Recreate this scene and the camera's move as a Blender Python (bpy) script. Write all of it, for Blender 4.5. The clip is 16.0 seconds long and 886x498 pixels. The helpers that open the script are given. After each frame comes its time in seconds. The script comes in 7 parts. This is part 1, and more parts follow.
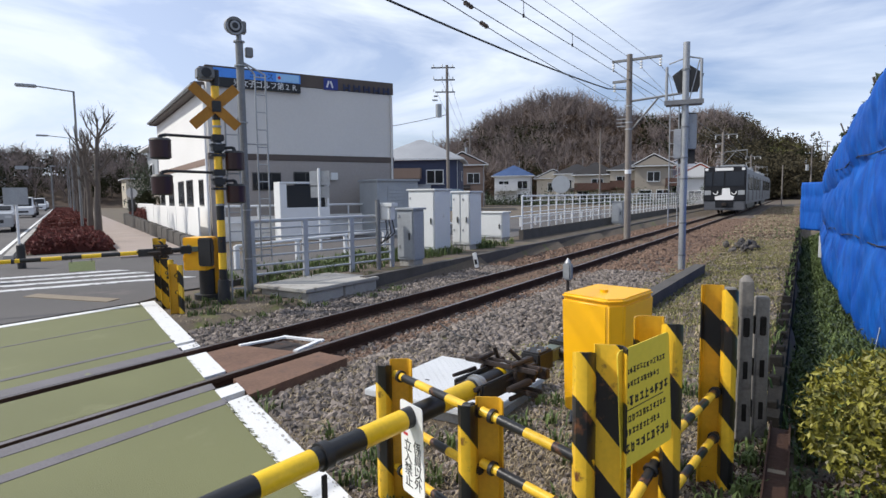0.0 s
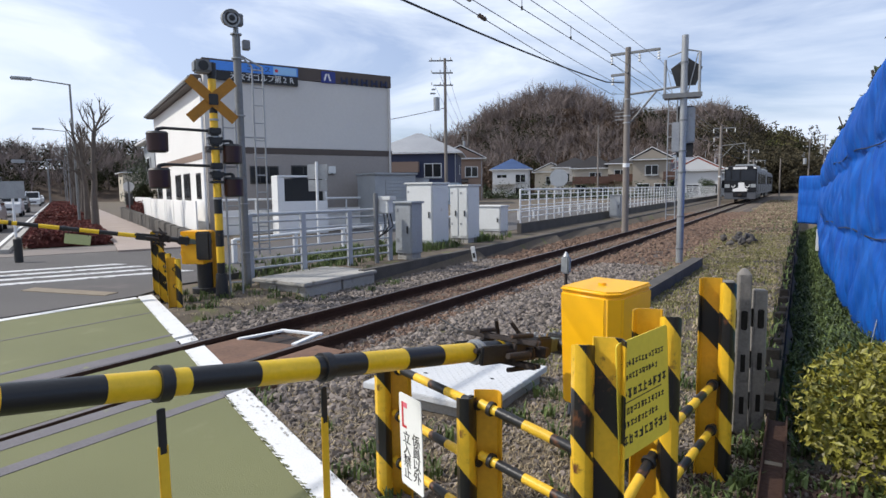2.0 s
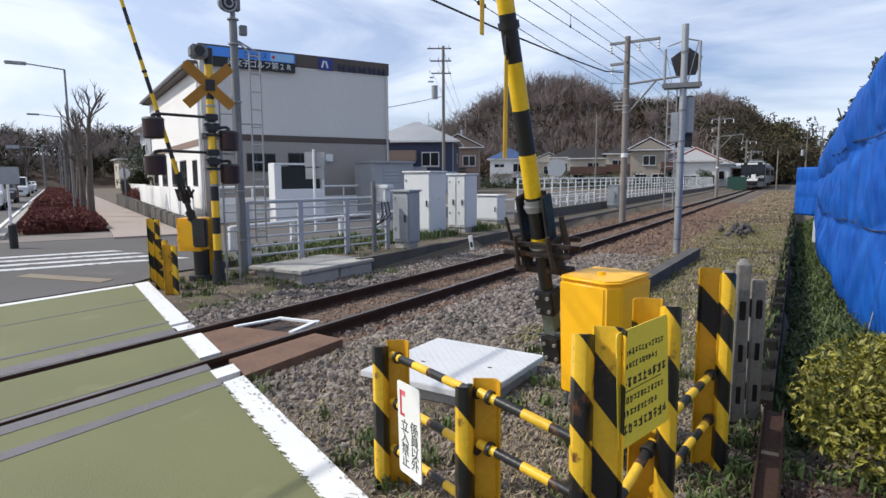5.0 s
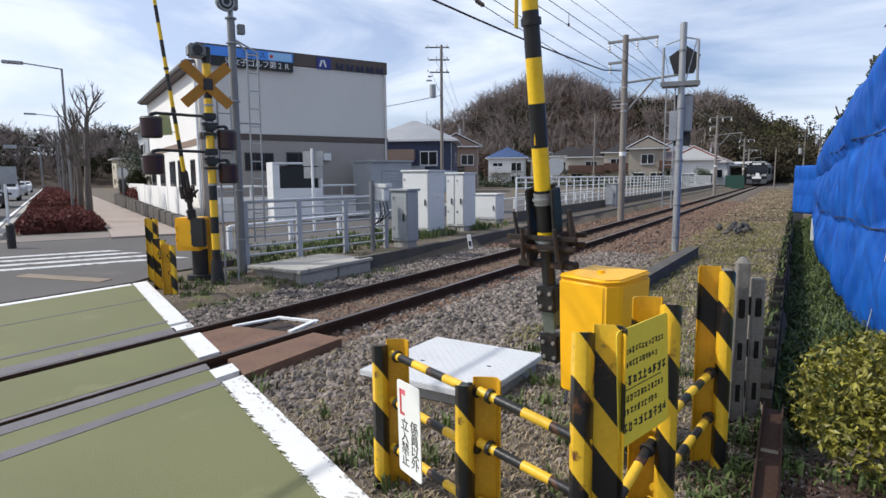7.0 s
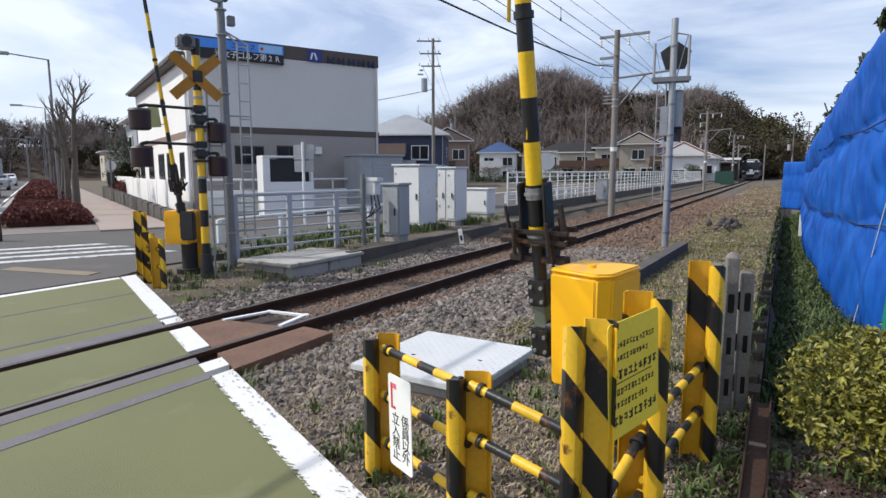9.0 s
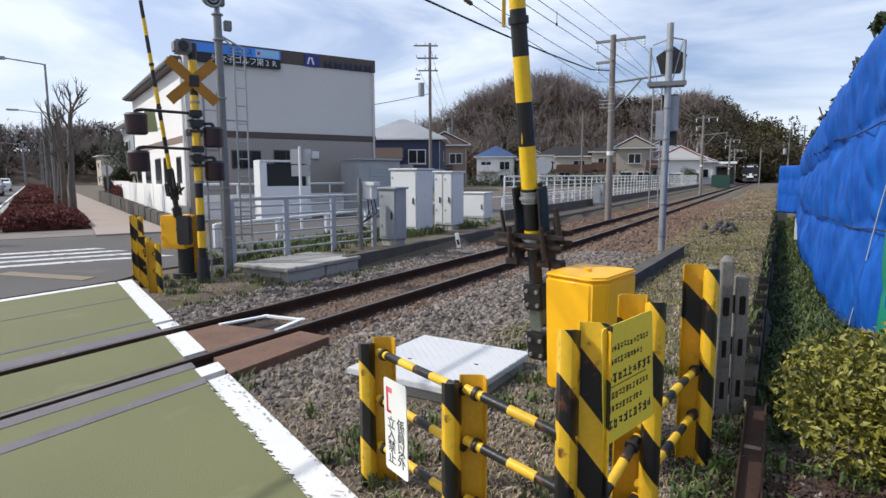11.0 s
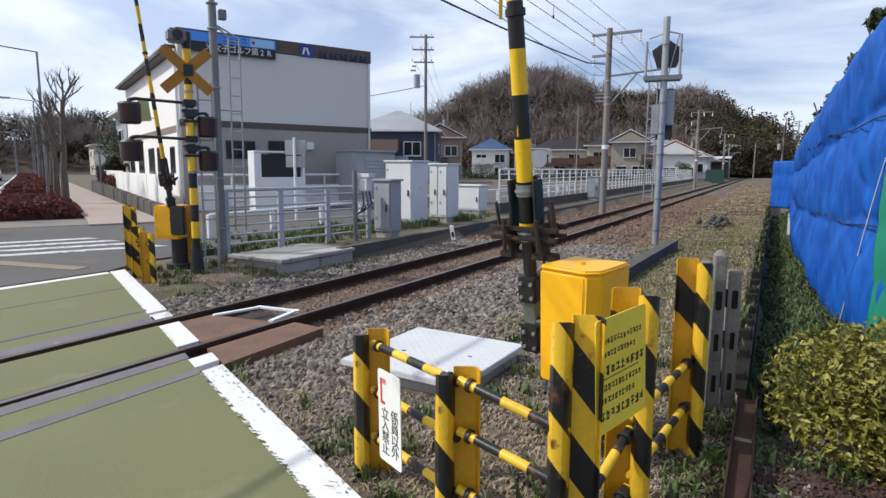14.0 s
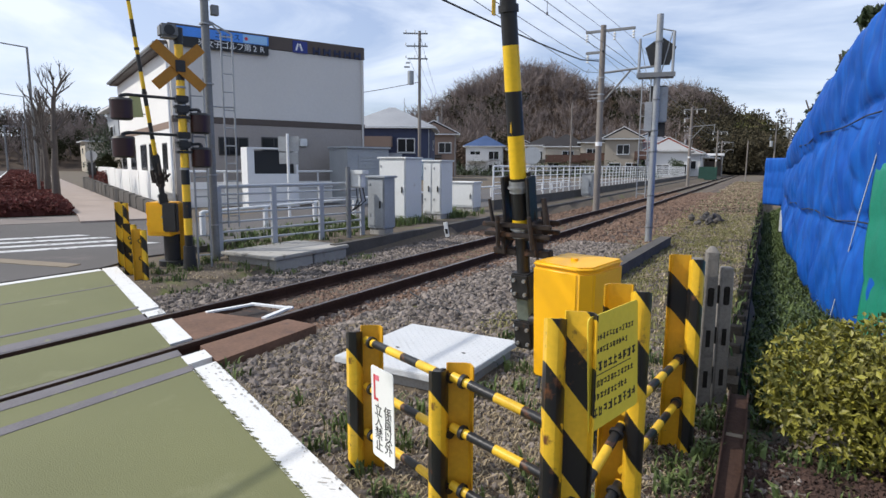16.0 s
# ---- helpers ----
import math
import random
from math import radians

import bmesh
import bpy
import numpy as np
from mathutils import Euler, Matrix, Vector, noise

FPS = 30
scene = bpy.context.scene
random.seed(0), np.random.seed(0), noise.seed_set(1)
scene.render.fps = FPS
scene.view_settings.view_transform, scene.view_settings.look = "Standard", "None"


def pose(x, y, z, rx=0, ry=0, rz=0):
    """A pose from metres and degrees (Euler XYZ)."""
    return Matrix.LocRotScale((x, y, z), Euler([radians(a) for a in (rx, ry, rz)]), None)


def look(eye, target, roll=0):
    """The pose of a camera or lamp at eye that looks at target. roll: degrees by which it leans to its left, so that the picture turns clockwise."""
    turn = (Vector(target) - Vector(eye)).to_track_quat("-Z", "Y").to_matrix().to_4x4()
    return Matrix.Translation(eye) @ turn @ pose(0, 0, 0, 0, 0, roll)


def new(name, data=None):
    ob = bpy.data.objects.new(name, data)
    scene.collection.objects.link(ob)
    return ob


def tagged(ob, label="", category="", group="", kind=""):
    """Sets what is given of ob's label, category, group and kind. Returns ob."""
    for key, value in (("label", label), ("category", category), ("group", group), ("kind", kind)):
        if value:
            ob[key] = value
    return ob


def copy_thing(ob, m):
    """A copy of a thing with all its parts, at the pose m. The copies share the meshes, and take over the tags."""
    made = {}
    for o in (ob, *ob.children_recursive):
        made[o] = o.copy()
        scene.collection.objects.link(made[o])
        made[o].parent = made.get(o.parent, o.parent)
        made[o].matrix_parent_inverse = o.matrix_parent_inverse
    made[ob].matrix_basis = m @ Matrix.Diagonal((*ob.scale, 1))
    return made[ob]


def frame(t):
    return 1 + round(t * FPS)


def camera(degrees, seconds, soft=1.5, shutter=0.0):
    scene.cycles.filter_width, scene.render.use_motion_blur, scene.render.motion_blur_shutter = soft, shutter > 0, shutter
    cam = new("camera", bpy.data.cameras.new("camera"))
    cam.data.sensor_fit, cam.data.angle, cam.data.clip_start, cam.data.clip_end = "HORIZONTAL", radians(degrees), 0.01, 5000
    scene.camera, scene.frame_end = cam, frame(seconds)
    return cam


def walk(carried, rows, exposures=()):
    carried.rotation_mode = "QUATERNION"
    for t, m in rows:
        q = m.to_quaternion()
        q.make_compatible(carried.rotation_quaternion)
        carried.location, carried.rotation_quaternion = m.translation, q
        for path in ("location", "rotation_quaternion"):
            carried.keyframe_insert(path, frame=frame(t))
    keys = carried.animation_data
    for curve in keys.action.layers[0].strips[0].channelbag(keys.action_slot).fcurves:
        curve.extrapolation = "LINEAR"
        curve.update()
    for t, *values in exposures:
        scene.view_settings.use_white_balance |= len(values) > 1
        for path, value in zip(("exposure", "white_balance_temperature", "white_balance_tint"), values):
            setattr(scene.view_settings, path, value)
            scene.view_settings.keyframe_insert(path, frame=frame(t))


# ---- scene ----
import itertools

cam = camera(73.5, 16.0, soft=1.5)
walk(cam, [
    (0, pose(0.031, -0.011, 1.620, 84.85, 0.69, 32.98)),
    (0.5, pose(0.035, -0.013, 1.620, 84.92, 0.71, 32.90)),
    (1, pose(0.031, -0.010, 1.619, 84.75, 0.67, 32.86)),
    (1.5, pose(0.032, -0.013, 1.618, 84.44, 0.70, 32.89)),
    (2, pose(0.027, -0.011, 1.617, 84.24, 0.70, 32.78)),
    (2.5, pose(0.022, -0.007, 1.614, 84.06, 0.64, 32.70)),
    (3, pose(0.018, -0.009, 1.615, 83.84, 0.61, 32.79)),
    (3.5, pose(0.014, -0.005, 1.613, 83.66, 0.50, 32.77)),
    (4, pose(0.013, -0.004, 1.612, 83.50, 0.37, 32.71)),
    (6.5, pose(-0.004, 0.005, 1.605, 82.95, 0.34, 32.33)),
    (7, pose(-0.000, 0.000, 1.607, 83.10, 0.40, 32.36)),
    (7.5, pose(-0.002, -0.001, 1.605, 83.04, 0.25, 32.35)),
    (8, pose(-0.005, 0.003, 1.603, 82.83, 0.10, 31.96)),
    (8.5, pose(-0.004, 0.007, 1.604, 82.64, 0.15, 31.68)),
    (9, pose(-0.006, 0.004, 1.603, 82.57, 0.10, 31.52)),
    (11.5, pose(0.010, 0.001, 1.604, 83.00, 0.15, 31.21)),
    (12, pose(0.012, -0.003, 1.604, 82.75, 0.06, 31.17)),
    (12.5, pose(0.006, 0.001, 1.604, 82.57, -0.19, 31.02)),
    (13, pose(0.004, -0.002, 1.604, 82.43, -0.31, 30.90)),
    (13.5, pose(0.006, 0.001, 1.603, 82.30, -0.36, 30.94)),
    (14, pose(0.006, -0.001, 1.602, 82.24, -0.33, 30.78)),
    (14.5, pose(0.007, 0.003, 1.600, 82.23, -0.39, 30.65)),
    (15, pose(0.010, -0.001, 1.600, 82.23, -0.32, 30.41)),
    (15.5, pose(0.007, 0.004, 1.600, 82.04, -0.32, 30.30)),
    (16, pose(0.010, 0.000, 1.601, 81.94, -0.38, 30.20)),
], exposures=[(0, -0.22), (16, -0.22)])

# ---- sky and sun ----
SUN_TO = Vector((-0.88, -0.52, 1.0)).normalized()
world = bpy.data.worlds.new("sky")
scene.world = world
world.use_nodes = True
wn, wl = world.node_tree.nodes, world.node_tree.links
sky = wn.new("ShaderNodeTexSky")
sky.sky_type = "NISHITA"
sky.sun_disc = False
sky.sun_elevation = math.asin(SUN_TO.z)
sky.sun_rotation = math.atan2(SUN_TO.x, SUN_TO.y)
sky.air_density, sky.dust_density, sky.ozone_density = 1.0, 1.8, 1.4
tc = wn.new("ShaderNodeTexCoord")
mp = wn.new("ShaderNodeMapping")
mp.inputs["Scale"].default_value = (1.0, 1.6, 5.0)
mp.inputs["Rotation"].default_value = (0.0, 0.25, 0.5)
wl.new(tc.outputs["Generated"], mp.inputs["Vector"])
cn = wn.new("ShaderNodeTexNoise")
cn.inputs["Scale"].default_value, cn.inputs["Detail"].default_value = 1.7, 8.0
cn.inputs["Roughness"].default_value, cn.inputs["Distortion"].default_value = 0.55, 0.5
wl.new(mp.outputs["Vector"], cn.inputs["Vector"])
cr = wn.new("ShaderNodeValToRGB")
cr.color_ramp.elements[0].position, cr.color_ramp.elements[0].color = 0.38, (0.14, 0.14, 0.14, 1)
cr.color_ramp.elements[1].position, cr.color_ramp.elements[1].color = 0.62, (0.9, 0.9, 0.9, 1)
wl.new(cn.outputs["Fac"], cr.inputs["Fac"])
cm = wn.new("ShaderNodeMixRGB")
cm.inputs["Color2"].default_value = (7.9, 8.7, 10.0, 1)
# thin haze thickens towards the sun's side of the sky
hz = wn.new("ShaderNodeVectorMath")
hz.operation = "DOT_PRODUCT"
hz.inputs[1].default_value = (SUN_TO.x, SUN_TO.y, 0.0)
wl.new(tc.outputs["Generated"], hz.inputs[0])
hm = wn.new("ShaderNodeMapRange")
hm.inputs["From Min"].default_value, hm.inputs["From Max"].default_value = -0.55, 0.5
hm.inputs["To Min"].default_value, hm.inputs["To Max"].default_value = -0.18, 0.36
wl.new(hz.outputs["Value"], hm.inputs["Value"])
ha = wn.new("ShaderNodeMath")
ha.operation, ha.use_clamp = "ADD", True
wl.new(cr.outputs["Color"], ha.inputs[0])
wl.new(hm.outputs["Result"], ha.inputs[1])
wl.new(ha.outputs[0], cm.inputs["Fac"])
tint = wn.new("ShaderNodeMixRGB")
tint.blend_type = "MULTIPLY"
tint.inputs["Fac"].default_value = 1.0
tint.inputs["Color2"].default_value = (1.0, 1.07, 1.32, 1)
wl.new(sky.outputs["Color"], tint.inputs["Color1"])
wl.new(tint.outputs["Color"], cm.inputs["Color1"])
wl.new(cm.outputs["Color"], wn["Background"].inputs["Color"])
wn["Background"].inputs["Strength"].default_value = 0.135
sun = new("sun", bpy.data.lights.new("sun", "SUN"))
sun.data.energy, sun.data.angle, sun.data.color = 4.3, radians(0.6), (1.0, 0.95, 0.87)
sun.matrix_world = look(SUN_TO * 60, (0, 0, 0))


# ---- materials ----
def mat(name, c, rough=0.6, metal=0.0, var=0.15, scale=2.0, fine=40.0, bump=0.15, stain=None, amount=0.4, coord="Object", island=False, spec=0.5):
    m = bpy.data.materials.new(name)
    m.use_nodes = True
    n, l = m.node_tree.nodes, m.node_tree.links
    b = n["Principled BSDF"]
    b.inputs["Roughness"].default_value, b.inputs["Metallic"].default_value = rough, metal
    b.inputs["Specular IOR Level"].default_value = spec
    if coord == "Position":
        vec = n.new("ShaderNodeNewGeometry").outputs["Position"]
    else:
        vec = n.new("ShaderNodeTexCoord").outputs["Object"]
    big, small = n.new("ShaderNodeTexNoise"), n.new("ShaderNodeTexNoise")
    for node, s in ((big, scale), (small, fine)):
        node.inputs["Scale"].default_value, node.inputs["Detail"].default_value = s, 5.0
        l.new(vec, node.inputs["Vector"])
    add = n.new("ShaderNodeMath")
    add.operation = "MULTIPLY_ADD"
    add.inputs[1].default_value = 0.5
    l.new(small.outputs["Fac"], add.inputs[0])
    half = n.new("ShaderNodeMath")
    half.operation = "MULTIPLY"
    half.inputs[1].default_value = 0.5
    l.new(big.outputs["Fac"], half.inputs[0])
    l.new(half.outputs[0], add.inputs[2])
    fac = add.outputs[0]
    if island:
        rnd = n.new("ShaderNodeNewGeometry").outputs["Random Per Island"]
        av = n.new("ShaderNodeMixRGB")
        av.inputs["Fac"].default_value = 0.6
        l.new(fac, av.inputs["Color1"])
        l.new(rnd, av.inputs["Color2"])
        fac = av.outputs["Color"]
    ramp = n.new("ShaderNodeValToRGB")
    lo, hi = (0.05, 0.95) if island else (0.3, 0.7)
    ramp.color_ramp.elements[0].position, ramp.color_ramp.elements[1].position = lo, hi
    ramp.color_ramp.elements[0].color = (*[max(0, v * (1 - var)) for v in c], 1)
    ramp.color_ramp.elements[1].color = (*[min(1, v * (1 + var)) for v in c], 1)
    l.new(fac, ramp.inputs["Fac"])
    colour = ramp.outputs["Color"]
    if stain:
        sn = n.new("ShaderNodeTexNoise")
        sn.inputs["Scale"].default_value, sn.inputs["Detail"].default_value = scale * 2.3, 9.0
        sn.inputs["Roughness"].default_value = 0.65
        l.new(vec, sn.inputs["Vector"])
        sr = n.new("ShaderNodeValToRGB")
        p = 0.72 - 0.3 * amount
        sr.color_ramp.elements[0].position, sr.color_ramp.elements[1].position = p, min(1.0, p + 0.09)
        l.new(sn.outputs["Fac"], sr.inputs["Fac"])
        mx = n.new("ShaderNodeMixRGB")
        mx.inputs["Color2"].default_value = (*stain, 1)
        l.new(sr.outputs["Color"], mx.inputs["Fac"])
        l.new(colour, mx.inputs["Color1"])
        colour = mx.outputs["Color"]
    l.new(colour, b.inputs["Base Color"])
    if bump:
        bn = n.new("ShaderNodeBump")
        bn.inputs["Strength"].default_value, bn.inputs["Distance"].default_value = bump, 0.01
        l.new(small.outputs["Fac"], bn.inputs["Height"])
        l.new(bn.outputs["Normal"], b.inputs["Normal"])
    return m


def stripes(name, c1, c2, period, slant=(0.0, 0.0, 1.0), shift=0.0, rough=0.4, rust=0.35, duty=0.5):
    """Paint in two colours, banded along a direction in the object's own space, chipped to rust."""
    m = mat(name, c1, rough, stain=(0.16, 0.06, 0.025), amount=rust, scale=4.0, var=0.12)
    n, l = m.node_tree.nodes, m.node_tree.links
    b = n["Principled BSDF"]
    tcn = n.new("ShaderNodeTexCoord")
    dot = n.new("ShaderNodeVectorMath")
    dot.operation = "DOT_PRODUCT"
    dot.inputs[1].default_value = [v / period for v in slant]
    l.new(tcn.outputs["Object"], dot.inputs[0])
    ad = n.new("ShaderNodeMath")
    ad.operation = "ADD"
    ad.inputs[1].default_value = shift + 50.0
    l.new(dot.outputs["Value"], ad.inputs[0])
    fr = n.new("ShaderNodeMath")
    fr.operation = "FRACT"
    l.new(ad.outputs[0], fr.inputs[0])
    gt = n.new("ShaderNodeMath")
    gt.operation = "GREATER_THAN"
    gt.inputs[1].default_value = duty
    l.new(fr.outputs[0], gt.inputs[0])
    old = b.inputs["Base Color"].links[0].from_socket
    stain_mix = old.node
    ramp_out = stain_mix.inputs["Color1"].links[0].from_socket
    mx = n.new("ShaderNodeMixRGB")
    mx.inputs["Color2"].default_value = (*c2, 1)
    l.new(gt.outputs[0], mx.inputs["Fac"])
    l.new(ramp_out, mx.inputs["Color1"])
    l.new(mx.outputs["Color"], stain_mix.inputs["Color1"])
    return m


YEL, BLK = (0.82, 0.50, 0.030), (0.012, 0.012, 0.013)
M_ground = mat("dry_soil", (0.112, 0.088, 0.064), 0.95, var=0.35, scale=0.7, fine=25, bump=0.6, coord="Position", stain=(0.11, 0.12, 0.035), amount=0.5)
M_asphalt = mat("asphalt", (0.095, 0.088, 0.085), 0.9, var=0.25, scale=0.35, fine=90, bump=0.4, coord="Position", stain=(0.12, 0.105, 0.10), amount=0.4)
M_green = mat("green_road_paint", (0.146, 0.150, 0.064), 0.75, var=0.16, scale=0.8, fine=120, bump=0.35, coord="Position", stain=(0.175, 0.178, 0.085), amount=0.45)
M_white_line = mat("worn_white_line", (0.69, 0.69, 0.68), 0.75, var=0.06, scale=5, fine=60, bump=0.3, coord="Position", stain=(0.27, 0.27, 0.23), amount=0.36)
M_faded_line = mat("faded_crosswalk_paint", (0.55, 0.55, 0.55), 0.8, var=0.12, scale=2, fine=30, coord="Position", stain=(0.14, 0.135, 0.13), amount=0.62)
M_scuff = mat("grey_rubbed_paint", (0.14, 0.13, 0.14), 0.8, var=0.25, scale=3, fine=60, coord="Position", stain=(0.19, 0.20, 0.11), amount=0.4)
M_apron = mat("worn_brown_asphalt", (0.20, 0.172, 0.155), 0.9, var=0.2, scale=0.6, fine=60, coord="Position")
M_pave = mat("pinkish_paving", (0.33, 0.27, 0.235), 0.9, var=0.15, scale=0.8, fine=30, coord="Position")
M_tactile = mat("worn_tactile_paving", (0.22, 0.18, 0.13), 0.85, var=0.2, scale=4, coord="Position")
M_rust_rail = mat("rusty_rail", (0.052, 0.028, 0.020), 0.9, spec=0.2, var=0.4, scale=3, fine=50, bump=0.4, coord="Position")
M_rail_top = mat("polished_rail_head", (0.26, 0.22, 0.205), 0.38, metal=1.0, var=0.2, scale=3, coord="Position")
M_sleeper = mat("weathered_sleeper", (0.12, 0.095, 0.075), 0.9, var=0.4, scale=2, fine=30, bump=0.5, coord="Position")
M_stone = mat("ballast_stone", (0.178, 0.150, 0.130), 0.9, var=0.95, scale=9, fine=60, bump=0.5, coord="Position", island=True)
M_stone_rust = mat("rust_stained_ballast", (0.165, 0.106, 0.076), 0.92, var=0.5, scale=9, fine=60, bump=0.5, coord="Position", island=True)
M_ballast = mat("ballast_bed", (0.085, 0.062, 0.048), 0.95, var=0.6, scale=9, fine=28, bump=1.0, coord="Position")
M_panel = mat("brown_rusty_plate", (0.155, 0.085, 0.055), 0.8, var=0.35, scale=2.5, fine=35, coord="Position", stain=(0.10, 0.06, 0.045), amount=0.5)
M_concrete = mat("weathered_concrete", (0.36, 0.345, 0.32), 0.9, var=0.2, scale=1.6, fine=45, bump=0.3, coord="Position", stain=(0.15, 0.14, 0.12), amount=0.45)
M_conc_dark = mat("dark_old_concrete", (0.085, 0.077, 0.070), 0.92, var=0.35, scale=2.2, fine=40, bump=0.5, coord="Position", stain=(0.07, 0.065, 0.055), amount=0.5)
# concrete with its shade put into the colour, for boundary wall and post slots
M_conc_shaded = mat("shade_dark_concrete", (0.022, 0.020, 0.018), 0.95, var=0.5, scale=3, fine=40, bump=0.5, coord="Position", stain=(0.045, 0.040, 0.034), amount=0.3, spec=0.1)
M_conc_post = mat("concrete_post", (0.19, 0.175, 0.158), 0.92, var=0.25, scale=4, fine=50, bump=0.5, coord="Position", stain=(0.12, 0.11, 0.10), amount=0.5)
M_plate_top = mat("white_chequer_plate", (0.60, 0.61, 0.62), 0.5, metal=0.0, var=0.10, scale=3, fine=70, bump=0.5, coord="Position", stain=(0.42, 0.42, 0.41), amount=0.25)
M_galv = mat("galvanised_steel", (0.36, 0.37, 0.38), 0.5, metal=0.55, var=0.18, scale=2.5, fine=30, stain=(0.26, 0.25, 0.24), amount=0.25)
M_pole_grey = mat("grey_painted_steel", (0.20, 0.205, 0.21), 0.55, metal=0.3, var=0.2, scale=2, fine=25, stain=(0.16, 0.12, 0.10), amount=0.3)
M_pole_conc = mat("concrete_utility_pole", (0.22, 0.195, 0.175), 0.9, var=0.25, scale=1.2, fine=30)
M_white_paint = mat("white_painted_steel", (0.74, 0.75, 0.76), 0.5, var=0.06, scale=2, fine=20, stain=(0.45, 0.43, 0.40), amount=0.2)
M_fence = mat("grey_white_fence_paint", (0.40, 0.42, 0.45), 0.5, metal=0.15, var=0.1, scale=2, fine=20, stain=(0.32, 0.31, 0.30), amount=0.25)
M_cab_white = mat("off_white_cabinet_paint", (0.68, 0.69, 0.68), 0.45, var=0.05, scale=1.2, fine=20, stain=(0.45, 0.42, 0.36), amount=0.22)
M_cab_grey = mat("grey_cabinet_paint", (0.33, 0.35, 0.37), 0.5, var=0.12, scale=1.5, fine=20, stain=(0.22, 0.21, 0.20), amount=0.3)
M_black = mat("black_steel", (0.018, 0.018, 0.02), 0.5, var=0.4, scale=4, fine=40, stain=(0.06, 0.035, 0.02), amount=0.35)
# rusty mechanism steel; also the shade colour in groove and pit
M_black_rust = mat("dark_rust_and_recess_shade", (0.030, 0.021, 0.018), 0.7, var=0.4, scale=5, fine=40, stain=(0.13, 0.06, 0.03), amount=0.45)
M_yellow_box = mat("orange_yellow_enamel", (0.92, 0.47, 0.006), 0.38, var=0.05, scale=1.5, fine=15, bump=0.05, stain=(0.6, 0.3, 0.02), amount=0.1)
M_yellow = mat("yellow_enamel", YEL, 0.45, var=0.1, scale=3, stain=(0.25, 0.10, 0.02), amount=0.25)
# yellow board paint taken down to ochre for its shaded side
M_cross_shaded = mat("shaded_yellow_cross_paint", (0.38, 0.165, 0.012), 0.6, var=0.15, scale=3, stain=(0.25, 0.12, 0.03), amount=0.3)
M_sign_yellow = mat("faded_yellow_sign", (0.80, 0.63, 0.06), 0.55, var=0.06, scale=3, stain=(0.5, 0.4, 0.08), amount=0.15)
M_sign_white = mat("white_sign_face", (0.80, 0.80, 0.78), 0.5, var=0.03, scale=3)
M_ink = mat("black_ink", (0.02, 0.02, 0.02), 0.6, var=0.2)
M_red = mat("red_paint", (0.55, 0.03, 0.04), 0.5, var=0.15)
M_pink = mat("faded_pink_paint", (0.75, 0.16, 0.22), 0.6)
M_post_stripe = stripes("yellow_black_post", YEL, BLK, 0.42, (1.25, 0.5, 1.0), 0.1, rust=0.42)
M_post_stripe_b = stripes("yellow_black_post_leaning", YEL, BLK, 0.36, (1.3, 0.3, 1.0), 0.25, rust=0.4)
# post yellow darkened for the shade in the valleys, with rust chips
M_valley = stripes("shaded_yellow_black_head", (0.62, 0.33, 0.015), BLK, 1.6, (1.1, 0.0, 1.0), 0.40, rust=0.3, duty=0.87)
M_yellow_shaded = mat("shaded_yellow_paint", (0.62, 0.33, 0.015), 0.5, var=0.15, scale=3, stain=(0.30, 0.13, 0.02), amount=0.35)
M_post_near_a = stripes("yellow_black_post_ridge", YEL, BLK, 0.37, (1.25, 0.5, 1.0), 0.757, rust=0.5)
M_post_near_b = stripes("yellow_black_post_fold", YEL, BLK, 0.37, (1.25, 0.5, 1.0), 0.18, rust=0.42)
M_rail_stripe = stripes("yellow_black_tube", YEL, BLK, 0.27, (0, 0, 1.0), 0.15, rust=0.55)
M_arm_stripe = stripes("yellow_black_boom", (0.82, 0.52, 0.015), BLK, 0.51, (1.0, 0, 0), 0.20, rust=0.02)
M_mast_stripe = stripes("yellow_black_mast", YEL, BLK, 0.52, (0, 0, 1.0), 0.05, rust=0.25)
M_tile_wall = mat("pale_grey_render", (0.60, 0.585, 0.565), 0.85, var=0.05, scale=0.4, fine=12, bump=0.1, coord="Position")
M_white_wall = mat("white_render", (0.80, 0.79, 0.77), 0.85, var=0.04, scale=0.4, fine=12, coord="Position")
M_low_wall = mat("taupe_render", (0.33, 0.30, 0.28), 0.85, var=0.08, scale=0.5, fine=12, coord="Position")
M_brown_band = mat("dark_brown_cladding", (0.085, 0.065, 0.055), 0.6, var=0.12, coord="Position")
M_glass = mat("dark_window_glass", (0.012, 0.013, 0.015), 0.12, var=0.2, scale=0.5, bump=0.0, coord="Position", spec=0.35)
M_frame_dark = mat("dark_window_frame", (0.03, 0.028, 0.027), 0.4, var=0.2)
M_navy = mat("navy_blue_cladding", (0.025, 0.035, 0.085), 0.6, var=0.15, coord="Position")
M_led_blue = mat("blue_sign_panel", (0.06, 0.25, 0.75), 0.4, var=0.3, scale=0.8, coord="Position")
M_led_black = mat("black_sign_panel", (0.008, 0.008, 0.009), 0.4)
M_sheet = mat("blue_tarpaulin", (0.004, 0.078, 0.40), 0.6, spec=0.3, var=0.30, scale=1.2, fine=14, bump=0.25, coord="Position", stain=(0.008, 0.11, 0.46), amount=0.35)
sn_, sl_ = M_sheet.node_tree.nodes, M_sheet.node_tree.links
geo_ = sn_.new("ShaderNodeNewGeometry")
map_ = sn_.new("ShaderNodeMapping")
map_.inputs["Scale"].default_value = (7.0, 7.0, 0.55)
sl_.new(geo_.outputs["Position"], map_.inputs["Vector"])
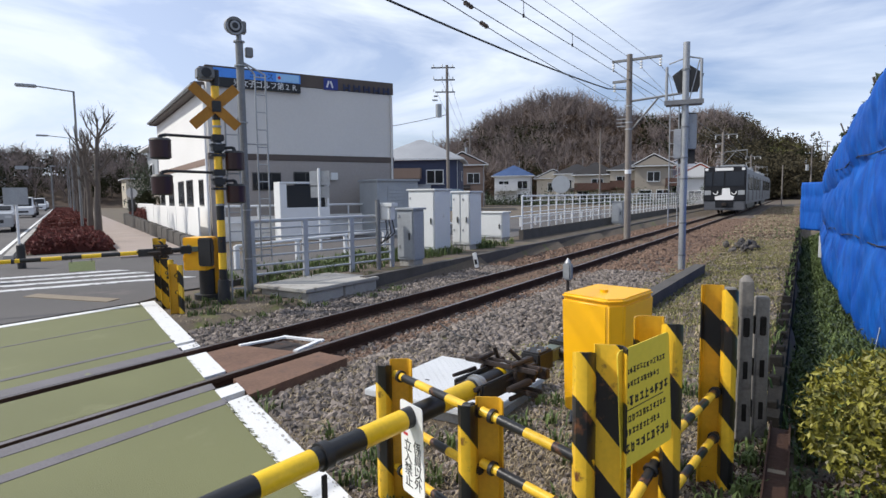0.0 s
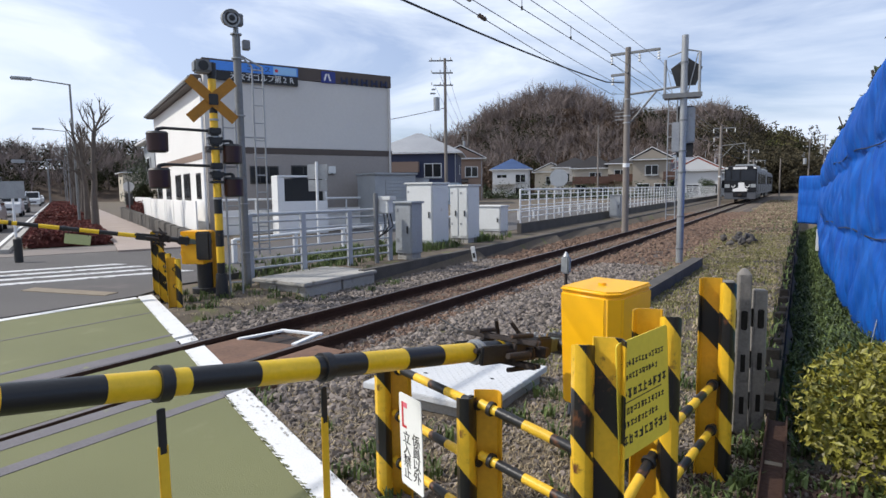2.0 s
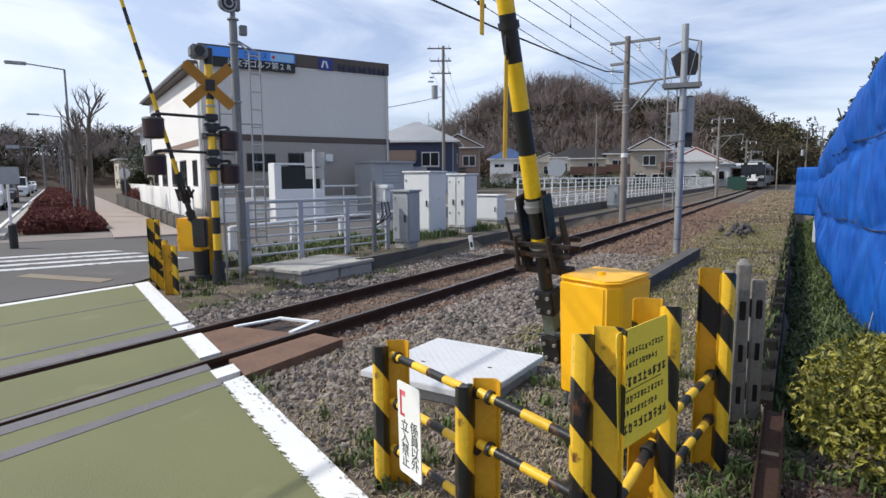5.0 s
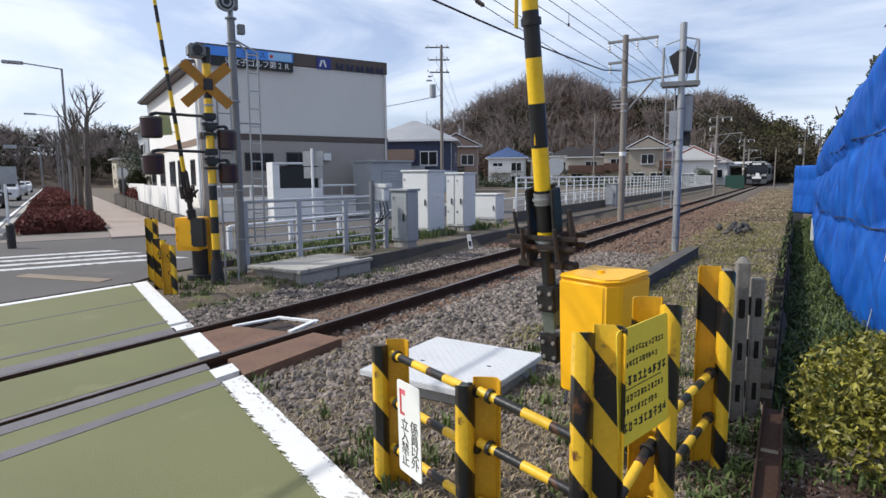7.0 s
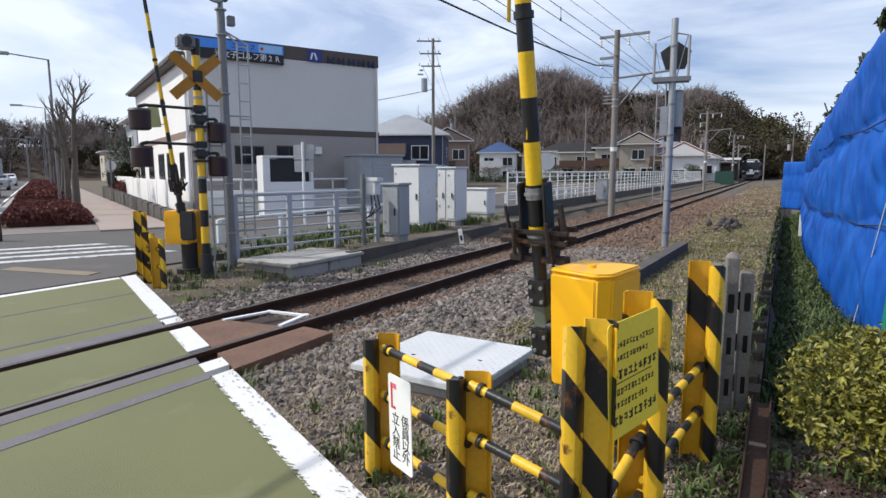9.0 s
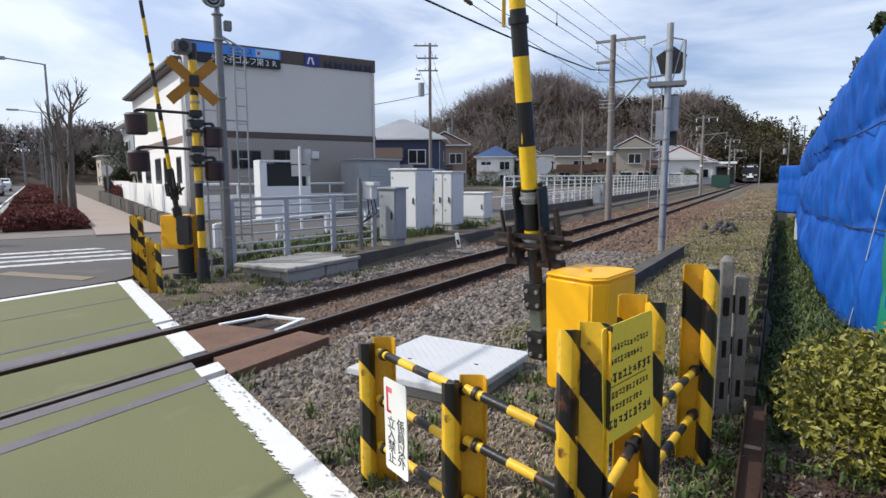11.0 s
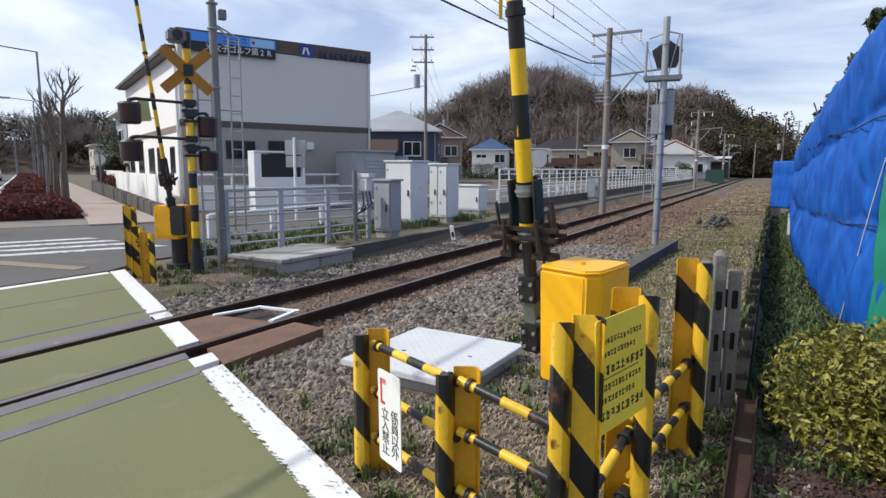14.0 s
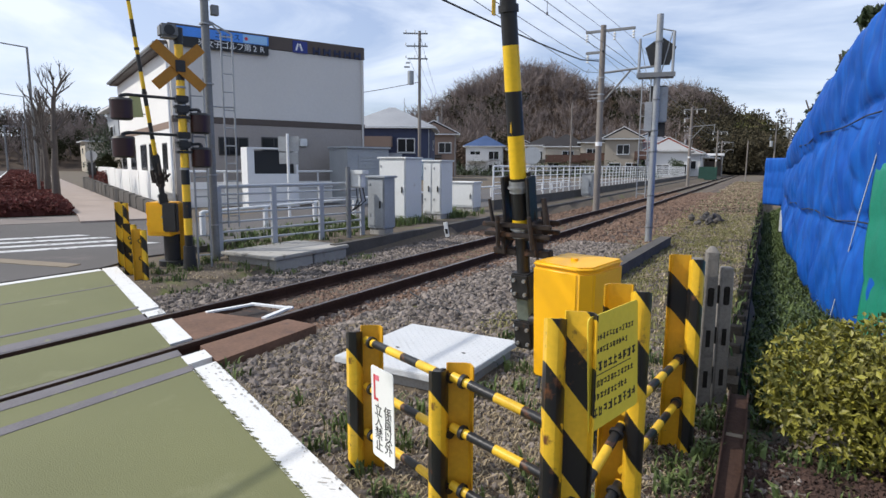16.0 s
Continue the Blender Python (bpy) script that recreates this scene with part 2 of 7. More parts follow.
streak_ = sn_.new("ShaderNodeTexNoise")
streak_.inputs["Scale"].default_value, streak_.inputs["Detail"].default_value = 1.0, 6.0
streak_.inputs["Distortion"].default_value = 0.8
sl_.new(map_.outputs["Vector"], streak_.inputs["Vector"])
sramp_ = sn_.new("ShaderNodeValToRGB")
sramp_.color_ramp.elements[0].position, sramp_.color_ramp.elements[0].color = 0.32, (0.003, 0.045, 0.27, 1)
sramp_.color_ramp.elements[1].position, sramp_.color_ramp.elements[1].color = 0.72, (0.008, 0.145, 0.55, 1)
sl_.new(streak_.outputs["Fac"], sramp_.inputs["Fac"])
smix_ = sn_.new("ShaderNodeMixRGB")
smix_.inputs["Fac"].default_value = 0.6
sl_.new(sn_["Principled BSDF"].inputs["Base Color"].links[0].from_socket, smix_.inputs["Color1"])
sl_.new(sramp_.outputs["Color"], smix_.inputs["Color2"])
sl_.new(smix_.outputs["Color"], sn_["Principled BSDF"].inputs["Base Color"])
M_sheet_green = mat("green_tarpaulin", (0.01, 0.22, 0.14), 0.5, var=0.2, scale=1.2, coord="Position")
M_rope = mat("pale_rope", (0.55, 0.58, 0.62), 0.8)
M_leaf = mat("yellow_green_leaf", (0.195, 0.182, 0.026), 0.5, var=0.75, scale=3, fine=30, bump=0.1, coord="Position", island=True)
M_leaf_dark = mat("dark_green_leaf", (0.035, 0.055, 0.018), 0.55, var=0.6, scale=3, fine=30, bump=0.1, coord="Position", island=True)
M_grass = mat("grass_blade", (0.085, 0.12, 0.032), 0.7, var=0.6, scale=2, fine=20, bump=0.0, coord="Position", island=True)
M_straw = mat("dry_grass", (0.31, 0.25, 0.16), 0.85, var=0.5, scale=2, fine=20, bump=0.0, coord="Position", island=True)
M_hedge = mat("red_brown_hedge", (0.135, 0.036, 0.028), 0.8, var=0.7, scale=1.5, fine=12, bump=0.2, coord="Position", island=True)
M_bark = mat("grey_bark", (0.105, 0.088, 0.076), 0.9, var=0.3, scale=3, fine=30, bump=0.4, coord="Position")
M_twig = mat("bare_twigs", (0.20, 0.162, 0.148), 0.95, var=0.5, scale=0.06, fine=0.4, bump=0.0, coord="Position", island=True)
M_hill = mat("leaf_litter_slope", (0.060, 0.040, 0.028), 1.0, var=0.5, scale=0.05, fine=0.5, bump=0.4, coord="Position", stain=(0.055, 0.05, 0.024), amount=0.3)
M_brush = mat("brown_thicket", (0.098, 0.066, 0.046), 0.95, var=0.45, scale=0.06, fine=0.5, bump=0.0, coord="Position", island=True)
M_evergreen = mat("evergreen_foliage", (0.034, 0.036, 0.017), 0.9, spec=0.1, var=0.45, scale=0.05, fine=0.6, bump=0.0, coord="Position", island=True)
M_bamboo = mat("yellow_green_foliage", (0.115, 0.115, 0.035), 0.85, var=0.6, scale=0.05, fine=0.6, bump=0.0, coord="Position", island=True)
M_roof_grey = mat("grey_roof_tiles", (0.30, 0.31, 0.33), 0.85, spec=0.15, var=0.12, scale=0.5, fine=6, coord="Position")
M_roof_dark = mat("dark_roof_tiles", (0.036, 0.034, 0.035), 0.85, spec=0.15, var=0.2, scale=0.5, fine=6, coord="Position")
M_roof_blue = mat("blue_roof_tiles", (0.05, 0.085, 0.18), 0.85, spec=0.15, var=0.2, scale=0.5, fine=6, coord="Position")
M_roof_red = mat("red_roof_trim", (0.35, 0.08, 0.05), 0.6, var=0.2, coord="Position")
M_h_cream = mat("cream_house_wall", (0.50, 0.45, 0.37), 0.85, var=0.06, scale=0.4, coord="Position")
M_h_beige = mat("beige_house_wall", (0.33, 0.29, 0.24), 0.85, var=0.08, scale=0.4, coord="Position")
M_h_brown = mat("brown_house_wall", (0.24, 0.17, 0.135), 0.85, var=0.08, scale=0.4, coord="Position")
M_h_white = mat("white_house_wall", (0.66, 0.66, 0.66), 0.85, var=0.05, scale=0.4, coord="Position")
M_h_sky = mat("pale_blue_house_wall", (0.38, 0.47, 0.55), 0.85, var=0.06, coord="Position")
M_wood_dark = mat("dark_brown_timber", (0.10, 0.05, 0.035), 0.7, var=0.25, coord="Position")
M_train_black = mat("black_train_front", (0.014, 0.015, 0.019), 0.5, var=0.2, spec=0.25)
M_train_side = mat("grey_train_side", (0.105, 0.11, 0.125), 0.5, metal=0.2, var=0.12, spec=0.3)
M_train_white = mat("white_train_marking", (0.82, 0.82, 0.82), 0.45, var=0.03)
M_train_glass = mat("train_glass", (0.03, 0.035, 0.045), 0.12, var=0.1, bump=0.0, spec=0.2)
M_car_white = mat("white_car_paint", (0.72, 0.73, 0.74), 0.25, var=0.02, bump=0.0)
M_car_dark = mat("dark_car_paint", (0.05, 0.05, 0.055), 0.25, var=0.05, bump=0.0)
M_car_silver = mat("silver_car_paint", (0.42, 0.43, 0.45), 0.3, metal=0.6, var=0.03, bump=0.0)
M_tyre = mat("tyre_rubber", (0.02, 0.02, 0.02), 0.85)
# rusty steel, its brown darkened for the shade over the beam
M_rust_beam = mat("shade_dark_rusty_beam", (0.058, 0.032, 0.023), 0.85, var=0.35, scale=3, fine=35, bump=0.4, coord="Position", stain=(0.10, 0.05, 0.03), amount=0.3, spec=0.2)
M_cable = mat("black_cable", (0.02, 0.02, 0.022), 0.6)
M_copper = mat("grey_wire", (0.22, 0.23, 0.25), 0.6)
M_link = mat("grey_green_steel", (0.15, 0.185, 0.16), 0.5, metal=0.2, var=0.2, scale=4, fine=30)
M_lens = mat("dark_red_lens", (0.028, 0.006, 0.007), 0.35, var=0.1, bump=0.0)


# ---- mesh helpers ----
def box(bm, x0, x1, y0, y1, z0, z1, m=None):
    r = bmesh.ops.create_cube(bm, size=1.0)
    t = Matrix.Translation(((x0 + x1) / 2, (y0 + y1) / 2, (z0 + z1) / 2)) @ Matrix.Diagonal((x1 - x0, y1 - y0, z1 - z0, 1))
    bmesh.ops.transform(bm, matrix=(m @ t) if m else t, verts=r["verts"])
    return r["verts"]


def soft(bm, w=0.01, seg=2):
    bmesh.ops.bevel(bm, geom=list(bm.edges), offset=w, segments=seg, affect="EDGES", clamp_overlap=True)
    return bm


def rbox(x0, x1, y0, y1, z0, z1, w=0.01, m=None, seg=2):
    bm = bmesh.new()
    box(bm, x0, x1, y0, y1, z0, z1)
    soft(bm, w, seg)
    if m:
        bm.transform(m)
    return bm


def cyl(bm, p0, p1, r0, r1=None, seg=12):
    p0, p1 = Vector(p0), Vector(p1)
    d = p1 - p0
    r = bmesh.ops.create_cone(bm, cap_ends=True, segments=seg, radius1=r0, radius2=r0 if r1 is None else r1, depth=d.length)
    t = Matrix.Translation((p0 + p1) / 2) @ d.to_track_quat("Z", "Y").to_matrix().to_4x4()
    bmesh.ops.transform(bm, matrix=t, verts=r["verts"])
    return bm


def prism(bm, pts, z0, z1):
    """A flat outline, lifted from z0 to z1."""
    lo = [bm.verts.new((x, y, z0)) for x, y in pts]
    hi = [bm.verts.new((x, y, z1)) for x, y in pts]
    n = len(pts)
    bm.faces.new(lo[::-1])
    bm.faces.new(hi)
    for i in range(n):
        bm.faces.new((lo[i], lo[(i + 1) % n], hi[(i + 1) % n], hi[i]))
    bmesh.ops.recalc_face_normals(bm, faces=bm.faces)
    return bm


def B():
    return bmesh.new()


def finish(name, bm, material):
    me = bpy.data.meshes.new(name)
    bm.to_mesh(me)
    bm.free()
    me.materials.append(material)
    me.polygons.foreach_set("use_smooth", [True] * len(me.polygons))
    me.set_sharp_from_angle(angle=radians(38))
    return me


def part(name, bm, material, parent, label="", m=None):
    ob = new(name, finish(name, bm, material))
    ob.parent = parent
    if m:
        ob.matrix_basis = m
    return tagged(ob, label)


def solo(name, bm, material, label="", category="", kind="", m=None, group=""):
    ob = new(name, finish(name, bm, material))
    if m:
        ob.matrix_basis = m
    return tagged(ob, label, category, group, kind)


def thing(name, label, category, m=None, group="", kind=""):
    ob = new(name)
    ob.empty_display_size = 0.1
    if m:
        ob.matrix_basis = m
    return tagged(ob, label, category, group, kind)


def along(p0, p1):
    """The pose whose z axis runs from p0 to p1."""
    d = Vector(p1) - Vector(p0)
    return Matrix.Translation(p0) @ d.to_track_quat("Z", "Y").to_matrix().to_4x4(), d.length


def tube(name, p0, p1, r, material, parent, seg=14):
    m, n = along(p0, p1)
    return part(name, cyl(B(), (0, 0, 0), (0, 0, n), r, None, seg), material, parent, "", m)


def wire(name, pts, r, material, label, category, parent=None):
    cu = bpy.data.curves.new(name, "CURVE")
    cu.dimensions, cu.bevel_depth, cu.bevel_resolution = "3D", r, 1
    s = cu.splines.new("POLY")
    s.points.add(len(pts) - 1)
    for p, q in zip(s.points, pts):
        p.co = (*q, 1)
    tmp = bpy.data.objects.new(name, cu)
    scene.collection.objects.link(tmp)
    me = bpy.data.meshes.new_from_object(tmp.evaluated_get(bpy.context.evaluated_depsgraph_get()))
    bpy.data.objects.remove(tmp)
    me.materials.clear()
    me.materials.append(material)
    ob = new(name, me)
    ob.parent = parent
    return tagged(ob, label, category)


def raw(name, verts, faces, material, label="", category="", kind="", parent=None, smooth=False):
    me = bpy.data.meshes.new(name)
    me.from_pydata(verts, [], faces)
    me.materials.append(material)
    if smooth:
        me.polygons.foreach_set("use_smooth", [True] * len(me.polygons))
    ob = new(name, me)
    ob.parent = parent
    return tagged(ob, label, category, "", kind)


def sag(p, q, drop, n=14):
    p, q = Vector(p), Vector(q)
    return [tuple(p.lerp(q, i / n) - Vector((0, 0, drop * 4 * (i / n) * (1 - i / n)))) for i in range(n + 1)]


def scatter(rng, n, region):
    """n random places where region(x, y) gives a ground height and not None; region carries its box."""
    out = []
    x0, x1, y0, y1 = region.box
    while len(out) < n:
        x, y = rng.uniform(x0, x1), rng.uniform(y0, y1)
        z = region(x, y)
        if z is not None:
            out.append((x, y, z))
    return out


def joined(shapes):
    """One vertex array and one face list from (verts, faces) pairs."""
    vs, fs, k = [], [], 0
    for v, f in shapes:
        vs.append(v)
        fs.extend([tuple(i + k for i in q) for q in f])
        k += len(v)
    return np.concatenate(vs).tolist(), fs


# ---- plan ----
RD = Vector((-0.91, 0.415, 0)).normalized()      # along the road, away from the crossing
FD = Vector((0.415, 0.91, 0)).normalized()       # across the road


def track_x(y):
    """Middle of the track."""
    s = 6.0
    bend = s * math.log1p(math.exp((y - 11) / s)) if y < 150 else y - 11
    line = -5.05 - 0.0365 * bend
    far = max(0.0, y - 135.0)
    return line + (0.0016 * far * far if y < 230 else 14.44 + 0.304 * (y - 230))


def wall_x(y):
    return -0.30 - 0.029 * (y - 4.4) + 0.06 * max(0.0, y - 110)


# ---- ground ----
def ground_z(x, y):
    w = wall_x(y)
    if x > w + 0.06 and y > 3.9:
        d = x - w
        return -0.55 + 0.42 * min(1.0, max(0.0, d - 0.35) / 0.8)
    if y > 8.2 and track_x(y) - 30 < x < track_x(y) - 2.0 and (x + 8.95) * FD.x + (y - 5.1) * FD.y > 2.4:
        return 0.07
    d = abs(x - track_x(y))
    if d < 2.0 and y > 3.0:
        return -0.15 + (0.07 * min(1.0, max(0.0, (d - 0.9) / 0.35)) if x > track_x(y) else 0.0)
    if y > 3.0 and track_x(y) < x:
        return -0.08 + 0.02 * min(1.0, (d - 2.0) / 1.2) + 0.02 * noise.noise((x * 1.5, y * 1.5, 0))
    return -0.06 if x > -9 else -0.03


def axis(lo, hi, step, far):
    a = list(np.arange(lo, hi + 1e-6, step))
    g, s = [], step
    while s < far:
        s *= 1.45
        g.append(s)
    return [lo - v for v in g[::-1]] + a + [hi + v for v in g]


def make_ground():
    xs, ys = axis(-26, 3, 0.14, 1800), axis(1.0, 26, 0.22, 1800)
    v = [(x, y, ground_z(x, y)) for y in ys for x in xs]
    n = len(xs)
    f = [(j * n + i, j * n + i + 1, (j + 1) * n + i + 1, (j + 1) * n + i) for j in range(len(ys) - 1) for i in range(n - 1)]
    raw("ground", v, f, M_ground, "dry brown soil with sparse grass beside the railway", "ground", "structure", smooth=True)


make_ground()


def line_y(x):
    """The crossing's edge line, at its inner side."""
    return 5.02 - 0.44 * (x + 8.79)


def slab(name, pts, z0, z1, material, label, category="ground", kind="structure", parent=None):
    ob = solo(name, prism(B(), pts, z0, z1), material, label, category if not parent else "", kind if not parent else "")
    ob.parent = parent
    return ob


deck = thing("crossing_deck", "green-painted level crossing road surface with worn white edge line", "road", kind="structure")
for a, b in ((-8.8, -5.615), (-5.475, -4.60), (-4.4675, -0.9)):
    slab("deck_strip", [(a, -7), (b, -7), (b, line_y(b)), (a, line_y(a))], -0.2, 0.0, M_green, "green-painted asphalt", parent=deck)
for a, b in ((-8.95, -6.02), (-5.92, -5.70), (-5.44, -4.66), (-4.27, -4.05), (-3.93, -1.3)):
    k = 0.23 if b < -4 else 0.22
    slab("edge_line", [(a, line_y(a)), (b, line_y(b)), (b, line_y(b) + k), (a, line_y(a) + k)], -0.2, 0.004, M_white_line, "worn white line", parent=deck)
slab("far_edge_line", [(-8.95, -7), (-8.8, -7), (-8.8, 5.0), (-8.95, 5.05)], -0.1, 0.004, M_white_line, "white line across the road", parent=deck)
for a, b in ((-4.455, -4.30), (-4.02, -3.90), (-5.86, -5.63), (-6.22, -6.15), (-7.62, -7.59)):
    slab("wheel_scuff", [(a, -7), (b, -7), (b, line_y(b) + 0.02), (a, line_y(a) + 0.02)], -0.05, 0.004, M_scuff, "grey rubbed strip beside the rail", parent=deck)


def line_chips():
    """Flaked spots along the outer side of the edge line."""
    rng, v, f = random.Random(77), [], []
    for _ in range(150):
        x = rng.choice((rng.gauss(-3.6, 0.35), rng.gauss(-5.8, 0.2), rng.uniform(-8.6, -1.5), rng.uniform(-4, -1.5)))
        if not (-8.9 < x < -6.1 or -5.9 < x < -5.72 or -3.9 < x < -1.35):
            continue
        d = 0.218 - 0.06 * rng.random() ** 2 if rng.random() < 0.8 else 0.2 * rng.random()
        r = rng.uniform(0.004, 0.016)
        k, n = len(v), rng.randint(6, 9)
        for i in range(n):
            a, q = 6.283 * i / n, r * rng.uniform(0.5, 1.1)
            px, py = x + q * 1.5 * math.cos(a), line_y(x) + d + q * math.sin(a) - 0.44 * q * 1.5 * math.cos(a)
            v.append((px, min(py, line_y(px) + 0.219), 0.0075))
        f.append(tuple(range(k, k + n)))
    raw("line_chips", v, f, M_concrete, "grey asphalt showing through flaked line paint", "", "stuff", deck)
    for name, n, lo, hi, material, label in (("line_notches", 230, 0.005, 0.019, M_green, "green paint showing where the line's edge has worn off"), ("line_scuffs", 26, 0.006, 0.018, M_concrete, "grey scuffs across the worn line")):
        v, f = [], []
        for _ in range(n):
            x = rng.uniform(-8.8, -1.4) if rng.random() < 0.4 else rng.uniform(-4.0, -1.4)
            if not (-8.9 < x < -6.1 or -5.4 < x < -4.72 or -3.9 < x < -1.35):
                continue
            d = 0.012 * rng.random() if name == "line_notches" else rng.uniform(0.02, 0.2)
            r, wide = rng.uniform(lo, hi), rng.uniform(0.8, 2.6)
            k, m = len(v), rng.randint(6, 9)
            for i in range(m):
                a, q = 6.283 * i / m, r * rng.uniform(0.5, 1.1)
                px, py = x + q * wide * math.cos(a), line_y(x) + d + 0.45 * q * math.sin(a) + 0.3 * q * wide * math.cos(a)
                v.append((px, max(min(py, line_y(px) + 0.215), line_y(px) - 0.01), 0.0065 if name == "line_notches" else 0.0055))
            f.append(tuple(range(k, k + m)))
        raw(name, v, f, material, label, "", "stuff", deck)


line_chips()
# dark bed, the groove's shade put into its colour
slab("groove_bed", [(-5.9, -7), (-4.2, -7), (-4.2, 3.3), (-5.9, 3.9)], -0.3, -0.09, M_black_rust, "dark bed for the rail groove's shade", parent=deck)

plates = thing("crossing_plate", "rusty brown steel plates at the edge of the crossing", "plate", kind="structure")
part("inner_plate", prism(B(), [(-5.46, line_y(-5.46) + 0.24), (-4.62, line_y(-4.62) + 0.24), (-4.62, 4.32), (-5.44, 4.18)], -0.10, -0.012), M_panel, plates)
part("outer_plate", prism(B(), [(-4.43, line_y(-4.43) + 0.24), (-3.95, line_y(-3.95) + 0.24), (-4.02, 4.40), (-4.43, 4.42)], -0.25, -0.008), M_panel, plates)
bm = B()
mark = [Vector((-5.40, 4.18, 0)), Vector((-5.27, 4.72, 0)), Vector((-4.74, 4.80, 0)), Vector((-4.63, 4.32, 0))]
for p, q in zip(mark[:-1], mark[1:]):
    d = (q - p).normalized()
    s = Vector((d.y, -d.x, 0)) * 0.055
    e = d * 0.02
    prism(bm, [(p - e).xy, (q + e).xy, (q + e + s).xy, (p - e + s).xy], -0.016, 0.004 + 0.002 * mark.index(p))
part("white_angle_guard", bm, M_white_paint, plates, "white-painted angle guard")
# shallow dark slab that makes the hole look deep and shaded
slab("guard_pit", [(-5.46, 4.15), (-4.62, 4.15), (-4.62, 4.85), (-5.46, 4.85)], -0.16, -0.11, M_black_rust, "dark slab for the shade in the pit between the rails", "pit")

# asphalt beyond the crossing and the long road
road = thing("road", "grey asphalt road leading away from the crossing", "road", kind="structure")
slab("approach", [(-0.9, -9), (4, -9), (2.0, 1.5), (-0.4, 1.55), (-0.9, 1.72)], -0.1, 0.0, M_asphalt, "asphalt before the crossing", parent=road)


def rd_pt(s, w):
    """A place s metres along the road and w across it from the crossing's far corner."""
    p = Vector((-8.95, 5.1, 0)) + RD * s + FD * w
    return (p.x, p.y)


slab("junction", [rd_pt(0.15, 0.0), (-8.95, -9), (-40, -9), (-40, 0.0), rd_pt(11.0, -9.5), rd_pt(11.0, 2.25), rd_pt(1.6, 2.25), rd_pt(1.0, 0.7)], -0.1, 0.0, M_asphalt, "asphalt junction", parent=road)
slab("carriageway", [rd_pt(9.5, -9.5), rd_pt(9.5, -2.4), rd_pt(220, -2.4), rd_pt(220, -9.5)], -0.1, 0.004, M_asphalt, "two-lane asphalt carriageway", parent=road)
slab("lane_edge", [rd_pt(12, -2.75), rd_pt(12, -2.62), rd_pt(200, -2.62), rd_pt(200, -2.75)], -0.05, 0.007, M_white_line, "white line", parent=road)
for i in range(12):
    slab("lane_dash", [rd_pt(14 + i * 10, -6.0), rd_pt(14 + i * 10, -5.87), rd_pt(19 + i * 10, -5.87), rd_pt(19 + i * 10, -6.0)], -0.05, 0.007, M_white_line, "white dash", parent=road)
# zebra bars of the crosswalk beyond the track, along the track's side
for i in range(4):
    s = 2.75 + i * 0.72
    slab("crosswalk_bar", [rd_pt(s, -6.5), rd_pt(s + 0.27, -6.5), rd_pt(s + 0.27, 1.1 - 0.35 * i), rd_pt(s, 1.3 - 0.35 * i)], -0.05, 0.006, M_faded_line, "white crosswalk bar", parent=road)
pv = thing("pavement", "pinkish paved footpath with pale tactile strip", "pavement", kind="structure")
slab("footpath", [rd_pt(8.2, 0.3), rd_pt(8.2, 2.6), rd_pt(9.5, 2.2), rd_pt(180, 2.2), rd_pt(180, 0.4), rd_pt(10.5, 0.4)], -0.1, 0.05, M_pave, "pinkish paving", parent=pv)
slab("tactile_strip", [(-11.3, 4.42), (-9.5, 4.86), (-9.62, 5.14), (-11.45, 4.70)], -0.05, 0.010, M_tactile, "pale tactile paving", parent=pv)
slab("path_apron", [rd_pt(8.6, -2.4), rd_pt(10.5, -2.4), rd_pt(10.5, 0.4), rd_pt(8.6, 0.3)], -0.1, 0.010, M_apron, parent=pv, label="paving at the junction")
slab("kerb", [rd_pt(9.6, -2.4), rd_pt(180, -2.4), rd_pt(180, -2.2), rd_pt(9.6, -2.2)], -0.05, 0.13, M_concrete, "concrete kerb", parent=pv)


# ---- track ----
def rail_line(offset, y0, y1):
    ys = list(np.arange(y0, 40, 0.8)) + list(np.arange(40, y1, 4.0))
    prof = [(-0.0325, 0.0), (0.0325, 0.0), (0.034, -0.035), (0.010, -0.045), (0.010, -0.12), (0.06, -0.135), (0.06, -0.15), (-0.06, -0.15), (-0.06, -0.135), (-0.010, -0.12), (-0.010, -0.045), (-0.034, -0.035)]
    v, f, n = [], [], len(prof)
    for y in ys:
        v += [(track_x(y) + offset + a, y, b) for a, b in prof]
    for j in range(len(ys) - 1):
        f += [(j * n + i, j * n + (i + 1) % n, (j + 1) * n + (i + 1) % n, (j + 1) * n + i) for i in range(n)]
    ob = raw("rail", v, f, M_rust_rail, "rusty steel rail with a polished head on ballast", "rail", "structure")
    tv, tf = [], []
    for y in ys:
        x = track_x(y) + offset
        tv += [(x - 0.026, y, 0.0015), (x + 0.026, y, 0.0015), (x + 0.026, y, -0.004), (x - 0.026, y, -0.004)]
    for j in range(len(ys) - 1):
        tf += [(j * 4 + i, j * 4 + (i + 1) % 4, j * 4 + 4 + (i + 1) % 4, j * 4 + 4 + i) for i in range(4)]
    raw("rail_head", tv, tf, M_rail_top, "polished running surface", parent=ob)


for off in (-0.5335, 0.5335):
    rail_line(off, -9.0, 185.0)


